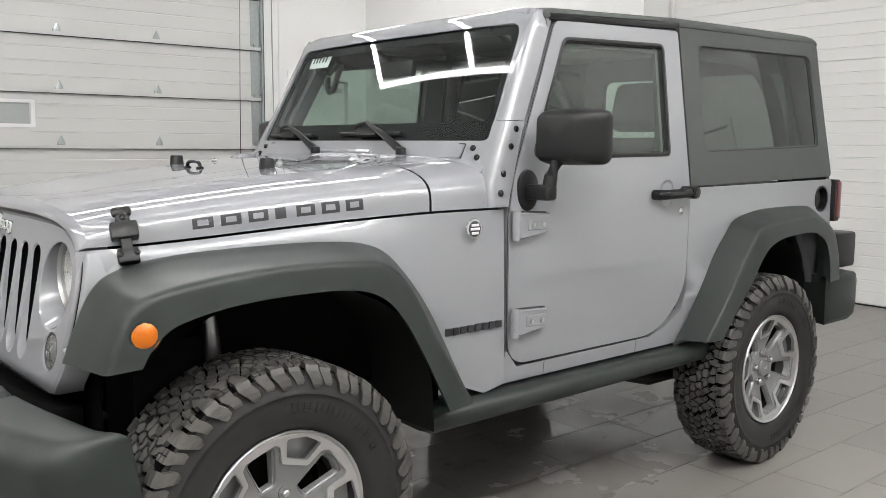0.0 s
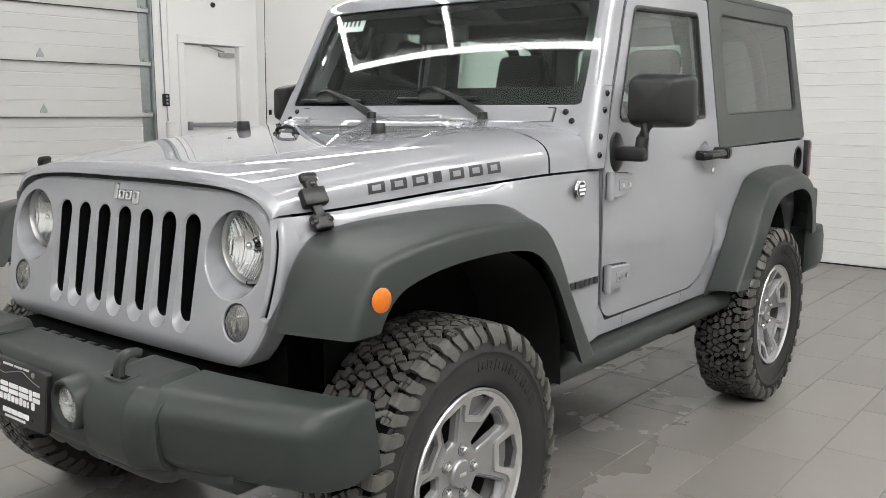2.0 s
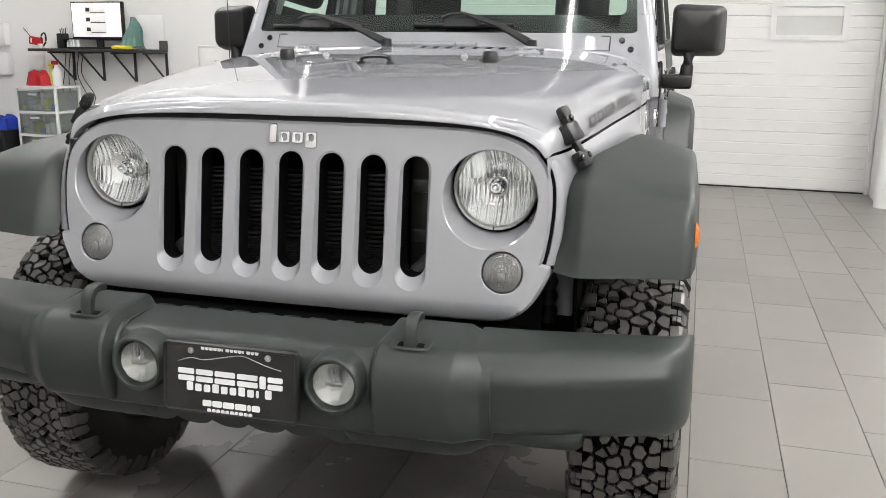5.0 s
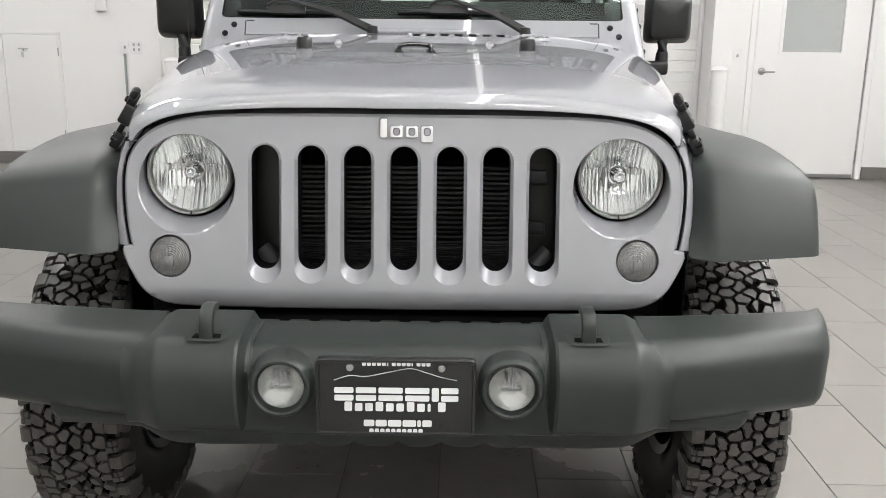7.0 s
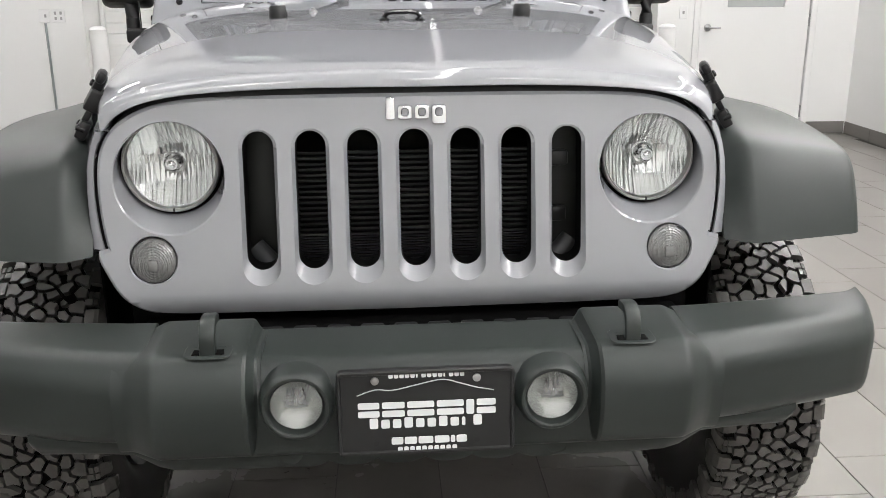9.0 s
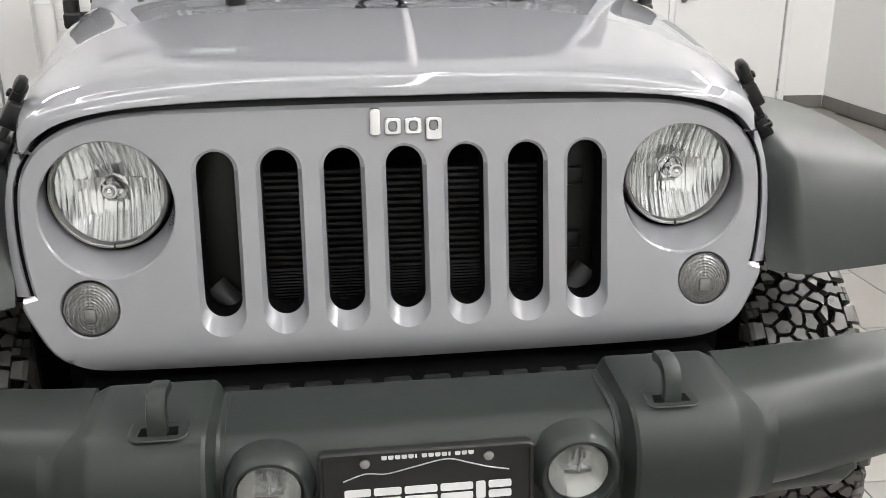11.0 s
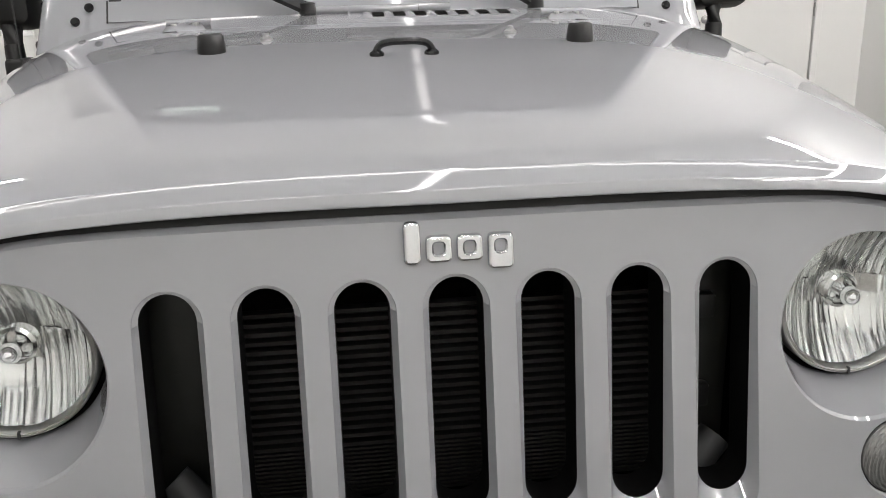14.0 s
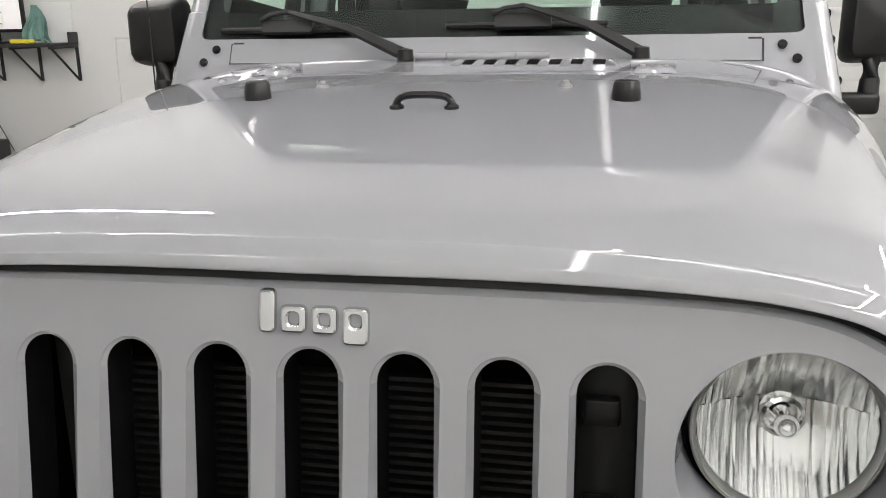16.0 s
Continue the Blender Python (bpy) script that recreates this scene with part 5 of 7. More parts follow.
REAR_FLARE = [
    ((0.796, 2.270, 0.600), (0.915, 2.300, 0.603), (0.935, 2.375, 0.605)),
    ((0.796, 2.422, 0.790), (0.915, 2.445, 0.762), (0.935, 2.495, 0.724)),
    ((0.796, 2.516, 0.927), (0.915, 2.560, 0.901), (0.935, 2.600, 0.830)),
    ((0.796, 2.600, 1.012), (0.915, 2.625, 0.985), (0.935, 2.650, 0.892)),
    ((0.796, 2.660, 1.062), (0.915, 2.685, 1.033), (0.935, 2.720, 0.950)),
    ((0.796, 2.795, 1.090), (0.915, 2.800, 1.050), (0.935, 2.815, 0.980)),
    ((0.796, 2.940, 1.100), (0.915, 2.914, 1.057), (0.935, 2.950, 0.992)),
    ((0.796, 3.200, 1.100), (0.915, 3.120, 1.059), (0.935, 3.100, 0.992)),
    ((0.796, 3.335, 1.087), (0.915, 3.242, 1.035), (0.935, 3.205, 0.953)),
    ((0.796, 3.420, 1.030), (0.915, 3.350, 0.975), (0.935, 3.250, 0.900)),
    ((0.796, 3.455, 0.900), (0.915, 3.410, 0.860), (0.935, 3.275, 0.830)),
    ((0.796, 3.465, 0.750), (0.915, 3.430, 0.750), (0.935, 3.285, 0.750)),
]


def marker(s):
    m = Matrix.Translation((s * 0.926, 0.034, 0.945))
    t = part("marker_lamp", lathe([(0.0375, s * -0.008), (0.0378, s * 0.003), (0.0365, s * 0.0055), (0.0350, s * 0.0055), (0.0342, s * 0.001)], 40, "x", m), BLACK, CAR, "round amber marker lamp")
    rows = []
    for k in range(13):
        r = 0.0345 * k / 12
        rows.append([tuple(m @ Vector((s * (0.0165 - 0.0135 * (r / 0.0345) ** 2.4 + 0.0005 * math.sin(r * math.cos(a) * 900) * (r > 0.012)), r * math.cos(a), r * math.sin(a)))) for a in [2 * math.pi * i / 40 for i in range(40)]])
    part("lens", grid(rows, close_v=True), AMBER, t, "amber lens with fine flutes", smooth=60)


def wheel_house(s, y0, y1, z1, xo):
    """Black liner tunnel over a wheel."""
    rows = []
    n = 16
    for k in range(n + 1):
        t = math.pi * k / n
        y, z = (y0 + y1) / 2 - (y1 - y0) / 2 * math.cos(t), 0.52 + (z1 - 0.52) * math.sin(t) ** 0.7
        if y1 < 1.5 and k < n // 2:
            z = max(z, 0.87)
        rows.append([(s * 0.45, y, z), (s * 0.65, y, z), (s * xo, y, z)])
    bm = grid(rows)
    add_grid(bm, [[(s * 0.5, y0 + 0.12, 0.4), (s * 0.5, y1, 0.4)], [(s * 0.5, y0 + 0.12, z1), (s * 0.5, y1, z1)]])
    part("wheel_liner", bm, LINER, CAR, "black wheel-arch liner")


for s in (1, -1):
    fender(s)
    body_side(s)
    flare(s, FRONT_FLARE, "front_flare", "dark grey plastic front fender flare")
    flare(s, REAR_FLARE, "rear_flare", "dark grey plastic rear fender flare")
    marker(s)
    wheel_house(s, -0.02, 0.93, 1.0, 0.86)
    wheel_house(s, 2.38, 3.36, 1.0, 0.785)


# ---- wheels
HUB_Z, FRONT_Y, REAR_Y = 0.412, 0.393, 2.817


def tread_mesh():
    """Hooked blocks interlocked across the crown, parted by dark grooves, and lugs over both shoulders."""
    rnd = random.Random(11)
    bm = bmesh.new()
    R_C, n, cols = 0.4125, 72, (-0.0725, -0.0435, -0.0145, 0.0145, 0.0435, 0.0725)
    around = 2 * math.pi * R_C
    pitch = around / n
    seeds = []
    for k in range(n):
        for c, x0 in enumerate(cols):
            own = k * len(cols) + c
            sx, sy = x0 + rnd.uniform(-0.004, 0.004), (k + 0.5 * (c % 2) + rnd.uniform(-0.12, 0.12)) * pitch
            ang = (0.85 if (c + k) % 2 else -0.55) + rnd.uniform(-0.5, 0.5)
            bend = rnd.choice((-1, 1)) * rnd.uniform(0.6, 1.2)
            d = rnd.uniform(0.0098, 0.0130)
            for sgn, a0 in ((0, 0), (-1, ang), (1, ang + bend)):
                seeds.append((sx + sgn * d * math.cos(a0), (sy + sgn * d * math.sin(a0)) % around, own))
    half_g, half_w = 0.0039, 0.0860
    by_bin = {}
    for i, q in enumerate(seeds):
        by_bin.setdefault(int(q[1] / pitch) % n, []).append(i)
    for i, (px, py, own) in enumerate(seeds):
        if i % 3 and rnd.random() < 0.16:
            continue
        poly = [(-half_w - px, -0.06), (half_w - px, -0.06), (half_w - px, 0.06), (-half_w - px, 0.06)]
        home = int(py / pitch) % n
        for j in [j for e in (0, -1, 1) for j in by_bin.get((home + e) % n, ())]:
            qx = seeds[j][0] - px
            if j == i or abs(qx) > 0.075:
                continue
            qy = (seeds[j][1] - py + around / 2) % around - around / 2
            dd = math.hypot(qx, qy)
            lim = dd * dd / 2 - ((0.0003 if (i + j) % 9 == 0 else 0.0) if seeds[j][2] == own else half_g) * dd
            out = []
            for u, v in zip(poly, poly[1:] + poly[:1]):
                fu, fv = u[0] * qx + u[1] * qy - lim, v[0] * qx + v[1] * qy - lim
                if fu <= 0:
                    out.append(u)
                if fu * fv < 0:
                    f = fu / (fu - fv)
                    out.append((u[0] + (v[0] - u[0]) * f, u[1] + (v[1] - u[1]) * f))
            poly = out
            if len(poly) < 3:
                break
        if len(poly) < 3:
            continue
        lo, hi = [], []
        for x, y in poly:
            a0, x1 = (py + y) / R_C, px + x
            rr = R_C - 0.004 * (abs(x1) / 0.1) ** 3
            lo.append(bm.verts.new((x1, 0.397 * math.sin(a0), 0.397 * math.cos(a0))))
            hi.append(bm.verts.new((x1, rr * math.sin(a0), rr * math.cos(a0))))
        bm.faces.new(hi)
        for u in range(len(lo)):
            bm.faces.new((lo[u - 1], lo[u], hi[u], hi[u - 1]))
    # shoulder lugs that fold over the edge and run down the sidewall: long chevrons and shorter siped ones by turns
    n = 52
    st = 2 * math.pi / n

    def lug(rows, sd, o):
        """rows: (x, r, first angle, last angle) down a lug, in pitches."""
        up, dn = [], []
        for x, r, q0, q1 in rows:
            qs = [o + (q0 + (q1 - q0) * e) * st for e in (0, 0.5, 1)]
            up.append([bm.verts.new((sd * x, r * math.sin(q), r * math.cos(q))) for q in qs])
            xb, rb = x - (0.010 if r < 0.40 else 0.0), r - (0.014 if r >= 0.40 else 0.0)
            dn.append([bm.verts.new((sd * xb, rb * math.sin(q), rb * math.cos(q))) for q in qs])
        for i in range(len(rows) - 1):
            for j in range(2):
                bm.faces.new((up[i][j], up[i][j + 1], up[i + 1][j + 1], up[i + 1][j]))
            for j in (0, 2):
                bm.faces.new((up[i][j], up[i + 1][j], dn[i + 1][j], dn[i][j]))
        for i in (0, -1):
            for j in range(2):
                bm.faces.new((up[i][j], up[i][j + 1], dn[i][j + 1], dn[i][j]))

    for k in range(n):
        for sd in (-1, 1):
            o = (k + 0.5 * (sd > 0)) * st + 0.06 * st * math.sin(2.3 * k)
            if k % 2:
                lug([(0.0890, 0.4110, -0.38, 0.24), (0.1085, 0.4095, -0.42, 0.30), (0.1165, 0.4055, -0.44, 0.32), (0.1240, 0.392, -0.45, 0.34), (0.1300, 0.374, -0.20, 0.60), (0.1312, 0.360, -0.02, 0.64), (0.1295, 0.349, 0.16, 0.46)], sd, o)
            else:
                for q0, q1 in ((-0.38, -0.08), (-0.01, 0.28)):
                    lug([(0.0860 if q0 > -0.3 else 0.0920, 0.4105, q0, q1), (0.1010, 0.4090, q0, q1)], sd, o)
                    lug([(0.1035, 0.4080, q0, q1), (0.1120, 0.4050, q0 - 0.02, q1 - 0.02)], sd, o)
                lug([(0.1130, 0.4010, -0.40, 0.28), (0.1180, 0.391, -0.38, 0.30), (0.1225, 0.376, -0.16, 0.48), (0.1245, 0.366, -0.04, 0.54), (0.1245, 0.358, 0.04, 0.50)], sd, o)
    me = bpy.data.meshes.new("tread")
    bmesh.ops.recalc_face_normals(bm, faces=bm.faces)
    bm.to_mesh(me)
    bm.free()
    me.materials.append(TREAD)
    return me


TREAD_MESH = tread_mesh()


def wheel(name, label, s, y, turn):
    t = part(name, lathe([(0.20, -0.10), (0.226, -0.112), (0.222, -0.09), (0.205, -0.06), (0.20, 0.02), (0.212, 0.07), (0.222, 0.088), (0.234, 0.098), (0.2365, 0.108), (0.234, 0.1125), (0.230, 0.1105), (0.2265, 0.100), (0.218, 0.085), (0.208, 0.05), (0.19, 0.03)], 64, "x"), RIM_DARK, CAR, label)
    t.matrix_basis = pose(s * 0.805, y, HUB_Z, 0, 0, 0 if s > 0 else 180)
    K = 0.885
    prof = [(0.222, -0.10), (0.232, -0.118), (0.27, -0.137), (0.32, -0.142), (0.36, -0.136), (0.385, -0.128), (0.393, -0.112), (0.396, -0.06), (0.397, 0), (0.396, 0.06), (0.393, 0.112), (0.385, 0.128),
            (0.362, 0.1365), (0.346, 0.1395), (0.340, 0.1455), (0.334, 0.1465), (0.330, 0.1435), (0.318, 0.1425), (0.30, 0.1425), (0.285, 0.1405), (0.262, 0.135), (0.248, 0.128), (0.240, 0.118), (0.236, 0.113), (0.230, 0.104)]
    tyre = part("tyre", lathe([(r, x * K) for r, x in prof], 96, "x"), RUBBER, t, "black all-terrain tyre", smooth=35)
    # near-black band puts the shade between the tread blocks into colour
    part("groove_band", lathe([(0.380, -0.1305 * K), (0.3945, -0.1135 * K), (0.3985, 0), (0.3945, 0.1135 * K), (0.380, 0.1305 * K)], 72, "x"), GROOVE_SHADE, tyre, "dark band for the shade in the tread grooves")
    tread = new("tread", TREAD_MESH)
    tread.parent = tyre
    tread["label"], tread["kind"] = "chunky interlocking block tread", "stuff"
    # raised marks on the sidewall
    for c, spread in ((0.55, 0.50), (2.7, 0.42)):
        for k in range(9):
            a = c + spread * (k / 8 - 0.5) * 2
            q0, q1 = a - 0.034, a + 0.034
            bmm = bmesh.new()
            o = [(q0, 0.287), (q1, 0.287), (q1, 0.315), (q0, 0.315)]
            i4 = [(q0 + 0.012, 0.291), (q1 - 0.012, 0.291), (q1 - 0.012, 0.311), (q0 + 0.012, 0.311)]
            add_grid(bmm, [[(x * K, r * math.sin(b), r * math.cos(b)) for b, r in lp] for lp, x in ((o, 0.1415), (o, 0.1438), (i4, 0.1438), (i4, 0.1415))], close_v=True)
            part("sidewall_mark", bmm, RUBBER, tyre)
    # wheel face: grey disc with five windows, bright machined ring with five loops
    fx = lambda r: 0.066 + 0.041 * (r / 0.226) ** 2
    wins, pockets, inner = [], [], []
    for k in range(5):
        c = math.pi / 2 + 2 * math.pi * k / 5 + turn
        h = c + math.pi / 5
        pol = lambda r, d: (r * math.cos(c + d), r * math.sin(c + d))
        pol2 = lambda r, d: (r * math.cos(h + d), r * math.sin(h + d))
        pockets.append(rounded([pol(0.160, -0.205), pol(0.2145, -0.255), pol(0.220, 0.0), pol(0.2145, 0.255), pol(0.160, 0.205)], [0.006, 0.010, 0.0, 0.010, 0.006], 4))
        inner += [pol(0.1455, -0.275), pol(0.1455, 0.275), pol(0.196, 0.335), pol2(0.2075, -0.215), pol2(0.2075, 0.215)]
        c2 = c + 2 * math.pi / 5
        inner.append((0.196 * math.cos(c2 - 0.335), 0.196 * math.sin(c2 - 0.335)))
        wins.append(rounded([pol2(0.090, -0.20), pol2(0.192, -0.192), pol2(0.196, 0.0), pol2(0.192, 0.192), pol2(0.090, 0.20)], [0.006, 0.010, 0.0, 0.010, 0.006], 4))
    inner = rounded(inner, 0.007, 3)
    # grey face
    face = bmesh.new()
    pl = lambda a, b: (fx(math.hypot(a, b)) - 0.006, a, b)
    rims = [grow(w, 0.008) for w in wins]
    back = [grow(p, 0.004) for p in pockets]
    add_sheet(face, circle(0, 0, 0.2245, 80), rims + back, pl)
    for w, g in zip(wins, rims):
        deep = grow(w, -0.004)
        add_grid(face, [[(fx(math.hypot(*p)) - 0.006 + d, *p) for p in lp] for lp, d in ((g, 0), (grow(w, 0.006), -0.005), (grow(w, 0.003), -0.003), (w, -0.006), (deep, -0.022))], close_v=True)
    for g in back:
        add_rim(face, g, (pl, lambda a, b: (fx(math.hypot(a, b)) - 0.032, a, b)))
        add_sheet(face, g, [], lambda a, b: (fx(math.hypot(a, b)) - 0.032, a, b))
    part("spoke_face", weld(face), RIM_GREY, t, "grey five-spoke wheel face", smooth=30)
    ring = bmesh.new()
    top = lambda a, b: (fx(math.hypot(a, b)) + 0.0015, a, b)
    add_sheet(ring, circle(0, 0, 0.2265, 80), [inner] + pockets, top)
    add_rim(ring, inner, (top, lambda a, b: (fx(math.hypot(a, b)) - 0.010, a, b)))
    for g in pockets:
        add_rim(ring, g, (top, lambda a, b: (fx(math.hypot(a, b)) - 0.012, a, b)))
    part("machined_ring", weld(ring), RIM_CUT, t, "bright machined ring with five loops", smooth=30)
    part("rim_flange", lathe([(0.2250, fx(0.225) + 0.001), (0.2275, 0.1065), (0.2300, 0.1115), (0.2340, 0.1140), (0.2372, 0.1095), (0.236, 0.100)], 72, "x"), RIM_CUT, t)
    part("brake_disc", lathe([(0.06, -0.01), (0.16, -0.01), (0.16, -0.02), (0.06, -0.02)], 40, "x"), LINER, t, "dark brake disc")
    part("wheel_back", lathe([(0.0, -0.05), (0.2, -0.05)], 40, "x"), DARK, t)
    part("pocket_mark", box(fx(0.19) - 0.030, fx(0.19) - 0.0275, -0.008, 0.008, -0.014, 0.014, 0.001, 1, m=Matrix.Rotation(math.pi * 2 / 5 - turn * 1.0, 4, "X") @ Matrix.Translation((0, 0, 0.19))), BLACK, t, "small black mark")
    cap = part("centre_cap", lathe([(0.041, 0.062), (0.040, 0.073), (0.035, 0.079), (0.031, 0.0785), (0.0, 0.081)], 32, "x"), RIM_GREY, t, "grey centre cap")
    part("cap_mark", box(0.0805, 0.0822, -0.015, 0.015, -0.006, 0.006, 0.0005), CHROME, cap)
    for k in range(5):
        a = math.pi / 2 + 2 * math.pi * k / 5 + turn
        part("lug_well", lathe([(0.019, 0.0645), (0.0175, 0.0665), (0.016, 0.058), (0, 0.056)], 18, "x", Matrix.Translation((0, 0.0635 * math.cos(a), 0.0635 * math.sin(a)))), BLACK, t)
        part("lug_nut", lathe([(0.0125, 0.056), (0.0125, 0.069), (0.010, 0.077), (0.006, 0.080), (0, 0.080)], 12, "x", Matrix.Translation((0, 0.0635 * math.cos(a), 0.0635 * math.sin(a)))), CHROME, t, "chrome lug nut")
    return t


for s in (1, -1):
    wheel("front_wheel", "front wheel with all-terrain tyre", s, FRONT_Y, -0.28 * s)
    wheel("rear_wheel", "rear wheel with all-terrain tyre", s, REAR_Y, 0.15 * s)

# ---- windshield and its frame
def ws(x, z, d=0.0):
    """A place on the windshield's plane; d: metres out of the glass, forward."""
    y = 1.235 + (z - 1.33) * 0.5 + 0.06 * x * x
    return (x, y - d * 0.894, z + d * 0.447)


FRAME = rounded([(-0.735, 1.275), (0.735, 1.275), (0.685, 1.815), (-0.685, 1.815)], [0.01, 0.01, 0.05, 0.05], 8)
GLASS = rounded([(-0.718, 1.377), (0.718, 1.377), (0.672, 1.775), (-0.672, 1.775)], [0.03, 0.03, 0.05, 0.05], 6)
WS_CUTS = (1.35, 1.45, 1.55, 1.65, 1.75)


def ws_sheet(outline, holes, d0, d1):
    bm = bmesh.new()
    for d in (d0, d1):
        tmp = bmesh.new()
        add_sheet(tmp, outline, holes, lambda a, b: (a, b, 0), WS_CUTS)
        for c in np.linspace(-0.65, 0.65, 9):
            bmesh.ops.bisect_plane(tmp, geom=tmp.verts[:] + tmp.edges[:] + tmp.faces[:], plane_co=(c, 0, 0), plane_no=(1, 0, 0))
        tb = {v: bm.verts.new(ws(v.co.x, v.co.y, d)) for v in tmp.verts}
        for f in tmp.faces:
            bm.faces.new([tb[v] for v in f.verts])
        tmp.free()
    for lp in (outline, *holes):
        add_rim(bm, lp, (lambda a, b: ws(a, b, d0), lambda a, b: ws(a, b, d1)))
    return weld(bm)


frame_ob = part("windshield_frame", ws_sheet(FRAME, [GLASS], 0.012, -0.03), PAINT, CAR, "silver windshield frame", smooth=40)
inner = rounded([(-0.672, 1.445), (0.672, 1.445), (0.640, 1.745), (-0.640, 1.745)], [0.03, 0.03, 0.04, 0.04], 6)
part("glass_border", ws_sheet(grow(GLASS, 0.001), [inner], 0.001, -0.002), GLOSS_BLACK, frame_ob, "black painted glass border", smooth=60)
rows = []
for i in range(17):
    z = 1.377 + (1.775 - 1.377) * i / 16
    hw = 0.718 + (0.672 - 0.718) * i / 16
    rows.append([ws(hw * (j / 20 - 1), z, 0.004) for j in range(41)])
pane("windshield", rows, WINDSHIELD, frame_ob, "green-tinted windshield glass", (0, -1, 0.5))
def shut_y(z):
    """The door's front shut line."""
    return 1.298 + (0.078 / 0.21) * max(0.0, min(z, 1.40) - 1.19) + 0.502 * max(0.0, z - 1.40)


for s in (-1, 1):
    # pillar: front face, soft corner, side face up to the door
    for nm, z0, z1, n, lift, lab in (("pillar", 1.449, 1.828, 12, 0.0, "silver windshield pillar"), ("pillar_base", 1.172, 1.447, 9, 0.0025, "silver pillar base with black bolts")):
        rows = []
        for z in np.linspace(z0, z1, n):
            xo = tumble(z) + 0.002 + lift - max(0, z - 1.795) * 0.5
            hw = 0.735 - 0.05 * (z - 1.275) / 0.54
            yd = shut_y(z) - 0.004
            yf = 1.212 if z < 1.262 else 1.235 + (z - 1.33) * 0.5 + 0.06 * xo * xo - 0.014 - lift
            yf = max(1.212, yf)
            p0 = Vector((hw - 0.012, (1.235 + (z - 1.33) * 0.5 + 0.06 * hw * hw - 0.0125 - lift) if z > 1.29 else yf + 0.004, z))
            c = Vector((xo, yf, z))
            p2 = Vector((xo, yd, z))
            r1, r2 = min(0.032, 0.6 * (xo - p0.x)), min(0.034, 0.6 * (yd - yf))
            u, v = c + (p0 - c).normalized() * r1, c + (p2 - c).normalized() * r2
            pts = [p0, p0.lerp(u, 0.5)] + [(1 - t) ** 2 * u + 2 * t * (1 - t) * c + t * t * v for t in (0, 0.2, 0.4, 0.6, 0.8, 1)] + [p2, p2 + Vector((-0.03, 0.004, 0))]
            rows.append([(s * q.x, q.y, q.z) for q in pts])
        ob = part(nm, grid(rows), PAINT, frame_ob, lab, smooth=45)
    for x, z in ((0.664, 1.352), (0.695, 1.322)):
        m = Matrix.Translation(ws(s * x, z, 0.012)) @ pose(0, 0, 0, 63)
        part("bolt", lathe([(0.0105, -0.002), (0.0105, 0.005), (0.008, 0.008), (0.0, 0.008)], 14, "z", m), GLOSS_BLACK, ob, "black bolt head")
    for y, z in ((1.257, 1.216), (1.276, 1.277), (1.320, 1.364), (1.350, 1.421)):
        m = Matrix.Translation((s * (tumble(z) + 0.0045), y, z))
        part("bolt", lathe([(0.0105, -s * 0.002), (0.0105, s * 0.004), (0.007, s * 0.007), (0.0, s * 0.007)], 14, "x", m), GLOSS_BLACK, ob, "black bolt head")
# header that rolls over the top of the windshield to the roof
rows = []
for k in range(29):
    x = -0.702 + 1.404 * k / 28
    f = max(0.0, (abs(x) - 0.60) / 0.102) ** 2
    a, b = Vector(ws(x, 1.776, 0.0135)), Vector(ws(x, 1.802, 0.014))
    rows.append([tuple(a), tuple(b - Vector((0, 0, 0.004 * f))), (x, b.y + 0.010, 1.824 - 0.012 * f), (x, b.y + 0.022, 1.835 - 0.014 * f), (x, 1.515, 1.8405 - 0.016 * f), (x, 1.545, 1.8415 - 0.016 * f), (x, 1.55, 1.79)])
part("header", grid(rows), PAINT, frame_ob, "silver header over the windshield", smooth=50)
part("frame_base", slab(rounded([(-0.62, 1.318), (0.62, 1.318), (0.62, 1.362), (-0.62, 1.362)], 0.004, 2), [], lambda a, b: ws(a, b, 0.019), lambda a, b: ws(a, b, 0.005)), PAINT, frame_ob, "raised lower windshield rail")
for z, a, b in ((1.3665, -0.62, 0.62), ):
    part("rail_seam", slab([(a, z - 0.002), (b, z - 0.002), (b, z + 0.002), (a, z + 0.002)], [], lambda p, q: ws(p, q, 0.0135), lambda p, q: ws(p, q, 0.010)), SEAL, frame_ob)
for a in (-0.6235, 0.6235):
    part("rail_seam", slab([(a - 0.002, 1.318), (a + 0.002, 1.318), (a + 0.002, 1.366), (a - 0.002, 1.366)], [], lambda p, q: ws(p, q, 0.0135), lambda p, q: ws(p, q, 0.010)), SEAL, frame_ob)
for x0, x1 in ((-0.151, -0.078), (-0.076, 0.083), (0.085, 0.159)):
    part("hinge_bar", tube([ws(x0, 1.330, 0.022), ws(x1, 1.330, 0.022)], 0.0095, 12), PAINT, frame_ob, "silver hinge barrel")


def on_hood(x, y):
    w = hood_w(y)
    a = math.asin(min(1, (abs(x) / w)) ** (1 / hood_e(y))) / (math.pi / 2)
    return hood_at(y, a if x >= 0 else -a)


# cowl vents: dark slots between raised ribs
for k in range(7):
    x = -0.026 + k * 0.0475
    part("vent_slot", grid([[tuple(on_hood(xx, y) + Vector((0, 0, 0.0015))) for y in (1.115, 1.150, 1.185)] for xx in (x, x + 0.014, x + 0.027)]), DARK, cowl, "dark cowl vent slot")
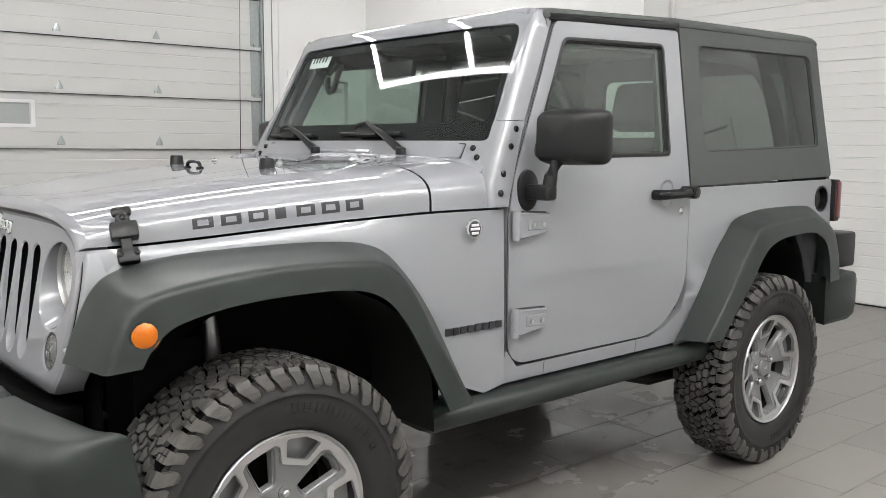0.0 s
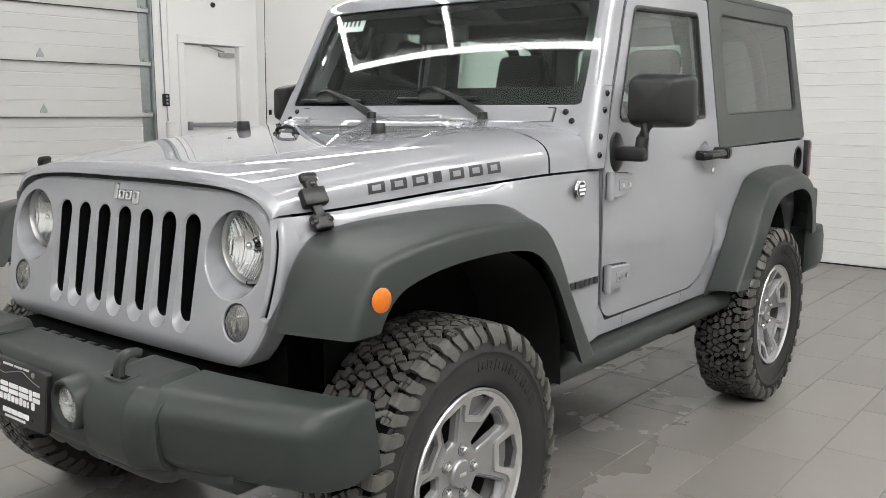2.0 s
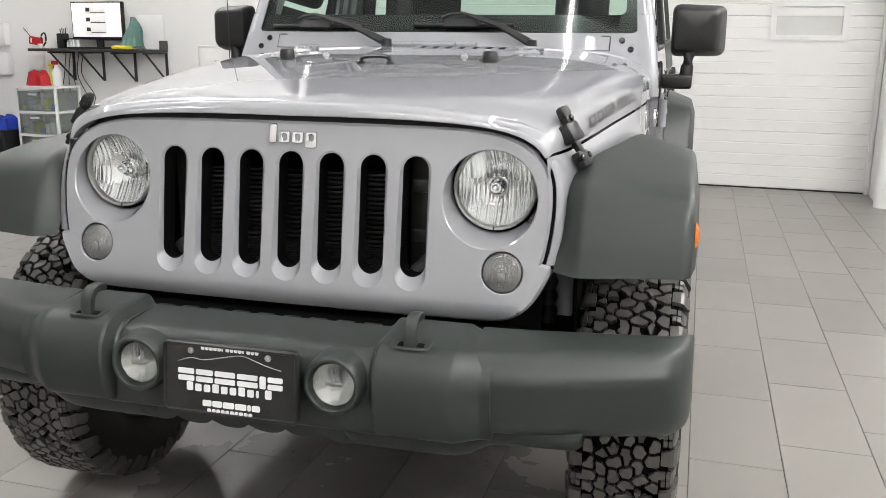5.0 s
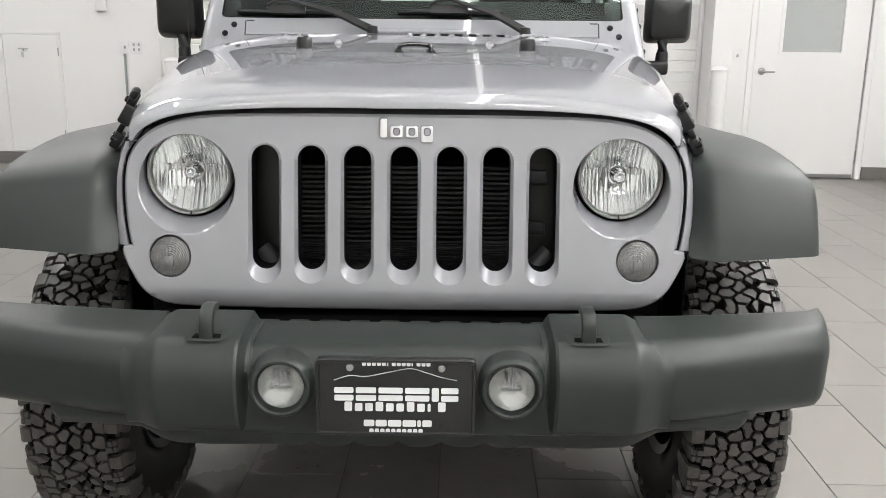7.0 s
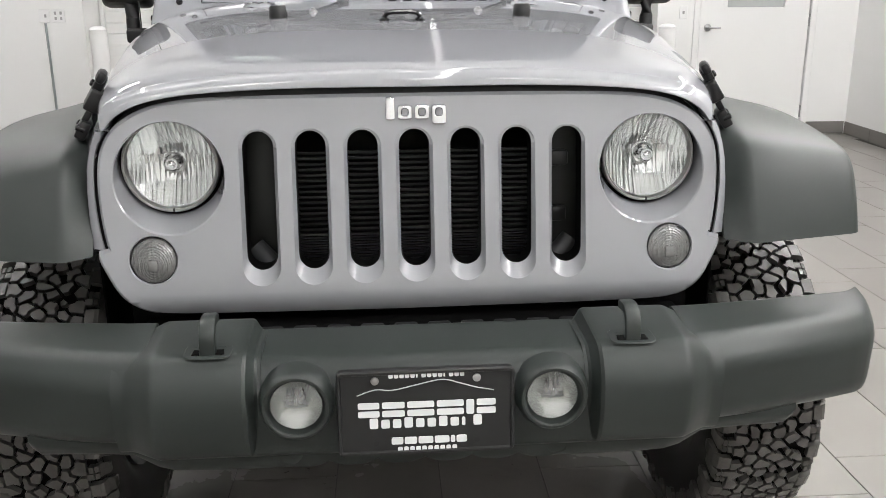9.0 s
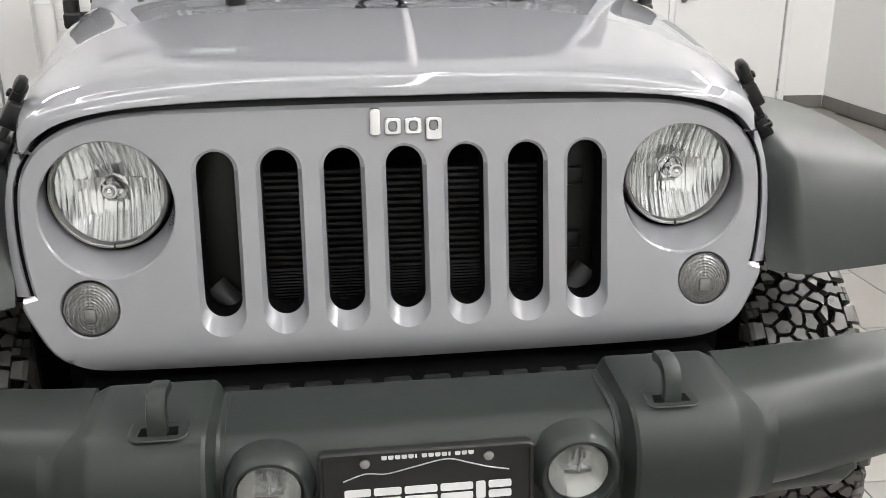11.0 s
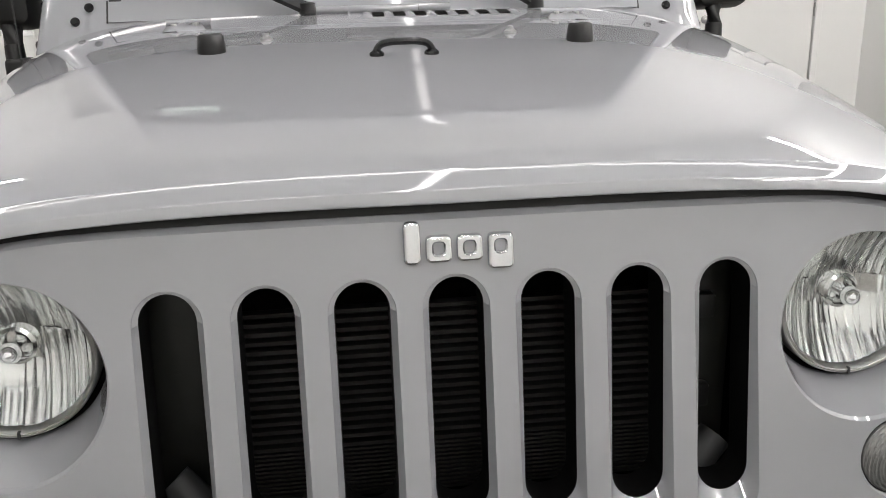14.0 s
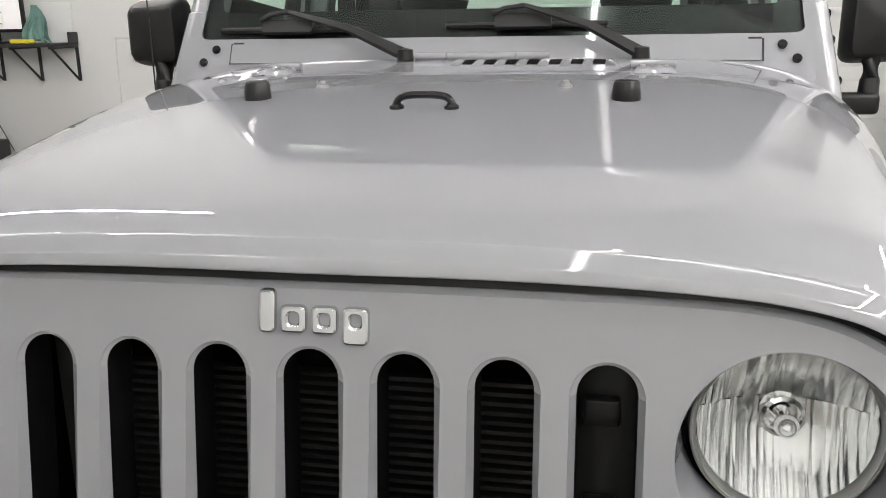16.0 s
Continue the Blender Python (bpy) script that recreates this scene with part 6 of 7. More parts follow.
for k in range(8):
    x = -0.046 + k * 0.0475
    rows = []
    for y, h in ((1.085, 0.0), (1.11, 0.005), (1.15, 0.006), (1.185, 0.005), (1.205, 0.0)):
        rows.append([tuple(on_hood(x + d, y) + Vector((0, 0, h * e))) for d, e in ((-0.004, -0.1), (0.002, 0.8), (0.008, 1.0), (0.014, 0.8), (0.021, -0.1))])
    part("vent_rib", grid(rows), PAINT, cowl, smooth=60)
# hood hinges
for x in (-0.415, 0.382):
    c = on_hood(x, 1.03)
    hg = part("hood_hinge", tube([(x - 0.045, 1.05, c.z + 0.010), (x + 0.045, 1.05, c.z + 0.010)], 0.0075, 12), PAINT, CAR, "silver hood hinge")
    rows = []
    for y, h, w in ((0.975, -0.001, 0.040), (0.985, 0.005, 0.038), (1.01, 0.010, 0.032), (1.03, 0.006, 0.030), (1.055, 0.010, 0.026)):
        rows.append([tuple(on_hood(x, y) + Vector((e * w, 0, h + d))) for e, d in ((-1.2, -0.008), (-1, 0), (-0.4, 0.002), (0, -0.002), (0.4, 0.002), (1, 0), (1.2, -0.008))])
    part("hinge_leaf", grid(rows), PAINT, hg, smooth=45)
    for e in (-0.022, 0.022):
        part("bolt", lathe([(0.006, -0.002), (0.006, 0.004), (0, 0.004)], 10, "z", Matrix.Translation(on_hood(x + e, 1.0) + Vector((0, 0, 0.009)))), STEEL, hg)
for x in (-0.24, 0.22):
    p = hood_at(0.80, math.asin((abs(x) / hood_w(0.80)) ** (1 / hood_e(0.8))) / (math.pi / 2) * (1 if x > 0 else -1))
    part("washer_nozzle", lathe([(0.012, -0.004), (0.012, 0.003), (0.006, 0.007), (0.006, 0.012), (0, 0.012)], 14, "z", Matrix.Translation(p)), STEEL, hood, "small washer nozzle")


for x in (-0.326, 0.326):
    p = on_hood(x, 0.69)
    part("hood_stop", lathe([(0.0245, -0.008), (0.0245, 0.006), (0.022, 0.027), (0.019, 0.031), (0, 0.031)], 24, "z", Matrix.Translation(p)), BLACK, hood, "black rubber hood stop")
p0, p1 = on_hood(-0.046, 0.60), on_hood(0.046, 0.60)
b = tube(smooth_path([tuple(p0 + Vector((-0.004, 0, -0.002))), tuple(p0 + Vector((0.004, 0, 0.015))), tuple(p0 + Vector((0.02, 0, 0.021))), (0, 0.60, p0.z + 0.022), tuple(p1 + Vector((-0.02, 0, 0.021))), tuple(p1 + Vector((-0.004, 0, 0.015))), tuple(p1 + Vector((0.004, 0, -0.002)))], 26), 0.0062, 10)
for p in (p0, p1):
    add_lathe(b, [(0.0, -0.003), (0.0125, -0.003), (0.0125, 0.004), (0.007, 0.008)], 16, "z", Matrix.Translation(p))
part("hood_loop", b, GLOSS_BLACK, hood, "black tie-down loop on the hood")


def hood_latch(s):
    base = Vector((s * 0.667, 0.105, 1.090))
    top = Vector((s * 0.604, 0.112, 1.190))
    ax = (top - base).normalized()
    out = Vector((s * 0.85, -0.25, 0.45)).normalized()
    side = ax.cross(out).normalized()
    out = side.cross(ax).normalized()
    m = Matrix((side, ax, out)).transposed().to_4x4()
    m.translation = base
    t = part("hood_latch", box(-0.026, 0.026, -0.022, 0.018, -0.004, 0.020, 0.006, m=m), BLACK, CAR, "black rubber hood latch")
    part("strap", box(-0.013, 0.013, 0.005, 0.075, 0.006, 0.020, 0.004, m=m), BLACK, t)
    part("keeper", box(-0.033, 0.033, 0.040, 0.086, 0.0, 0.030, 0.006, m=m), BLACK, t)
    bm = box(-0.017, 0.017, 0.078, 0.118, 0.010, 0.032, 0.008, m=m)
    add_box(bm, -0.024, 0.024, 0.098, 0.126, 0.014, 0.034, 0.009, m=m)
    part("pull_tab", bm, BLACK, t)
    for dx, dy, dz in ((0.02, 0.0, 0.016), (-0.02, 0.0, 0.016), (0.0, 0.092, 0.03)):
        part("pin", lathe([(0.0075, -0.01), (0.0075, 0.006), (0.004, 0.008), (0, 0.008)], 12, "z", m @ Matrix.Translation((dx, dy, dz))), GLOSS_BLACK, t)


hood_latch(1)
hood_latch(-1)

# side lettering on the hood as plain dark bars, one for each character
for s in (1, -1):
    n = 7
    for k in range(n):
        y0 = 0.272 + (0.79 - 0.272) * k / n
        wdt = (0.79 - 0.272) / n
        y1 = y0 + wdt * (0.42 if k == 3 else 0.74)
        if k > 3:
            y0, y1 = y0 - wdt * 0.18, y1 - wdt * 0.18
        e0, e1 = 0.893, 0.979
        if k == 3:
            bar = grid([[tuple(hood_at(y, s * a, 0.0012)) for y in (y0, (y0 + y1) / 2, y1)] for a in (e0, 0.915, 0.94, 0.962, e1)])
        else:
            fa, fy = 0.024, (y1 - y0) * 0.24
            o = [(y0 + (y1 - y0) * q, e) for e, qs in ((e0, (0, 0.5, 1)), (0.915, (1,)), (0.94, (1,)), (0.962, (1,)), (e1, (1, 0.5, 0)), (0.962, (0,)), (0.94, (0,)), (0.915, (0,))) for q in qs]
            i4 = [(min(max(y, y0 + fy), y1 - fy), min(max(e, e0 + fa), e1 - fa * 0.7)) for y, e in o]
            bar = grid([[tuple(hood_at(y, s * e, 0.0012)) for y, e in lp] for lp in (o, i4)], close_v=True)
        part("letter_bar", bar, DECAL, hood, "dark grey lettering bar")
    for k in range(8):
        y0 = 1.03 + 0.031 * k
        part("letter_bar", slab(rounded([(y0, 0.783), (y0 + 0.024, 0.783), (y0 + 0.024, 0.806), (y0, 0.806)], 0.003, 2), [], side_place(s, 0.0062), side_place(s, 0.0)), DECAL, CAR, "small dark badge bar")
    bd = part("trail_badge", lathe([(0.0, s * 0.010), (0.024, s * 0.010), (0.031, s * 0.0085), (0.033, s * 0.002)], 32, "x", Matrix.Translation((s * 0.789, 1.145, 1.109))), CHROME, CAR, "round silver badge")
    part("badge_disc", lathe([(0.0, s * 0.0112), (0.0245, s * 0.0112), (0.0245, s * 0.009)], 28, "x", Matrix.Translation((s * 0.789, 1.145, 1.109))), DECAL, bd)
    for k, (a, b) in enumerate(((0.012, 0.016), (0.0, 0.02), (-0.013, 0.015))):
        part("badge_bar", box(min(s * 0.8, s * 0.8015), max(s * 0.8, s * 0.8015), 1.145 - b, 1.145 + b, 1.109 + a - 0.004, 1.109 + a + 0.004, 0.0005, 1), PRINT_WHITE, bd)


# ---- doors' hardware
def door_hardware(s):
    for z in (1.11, 0.79):
        lf = rounded([(1.318, z - 0.044), (1.352, z - 0.044), (1.470, z - 0.027), (1.474, z + 0.036), (1.352, z + 0.042), (1.318, z + 0.042)], 0.006, 3)
        sm = [(p[0] + (1.395 - p[0]) * 0.06, p[1] + (z - p[1]) * 0.12) for p in lf]
        hb = bmesh.new()
        add_grid(hb, [[(s * x, *p) for p in lp] for lp, x in ((lf, 0.793), (lf, 0.812), (sm, 0.819))], close_v=True)
        hb.faces.new([hb.verts.new((s * 0.819, *p)) for p in sm])
        bmesh.ops.remove_doubles(hb, verts=hb.verts[:], dist=1e-5)
        h = part("door_hinge", hb, PAINT, CAR, "silver exposed door hinge", smooth=20)
        # dark plate a little larger than the leaf draws its shadow line
        part("hinge_gasket", slab(grow(lf, 0.0035), [], lambda a, b: (s * 0.7985, a, b), lambda a, b: (s * 0.790, a, b)), SEAL, h, "thin dark plate for the shadow line round the hinge")
        part("hinge_pad", box(min(s * 0.818, s * 0.8225), max(s * 0.818, s * 0.8225), 1.362, 1.458, z - 0.017, z + 0.020, 0.002, 1), PAINT, h)
        part("knuckle", lathe([(0, -0.048), (0.0135, -0.048), (0.0145, -0.04), (0.0145, 0.04), (0.0135, 0.048), (0, 0.048)], 16, "z", Matrix.Translation((s * 0.8125, 1.316, z))), PAINT, h)
        for y in (1.385, 1.435):
            part("bolt", lathe([(0.0075, s * 0.822), (0.0075, s * 0.8265), (0, s * 0.8265)], 12, "x", Matrix.Translation((0, y, z))), STEEL, h)
    c = part("handle_dish", lathe([(0.046, s * 0.002), (0.043, s * 0.001), (0.03, s * -0.008), (0, s * -0.012)], 32, "x", Matrix.Translation((s * 0.7965, 2.165, 1.187)) @ Matrix.Diagonal((1, 1, 1.2, 1))), PAINT, CAR, "dished door handle recess")
    hd = part("door_handle", tube([(s * 0.80, 2.078, 1.186), (s * 0.828, 2.079, 1.186), (s * 0.842, 2.092, 1.187), (s * 0.844, 2.22, 1.190), (s * 0.843, 2.275, 1.191)], [0.020, 0.0205, 0.019, 0.0185, 0.021], 16), GLOSS_BLACK, c, "black pull handle")
    part("push_button", lathe([(0.024, s * 0.80), (0.026, s * 0.855), (0.023, s * 0.864), (0.016, s * 0.864), (0.015, s * 0.868), (0, s * 0.868)], 22, "x", Matrix.Translation((0, 2.268, 1.192))), BLACK, hd)
    part("door_lock", lathe([(0.013, s * 0.794), (0.013, s * 0.799), (0.009, s * 0.801), (0, s * 0.801)], 18, "x", Matrix.Translation((0, 2.262, 1.116))), CHROME, CAR, "chrome door lock")
    # mirror on its arm
    a = part("mirror_base", lathe([(0.06, s * 0.0), (0.058, s * 0.008), (0.05, s * 0.012), (0, s * 0.013)], 32, "x", Matrix.Translation((s * 0.79, 1.385, 1.222)) @ Matrix.Diagonal((1, 0.85, 1.15, 1))), BLACK, CAR, "black side mirror mount")
    part("arm", box(min(s * 0.795, s * 0.905), max(s * 0.795, s * 0.905), 1.360, 1.410, 1.193, 1.243, 0.012, 3), BLACK, a)
    part("arm_post", tube([(s * 0.882, 1.388, 1.22), (s * 0.885, 1.395, 1.27), (s * 0.89, 1.42, 1.325)], [0.024, 0.022, 0.028], 14), BLACK, a)
    rows = []
    cx, cz = 0.917, 1.395
    skew = lambda x: 0.42 * x
    for y, gx, fz, off in ((1.385, 0.0, 0.0, -0.012), (1.385, 0.66, 0.66, -0.012), (1.390, 0.76, 0.77, -0.010), (1.412, 0.86, 0.88, -0.006), (1.458, 0.985, 0.975, 0), (1.472, 1.0, 1.0, 0), (1.500, 1.0, 1.0, 0), (1.507, 0.97, 0.97, 0), (1.507, 0.90, 0.9, 0)):
        lp = rounded([(-0.094, -0.090), (0.096, -0.088), (0.094, 0.088), (-0.092, 0.092)], [0.03, 0.036, 0.03, 0.03], 5)
        rows.append([(s * (cx + p[0] * gx + off), y + skew(p[0] * gx) * min(1, (y - 1.37) / 0.09 + 0.25), cz + p[1] * fz) for p in lp])
    h = part("mirror_housing", grid(rows, close_v=True), BLACK, a, "black mirror housing", smooth=38)
    part("mirror_glass", slab(rounded([(-0.083, -0.080), (0.083, -0.080), (0.083, 0.080), (-0.083, 0.080)], 0.028, 5), [], lambda p, q: (s * (cx + p), 1.503 + skew(p), cz + q), lambda p, q: (s * (cx + p), 1.499 + skew(p), cz + q)), CHROME, h, "mirror glass")


door_hardware(1)
door_hardware(-1)

# ---- roof, rear
def roof_seam(y):
    return float(np.interp(y, [1.53, 1.586, 2.34, 3.466], [1.800, 1.803, 1.842, 1.867]))


rows = []
for y, f in ((1.536, 0.0), (1.540, 0.45), (1.556, 0.8), (1.60, 1), (1.9, 1), (2.2, 1), (2.34, 1), (2.6, 1), (2.9, 1), (3.2, 1), (3.40, 0.96), (3.452, 0.75), (3.476, 0.4), (3.482, 0.0)):
    hs = tumble(roof_seam(y)) + 0.006
    z0 = roof_seam(y)
    sec = [(1.0, 0.0), (1.002, 0.010), (0.996, 0.021), (0.98, 0.030), (0.955, 0.036), (0.90, 0.041), (0.75, 0.047), (0.5, 0.053), (0.25, 0.056), (0.0, 0.057)]
    full = [(-e, h) for e, h in sec] + [(e, h) for e, h in reversed(sec[:-1])]
    rows.append([(e * hs, y, z0 + h * (0.35 + 0.65 * f) - 0.006 * (1 - f)) for e, h in full])
bm = grid(rows)
add_grid(bm, [[(x * 0.97, y, z - 0.03) for x, y, z in r] for r in rows])
for e in (0, -1):
    add_grid(bm, [[r[e] for r in rows], [(r[e][0] * 0.97, r[e][1], r[e][2] - 0.012) for r in rows]])
add_grid(bm, [rows[-1], [(x, y - 0.01, z - 0.03) for x, y, z in rows[-1]]])
add_grid(bm, [rows[0], [(x, y + 0.01, z - 0.03) for x, y, z in rows[0]]])
roof = part("hardtop_roof", bm, HARDTOP, CAR, "dark grey hardtop roof", smooth=45)
for s in (-1, 1):
    g = [[(s * (tumble(roof_seam(y)) + d), y, roof_seam(y) + e) for d, e in ((-0.01, -0.012), (0.006, -0.010), (0.0095, -0.002), (0.0098, 0.010), (0.006, 0.015))] for y in (1.56, 1.62, 1.8, 2.0, 2.2, 2.322)]
    part("roof_gutter", grid(g, caps=True), GLOSS_BLACK, roof, "glossy black gutter over the door", smooth=50)
part("tail_panel", slab([(-0.78, 0.62), (0.78, 0.62), (0.79, 1.2), (-0.79, 1.2)], [], lambda a, b: (a, 3.55, b), lambda a, b: (a, 3.51, b)), PAINT, CAR, "silver tailgate")
TG = rounded([(-0.60, 1.30), (0.60, 1.30), (0.56, 1.74), (-0.56, 1.74)], 0.05, 4)
part("hardtop_rear", slab(rounded([(-0.785, 1.203), (0.785, 1.203), (0.71, 1.87), (-0.71, 1.87)], 0.03, 4), [TG], lambda a, b: (a, 3.545 - (b - 1.2) * 0.10, b), lambda a, b: (a, 3.51 - (b - 1.2) * 0.10, b)), HARDTOP, CAR, "dark grey hardtop rear")
pane("rear_window", [[(x, 3.532 - (z - 1.2) * 0.10, z) for x in (-0.62, 0.62)] for z in (1.29, 1.75)], TINT, CAR, "tinted rear window", (0, 1, 0))
for s in (-1, 1):
    t = part("tail_lamp", box(min(s * 0.70, s * 0.812), max(s * 0.70, s * 0.812), 3.553, 3.605, 1.01, 1.215, 0.008), BLACK, CAR, "dark red tail lamp")
    part("lens", box(min(s * 0.705, s * 0.8145), max(s * 0.705, s * 0.8145), 3.56, 3.618, 1.018, 1.207, 0.01), RED_LENS, t, "dark red lens")
    part("rear_step", box(min(s * 0.66, s * 0.80), max(s * 0.66, s * 0.80), 3.62, 3.85, 0.765, 0.945, 0.02), BLACK, CAR, "black bumper corner block")
rb = []
for x in (-0.90, -0.88, -0.8, -0.4, 0, 0.4, 0.8, 0.88, 0.90):
    e = 0.75 if abs(x) > 0.89 else 1
    rb.append([(x, 3.60 + (y - 3.60) * e - 0.10 * max(0, abs(x) - 0.7) / 0.2, 0.64 + (z - 0.64) * e) for y, z in ((3.45, 0.53), (3.70, 0.53), (3.76, 0.55), (3.78, 0.60), (3.78, 0.72), (3.765, 0.75), (3.74, 0.762), (3.45, 0.762))])
part("rear_bumper", grid(rb, close_v=True, caps=True), PLASTIC, CAR, "dark grey rear bumper", smooth=45)

# ---- front bumper
def shell(xs, sec, name, label, sym=True):
    """A bumper piece: sections (y, z) along x."""
    ob = None
    for s in ((1, -1) if sym else (1,)):
        rows = [[(s * x, y, z) for y, z in sec(x)] for x in xs]
        ob = part(name, grid(rows, close_v=True, caps=True), PLASTIC, BUMPER, label, smooth=24)
    return ob


BUMPER = part("front_bumper", grid([[(x, y, z) for y, z in rounded([(-0.296, 0.535), (-0.303, 0.665), (-0.275, 0.722), (-0.13, 0.733), (-0.10, 0.545)], [0.03, 0.05, 0.03, 0.012, 0.01], 6)] for x in np.linspace(-0.335, 0.335, 13)], close_v=True, caps=True), PLASTIC, CAR, "dark grey plastic front bumper", smooth=42)


def pod(x):
    k = float(np.interp(x, [0.300, 0.305, 0.316, 0.322, 0.478, 0.484, 0.530, 0.538], [0.0, 0.12, 0.88, 1.0, 1.0, 0.94, 0.07, 0.0]))
    f = -0.296 - 0.036 * k
    return rounded([(f + 0.022, 0.546), (f - 0.004, 0.60), (f - 0.006, 0.685), (f + 0.032, 0.728 + 0.014 * k), (-0.13, 0.733 + 0.026 * k), (-0.09, 0.57)], [0.026, 0.03, 0.034, 0.03, 0.02, 0.01], 6)


shell([0.294, 0.300, 0.3025, 0.305, 0.311, 0.316, 0.319, 0.322, 0.34, 0.40, 0.45, 0.472, 0.478, 0.481, 0.484, 0.50, 0.515, 0.530, 0.534, 0.538, 0.556], pod, "bumper_pod", "raised bumper pod round the tow hook")


def wing(x):
    q = (x - 0.50) / 0.44
    back = 0.125 * max(q, 0) ** 1.35 + 0.06 * max(0.0, (x - 0.89) / 0.052) ** 2
    zb = 0.562 - 0.010 * max(q, 0)
    zt = 0.742
    e = {0.934: 0.99, 0.940: 0.965, 0.944: 0.91, 0.946: 0.84}.get(round(x, 3), 1.0)
    base = rounded([(-0.268 + back, zb), (-0.294 + back, zb + 0.03), (-0.302 + back, 0.692), (-0.262 + back, zt - 0.006), (-0.12 + back * 0.5, zt + 0.008), (-0.09 + back * 0.5, zb + 0.01)], [0.02, 0.03, 0.022, 0.022, 0.015, 0.01], 6)
    c = (-0.18 + back, 0.65)
    return [(c[0] + (y - c[0]) * e, c[1] + (z - c[1]) * e) for y, z in base]


shell([0.505, 0.56, 0.62, 0.68, 0.74, 0.79, 0.83, 0.86, 0.89, 0.905, 0.92, 0.928, 0.934, 0.940, 0.944, 0.946], wing, "bumper_wing", "swept dark grey bumper end")


def belly(x):
    d = float(np.interp(x, [0.225, 0.245, 0.47, 0.50, 0.545, 0.60, 0.72, 0.735], [0.506, 0.491, 0.490, 0.497, 0.522, 0.524, 0.522, 0.535]))
    k = 0.10 * max(0.0, x - 0.40)
    return rounded([(-0.262 + k, 0.580), (-0.268 + k, d + 0.03), (-0.248 + k, d), (-0.12, d), (-0.12, 0.580)], [0.004, 0.02, 0.014, 0.01, 0.004], 4)


shell([0.222, 0.228, 0.245, 0.30, 0.40, 0.47, 0.485, 0.50, 0.52, 0.545, 0.56, 0.60, 0.66, 0.72, 0.73, 0.735], belly, "bumper_belly", "lower bumper bulge")
# lower fascia with its row of rounded lobes
lower = [(-0.275, 0.58)]
for k in range(6):
    for u in np.linspace(-1, 1, 13)[1 if k else 0:]:
        lower.append((-0.225 + 0.09 * k + 0.045 * u, 0.4965 + 0.0175 * abs(u) ** 2.6))
lower.append((0.275, 0.58))
part("lower_fascia", slab(lower, [], lambda a, b: (a, -0.274 + 0.6 * max(0.0, 0.53 - b) ** 1.0, b), lambda a, b: (a, -0.215, b)), PLASTIC, BUMPER, "lobed lower fascia edge", smooth=30)
part("skid_plate", box(-0.5, 0.5, -0.2, 0.25, 0.50, 0.535, 0.01), BLACK, BUMPER)
# toothed strip between bumper and grille
part("gap_filler", box(-0.56, 0.56, -0.115, 0.02, 0.60, 0.708, 0.008), DARK, CAR, "black filler strip under the grille")
for k in range(10):
    x = -0.315 + k * 0.0665
    part("filler_tooth", box(x, x + 0.046, -0.122, -0.098, 0.690, 0.724, 0.005), BLACK, CAR)


def fog(s):
    cx, cz, y = s * 0.2295, 0.657, -0.312
    m = Matrix.Translation((cx, y, cz))
    t = part("fog_lamp", lathe([(0.069, 0.03), (0.0655, -0.006), (0.0610, -0.020), (0.0585, -0.0225), (0.0545, -0.0225), (0.0515, -0.020), (0.0475, -0.004), (0.0460, 0.006)], 40, "y", m), PLASTIC, BUMPER, "round fog lamp in a deep collar")
    rows = []
    for i in range(9):
        q = i / 8
        rows.append([(cx + 0.046 * q * math.cos(a), y + 0.004 - 0.012 * q ** 2 + 0.0004 * math.sin(9 * a) * q, cz + 0.046 * q * math.sin(a)) for a in [2 * math.pi * k / 40 for k in range(40)]])
    part("reflector", grid(rows, close_v=True), FOG_BOWL, t, "pale mirror bowl", smooth=30)
    # bright cavity in the upper half: two curved mirror cheeks, a ledge and the bulb tip
    for d, w in ((-0.011, 0.007), (0.010, 0.0085)):
        part("mirror_cheek", grid([[(cx + d + w * a + 0.004 * (b / 0.036) ** 2 * (1 if d < 0 else -1), y - 0.001 - 0.006 * a * a - 0.006 * (b / 0.036), cz + b) for b in (0.000, 0.009, 0.018, 0.027, 0.035)] for a in (-1, -0.5, 0, 0.5, 1)]), CHROME, t, smooth=60)
    part("ledge", grid([[(cx + 0.021 * a, y - 0.0055 - e, cz - 0.001 - 0.003 * (1 - a * a)) for a in (-1, -0.5, 0, 0.5, 1)] for e in (0.004, -0.006)]), STEEL, t)
    part("bulb_shield", lathe([(0.0035, -0.001), (0.003, 0.010), (0.0012, 0.016), (0, 0.017)], 10, "z", Matrix.Translation((cx + 0.001, y - 0.007, cz + 0.001))), CHROME, t)
    pane("lens", [[(cx + r * math.cos(a), y - 0.016 + 0.008 * (r / 0.0465) ** 2, cz + r * math.sin(a)) for a in [2 * math.pi * k / 36 for k in range(37)]] for r in [0.0001] + [0.0465 * k / 5 for k in range(1, 6)]], LENS, t, "clear lens", (0, -1, 0))


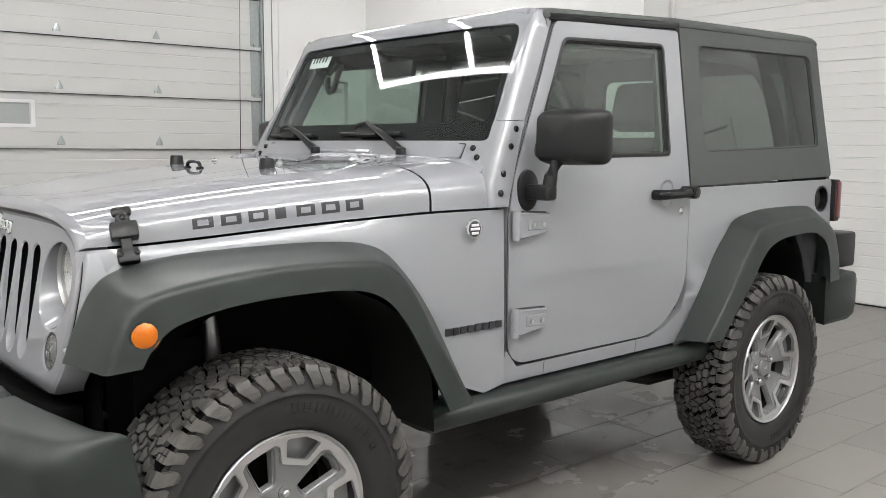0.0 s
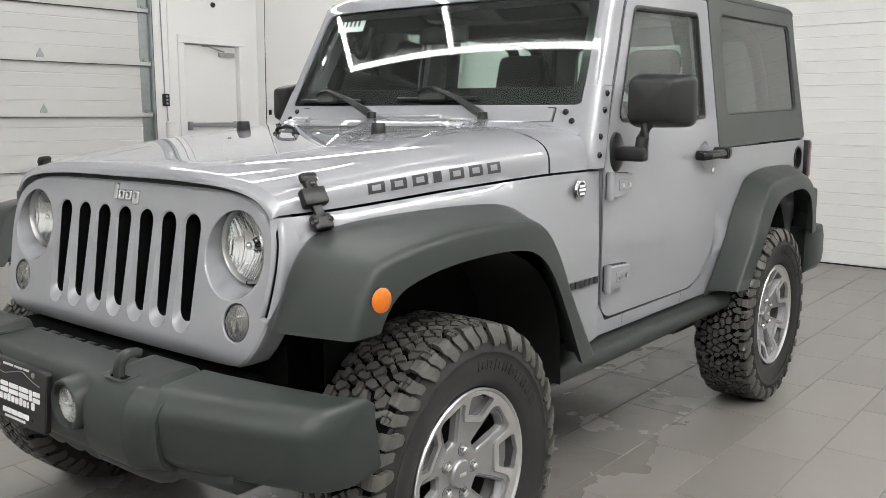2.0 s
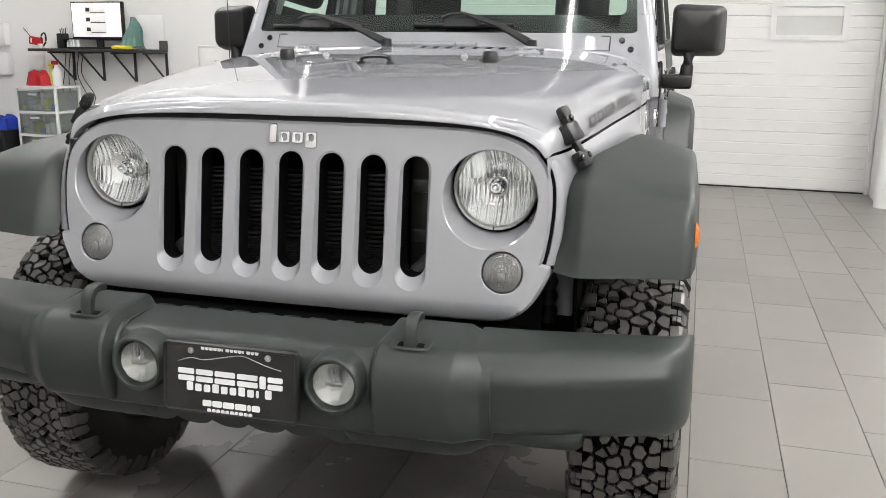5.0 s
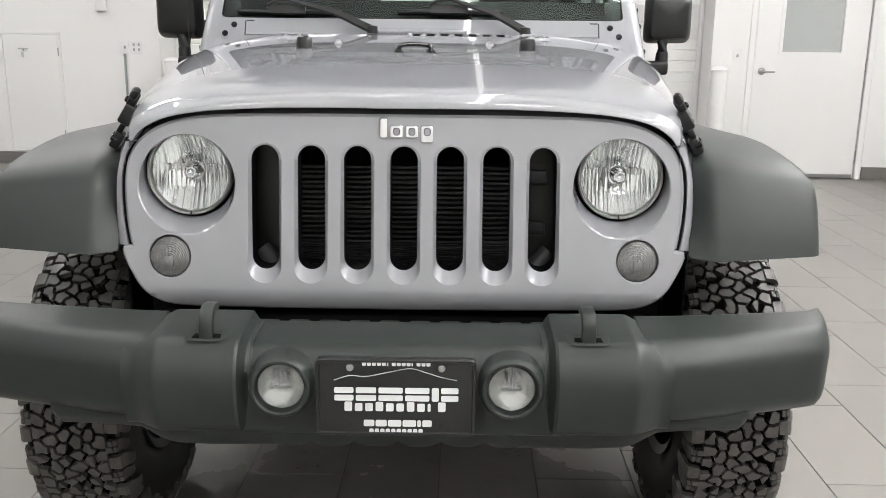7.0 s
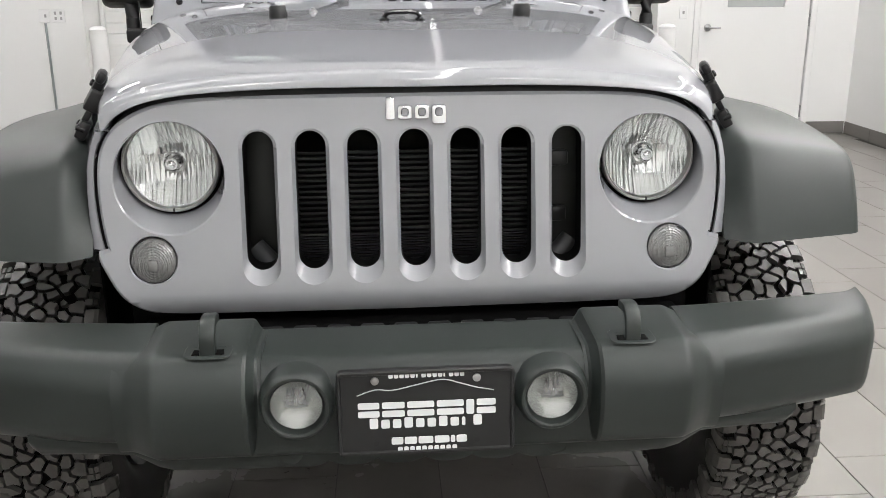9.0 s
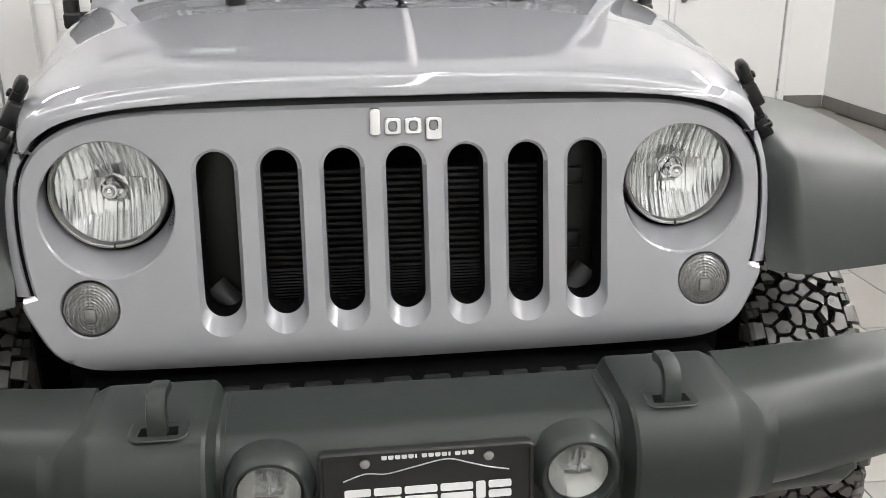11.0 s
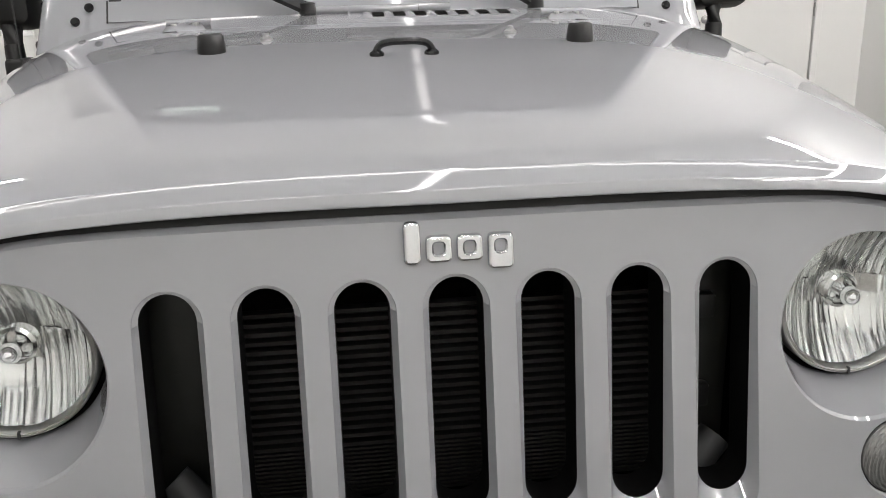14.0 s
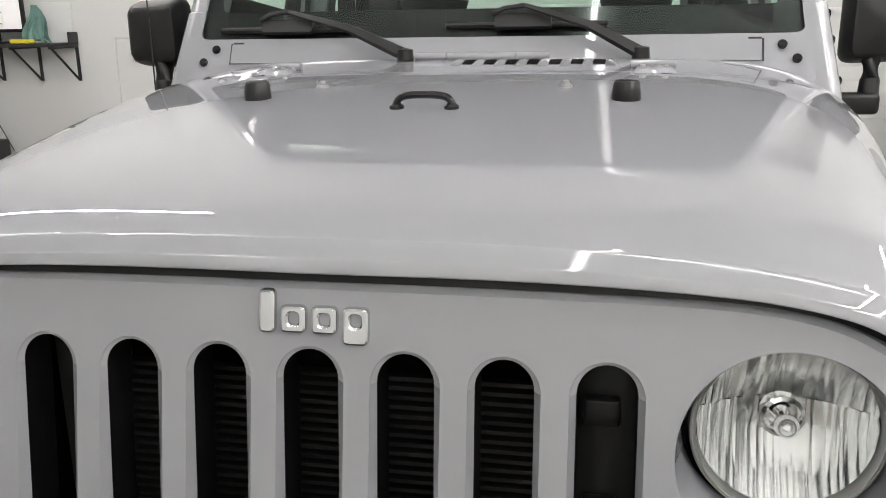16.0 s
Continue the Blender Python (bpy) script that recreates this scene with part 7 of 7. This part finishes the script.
def tow_hook(s):
    x = s * 0.384
    zz = lambda y: 0.7425 + (y + 0.30) * 0.10
    # shallow bevelled recess round a dark slot
    o = rounded([(x - 0.029, -0.284), (x + 0.029, -0.284), (x + 0.029, -0.254), (x - 0.029, -0.254)], 0.004, 3)
    sl = bmesh.new()
    add_grid(sl, [[(a, b, zz(b) + d) for a, b in lp] for lp, d in ((grow(o, 0.014), -0.0012), (grow(o, 0.012), 0.0003), (grow(o, 0.001), -0.0002), (o, -0.006))], close_v=True)
    t = part("tow_hook", sl, PLASTIC, BUMPER, "tow hook in a dark slot")
    part("slot", box(x - 0.0285, x + 0.0285, -0.2835, -0.2545, 0.72, zz(-0.27) + 0.0002, 0.002, 1), DARK, t)
    path = smooth_path([(x, -0.276, 0.70), (x, -0.277, 0.748), (x, -0.274, 0.774), (x, -0.262, 0.790), (x, -0.244, 0.795), (x, -0.222, 0.792)], 22)
    rows = []
    for i, p in enumerate(path):
        d = (Vector(path[min(i + 1, 21)]) - Vector(path[max(i - 1, 0)])).normalized()
        nrm = Vector((0, -d.z, d.y))
        rows.append([tuple(Vector(p) + Vector((1, 0, 0)) * a + nrm * b) for a, b in rounded([(-0.0145, -0.009), (0.0145, -0.009), (0.0145, 0.009), (-0.0145, 0.009)], 0.006, 2)])
    part("hook", grid(rows, close_v=True, caps=True), PLASTIC, t, "dark painted steel hook", smooth=45)


for s in (-1, 1):
    fog(s)
    tow_hook(s)


# dealer plate
def number_plate():
    yy = lambda z: -0.331 - (0.725 - z) * 0.09
    pl = lambda a, b: (a, yy(b), b)
    t = part("front_plate", slab(rounded([(-0.1575, 0.566), (0.1575, 0.566), (0.1575, 0.722), (-0.1575, 0.722)], 0.012, 4), [], pl, lambda a, b: (a, yy(b) + 0.012, b)), PLATE_BLACK, CAR, "black plate with white printed bars")
    rim = bmesh.new()
    o = rounded([(-0.1575, 0.566), (0.1575, 0.566), (0.1575, 0.722), (-0.1575, 0.722)], 0.012, 4)
    add_grid(rim, [[(a, yy(b) + d, b) for a, b in lp] for lp, d in ((o, 0.0), (grow(o, -0.002), -0.004), (grow(o, -0.006), -0.004), (grow(o, -0.008), 0.0))], close_v=True)
    part("plate_rim", rim, PLATE_BLACK, t)

    def bar(x0, x1, z0, z1, mat=PRINT_WHITE, d=0.0012):
        part("print_bar", slab(rounded([(x0, z0), (x1, z0), (x1, z1), (x0, z1)], min(0.003, (z1 - z0) * 0.3), 2), [], lambda a, b: (a, yy(b) - d, b), lambda a, b: (a, yy(b) + 0.001, b)), mat, t)

    for k in range(14):
        bar(-0.066 + k * 0.0097, -0.066 + k * 0.0097 + (0.003 if k in (5, 10) else 0.0078), 0.708, 0.716)
    w = [0.038, 0.040, 0.048, 0.048, 0.014, 0.034]
    x = -0.121
    for i in w:
        if i < 0.02:
            bar(x, x + i, 0.637, 0.664)
        else:
            bar(x, x + i, 0.637, 0.6485)
            bar(x, x + i, 0.6525, 0.664)
        x += i + 0.0045
    for k in range(10):
        bar(-0.101 + k * 0.0205, -0.101 + k * 0.0205 + (0.015 if k not in (8, ) else 0.006), 0.616, 0.632 if k % 3 else 0.635)
    x = -0.063
    for i in w:
        bar(x, x + i * 0.55, 0.585, 0.598)
        x += i * 0.55 + 0.0025
    for k in range(10):
        bar(-0.052 + k * 0.0108, -0.052 + k * 0.0108 + 0.0085, 0.571, 0.580)
    ridge = [(-0.122, 0.678), (-0.09, 0.688), (-0.06, 0.686), (-0.02, 0.694), (0.028, 0.703), (0.06, 0.695), (0.09, 0.686), (0.12, 0.680)]
    part("ridge_line", tube([(a, yy(b) - 0.0005, b) for a, b in smooth_path(ridge, 30)], 0.0011, 5), STEEL, t)
    for sx in (-0.09, 0.09):
        part("screw", lathe([(0.0075, 0.0), (0.007, -0.003), (0.004, -0.0045), (0, -0.0045)], 14, "y", Matrix.Translation((sx, yy(0.704), 0.704))), STEEL, t, "round screw head")
        part("screw_hole", lathe([(0.005, -0.0008), (0, -0.0008)], 12, "y", Matrix.Translation((sx, yy(0.588), 0.588))), SEAL, t)


number_plate()


# ---- wipers and antenna
def wiper(px, bx0, bx1, z):
    pv = Vector(ws(px, 1.325, 0.045))
    t = part("wiper", lathe([(0, -0.012), (0.02, -0.012), (0.018, 0.012), (0.0, 0.016)], 16, "z", Matrix.Translation(pv)), BLACK, CAR, "black windshield wiper")
    mid = (bx0 + bx1) / 2
    e = Vector(ws(mid, z + 0.028, 0.045))
    j = pv.lerp(e, 0.45) + Vector((0, -0.012, 0.014))
    rows = []
    d = (e - pv).normalized()
    sd = d.cross(Vector((0, -0.9, 0.45))).normalized()
    for q, w, h in ((pv, 0.016, 0.01), (pv.lerp(j, 0.5), 0.014, 0.012), (j, 0.011, 0.008), (j.lerp(e, 0.8), 0.007, 0.005), (e, 0.006, 0.004)):
        up = Vector((0, -0.894, 0.447)) * h
        rows.append([q - sd * w, q - sd * w * 0.7 + up, q + sd * w * 0.7 + up, q + sd * w])
    part("arm", grid(rows), BLACK, t, smooth=30)
    part("hook", tube([tuple(e), ws(mid - 0.05, z + 0.024, 0.04), ws(mid - 0.075, z + 0.014, 0.035)], 0.006, 8), BLACK, t)
    part("blade", tube([ws(bx0 + (bx1 - bx0) * k / 10, z, 0.014) for k in range(11)], 0.007, 8), BLACK, t)
    part("blade_frame", slab(rounded([(mid - 0.07, z - 0.012), (mid + 0.06, z - 0.012), (mid + 0.06, z + 0.016), (mid - 0.07, z + 0.016)], 0.006, 3), [], lambda a, b: ws(a, b, 0.032), lambda a, b: ws(a, b, 0.016)), BLACK, t)


wiper(-0.17, -0.655, -0.285, 1.397)
wiper(0.36, -0.085, 0.285, 1.402)
part("antenna", tube([(-0.808, 1.212, 1.15), (-0.812, 1.214, 1.19), (-0.814, 1.216, 1.22), (-0.818, 1.222, 1.6), (-0.822, 1.232, 2.05)], [0.011, 0.010, 0.0022, 0.0016, 0.0010], 8), BLACK, CAR, "thin black mast antenna")

# ---- cabin
part("dashboard", slab(rounded([(1.34, 1.15), (1.345, 1.37), (1.45, 1.418), (1.60, 1.40), (1.68, 1.30), (1.66, 0.9), (1.45, 0.8)], 0.03, 4), [], lambda a, b: (-0.70, a, b), lambda a, b: (0.70, a, b)), DASH, CAR, "dark grey dashboard")
part("cabin_floor", box(-0.74, 0.74, 1.3, 3.5, 0.56, 0.60), DASH, CAR)
t = part("steering_wheel", lathe([(0.183 + 0.014 * math.cos(a), 0.014 * math.sin(a)) for a in [2 * math.pi * k / 10 for k in range(11)]], 40, "z", pose(0.37, 1.76, 1.20, 65)), BLACK, CAR, "black steering wheel")
part("wheel_hub", lathe([(0, 0.02), (0.06, 0.015), (0.07, -0.01), (0, -0.02)], 24, "z", pose(0.37, 1.76, 1.20, 65)), BLACK, t)
for a in (0.2, math.pi - 0.2, -math.pi / 2):
    mm = pose(0.37, 1.76, 1.20, 65)
    part("spoke", tube([tuple(mm @ Vector((0.05 * math.cos(a), 0.05 * math.sin(a), 0))), tuple(mm @ Vector((0.18 * math.cos(a), 0.18 * math.sin(a), 0)))], 0.012, 8), BLACK, t)


def seat(x, y, w, top):
    t = part("seat", box(x - w / 2, x + w / 2, y - 0.22, y + 0.25, 0.72, 0.92, 0.06, 3), SEAT, CAR, "black cloth seat")
    m = pose(x, y + 0.27, 0.9, -14)
    part("backrest", box(-w / 2, w / 2, -0.07, 0.07, 0, 0.52, 0.06, 3, m=m), SEAT, t)
    part("headrest", box(-0.13, 0.13, -0.05, 0.05, 0.55, 0.55 + top, 0.045, 3, m=m), SEAT, t)


seat(0.37, 2.12, 0.50, 0.22)
seat(-0.37, 2.12, 0.50, 0.22)
part("rear_seat", box(-0.52, 0.52, 2.85, 3.0, 0.9, 1.32, 0.06, 3), SEAT, CAR, "black rear bench seat")
for s in (-1, 1):
    part("roll_bar", tube(smooth_path([(s * 0.64, 1.52, 1.72), (s * 0.63, 1.9, 1.76), (s * 0.63, 2.5, 1.76), (s * 0.63, 3.1, 1.72), (s * 0.64, 3.35, 1.3), (s * 0.64, 3.4, 0.9)], 30), 0.032, 12), SEAT, CAR, "padded black roll bar")
    part("roll_bar", tube([(s * 0.66, 2.33, 0.7), (s * 0.65, 2.33, 1.5), (s * 0.62, 2.33, 1.76)], 0.032, 12), SEAT, CAR, "padded black roll bar")
part("roll_bar", tube([(-0.62, 2.33, 1.76), (0.62, 2.33, 1.76)], 0.032, 12), SEAT, CAR, "padded black roll bar")
part("rear_view_mirror", box(-0.12, 0.12, -0.015, 0.015, -0.035, 0.035, 0.012, m=pose(-0.05, 1.50, 1.665, -10)), BLACK, CAR, "black rear-view mirror")
for s in (-1, 1):
    part("sun_visor", box(-0.17, 0.17, -0.07, 0.07, -0.012, 0.012, 0.01, m=pose(s * 0.36, 1.53, 1.745, -25)), SEAT, CAR, "dark sun visor")
sk = part("stock_sticker", slab([(-0.60, 1.70), (-0.44, 1.70), (-0.44, 1.765), (-0.60, 1.765)], [], lambda a, b: ws(a, b, -0.004), lambda a, b: ws(a, b, -0.006)), PRINT_WHITE, frame_ob, "pale sticker with dark written marks")
for k in range(5):
    part("mark_bar", slab([(-0.582 + k * 0.026, 1.722), (-0.572 + k * 0.026, 1.722), (-0.572 + k * 0.026, 1.744), (-0.582 + k * 0.026, 1.744)], [], lambda a, b: ws(a, b, -0.0025), lambda a, b: ws(a, b, -0.004)), DASH, sk)
part("grab_handle", tube(smooth_path([(-0.50, 1.53, 1.73), (-0.535, 1.515, 1.69), (-0.545, 1.505, 1.64), (-0.525, 1.50, 1.60), (-0.495, 1.50, 1.605), (-0.475, 1.51, 1.66), (-0.46, 1.525, 1.72)], 24), 0.013, 10), BLACK, CAR, "black grab handle inside the windshield")
part("window_paper", box(0.28, 0.585, 1.40, 1.52, 1.421, 1.424), PRINT_WHITE, CAR, "white paper lying on the dashboard")

part("green_tag", box(0.54, 0.60, 1.385, 1.399, 1.419, 1.431, 0.002, 1), GREEN_TAG, CAR, "bright green tag on the dashboard")

# ---- chassis seen under the body
part("frame_rail", box(0.36, 0.46, -0.1, 3.5, 0.50, 0.60, 0.01), DARK, CAR, "black chassis rail")
part("frame_rail", box(-0.46, -0.36, -0.1, 3.5, 0.50, 0.60, 0.01), DARK, CAR, "black chassis rail")
for y in (FRONT_Y, REAR_Y):
    part("axle", tube([(-0.7, y, HUB_Z), (0.7, y, HUB_Z)], 0.045, 14), DARK, CAR, "black axle tube")
part("diff_cover", lathe([(0, -0.13), (0.09, -0.11), (0.13, -0.03), (0.13, 0.08), (0, 0.12)], 20, "y", Matrix.Translation((0.22, FRONT_Y, HUB_Z - 0.02))), DARK, CAR)
for s in (-1, 1):
    part("shock_absorber", tube([(s * 0.56, 0.40, 0.45), (s * 0.54, 0.36, 1.0)], 0.028, 12), STEEL, CAR, "steel shock absorber")
    part("coil_spring", tube([(s * 0.50 + 0.055 * math.cos(a), 0.30 + 0.055 * math.sin(a), 0.50 + 0.0075 * a) for a in np.linspace(0, 44, 150)], 0.008, 6), DARK, CAR, "black coil spring")
    part("control_arm", tube([(s * 0.42, 2.82, 0.42), (s * 0.45, 2.1, 0.50)], 0.024, 10), DARK, CAR)
for s in (-1, 1):
    part("inner_splash_panel", box(min(s * 0.48, s * 0.668), max(s * 0.48, s * 0.668), 0.290, 0.302, 0.46, 0.90, 0.004), DARK, CAR, "black inner splash panel")
    # added black sheet, placed only to hide the bracket from front views
    part("side_splash_panel", box(min(s * 0.670, s * 0.676), max(s * 0.670, s * 0.676), 0.105, 0.288, 0.60, 0.87, 0.002), DARK, CAR, "added black sheet that hides the bracket from the front")
    part("body_bracket", box(min(s * 0.597, s * 0.648), max(s * 0.597, s * 0.648), 0.262, 0.284, 0.665, 0.82, 0.006), PAINT, CAR, "silver body bracket")
    part("rubber_mount", lathe([(0.012, -0.07)] + [(0.017 + 0.0075 * abs(math.sin(math.pi * k / 6)), -0.06 + 0.02 * k / 3) for k in range(19)] + [(0.012, 0.07)], 20, "z", Matrix.Translation((s * 0.590, 0.232, 0.725))), BLACK, CAR, "ribbed black rubber mount")
part("lower_arm", tube([(0.60, 2.20, 0.425), (0.60, 2.36, 0.385), (0.60, 2.66, 0.368)], [0.026, 0.030, 0.018], 10), BLACK, CAR, "black lower suspension arm")
part("exhaust", tube([(0.55, 2.3, 0.47), (0.60, 2.6, 0.46), (0.62, 3.4, 0.47)], 0.028, 12), DARK, CAR, "dark exhaust pipe")
part("body_shell", box(-0.70, 0.70, 1.24, 3.45, 0.52, 0.56), DARK, CAR)
for s in (-1, 1):
    part("firewall", box(min(s * 0.3, s * 0.74), max(s * 0.3, s * 0.74), 1.0, 1.05, 0.5, 1.14), DARK, CAR)

# ---------------------------------------------------------------- floor tiles, last
TW, TL, GAP = 0.2985, 0.597, 0.0028
floor_ob = bpy.data.objects["floor"]
tile_bm = box(0, TW - GAP, 0, TL - GAP, -0.01, 0.0, 0.0012, 1)
tile_me = bpy.data.meshes.new("tile")
bmesh.ops.recalc_face_normals(tile_bm, faces=tile_bm.faces)
tile_bm.to_mesh(tile_me)
tile_bm.free()
tile_me.materials.append(TILE)
T_U0, T_V0, T_STEP = 0.9705, 0.936, 0.199
LAY = ROOM.inverted() @ pose(0, 0, 0, 0, 0, -0.8)
nu0, nu1 = int((U_L - T_U0) / TW) - 3, int((U_R - T_U0) / TW) + 3
cand = []
for i in range(nu0, nu1 + 1):
    off = T_V0 + (i % 3) * T_STEP
    for j in range(int((V_B - off) / TL) - 3, int((V_OD - off) / TL) + 3):
        u, v = T_U0 + i * TW, off + j * TL
        c = LAY @ Vector((u + TW / 2, v + TL / 2, 0))
        if c.x < U_L - 0.1 or c.x > U_R + 0.1 or c.y < V_B - 0.2 or c.y > V_OD + 0.25:
            continue
        cand.append((u, v))
near = [(u, v) for u, v in cand if 0.0 < u < 3.6 and -0.9 < v < 6.4][:300]
keep_set = set(near)
for u, v in near:
    ob = new("tile", tile_me)
    ob.parent = floor_ob
    ob.matrix_basis = LAY @ pose(u, v, 0)
verts, faces = [], []
for u, v in cand:
    if (u, v) in keep_set:
        continue
    a, b = u + TW - GAP, v + TL - GAP
    k = len(verts)
    verts += [(u, v, 0), (a, v, 0), (a, b, 0), (u, b, 0), (u, v, -0.01), (a, v, -0.01), (a, b, -0.01), (u, b, -0.01)]
    faces += [(k, k + 1, k + 2, k + 3), (k, k + 4, k + 5, k + 1), (k + 1, k + 5, k + 6, k + 2), (k + 2, k + 6, k + 7, k + 3), (k + 3, k + 7, k + 4, k)]
me = bpy.data.meshes.new("floor_tiles")
me.from_pydata(verts, [], faces)
me.materials.append(TILE)
ob = new("floor_tiles", me)
ob.parent = floor_ob
ob["kind"] = "stuff"
ob.matrix_basis = LAY
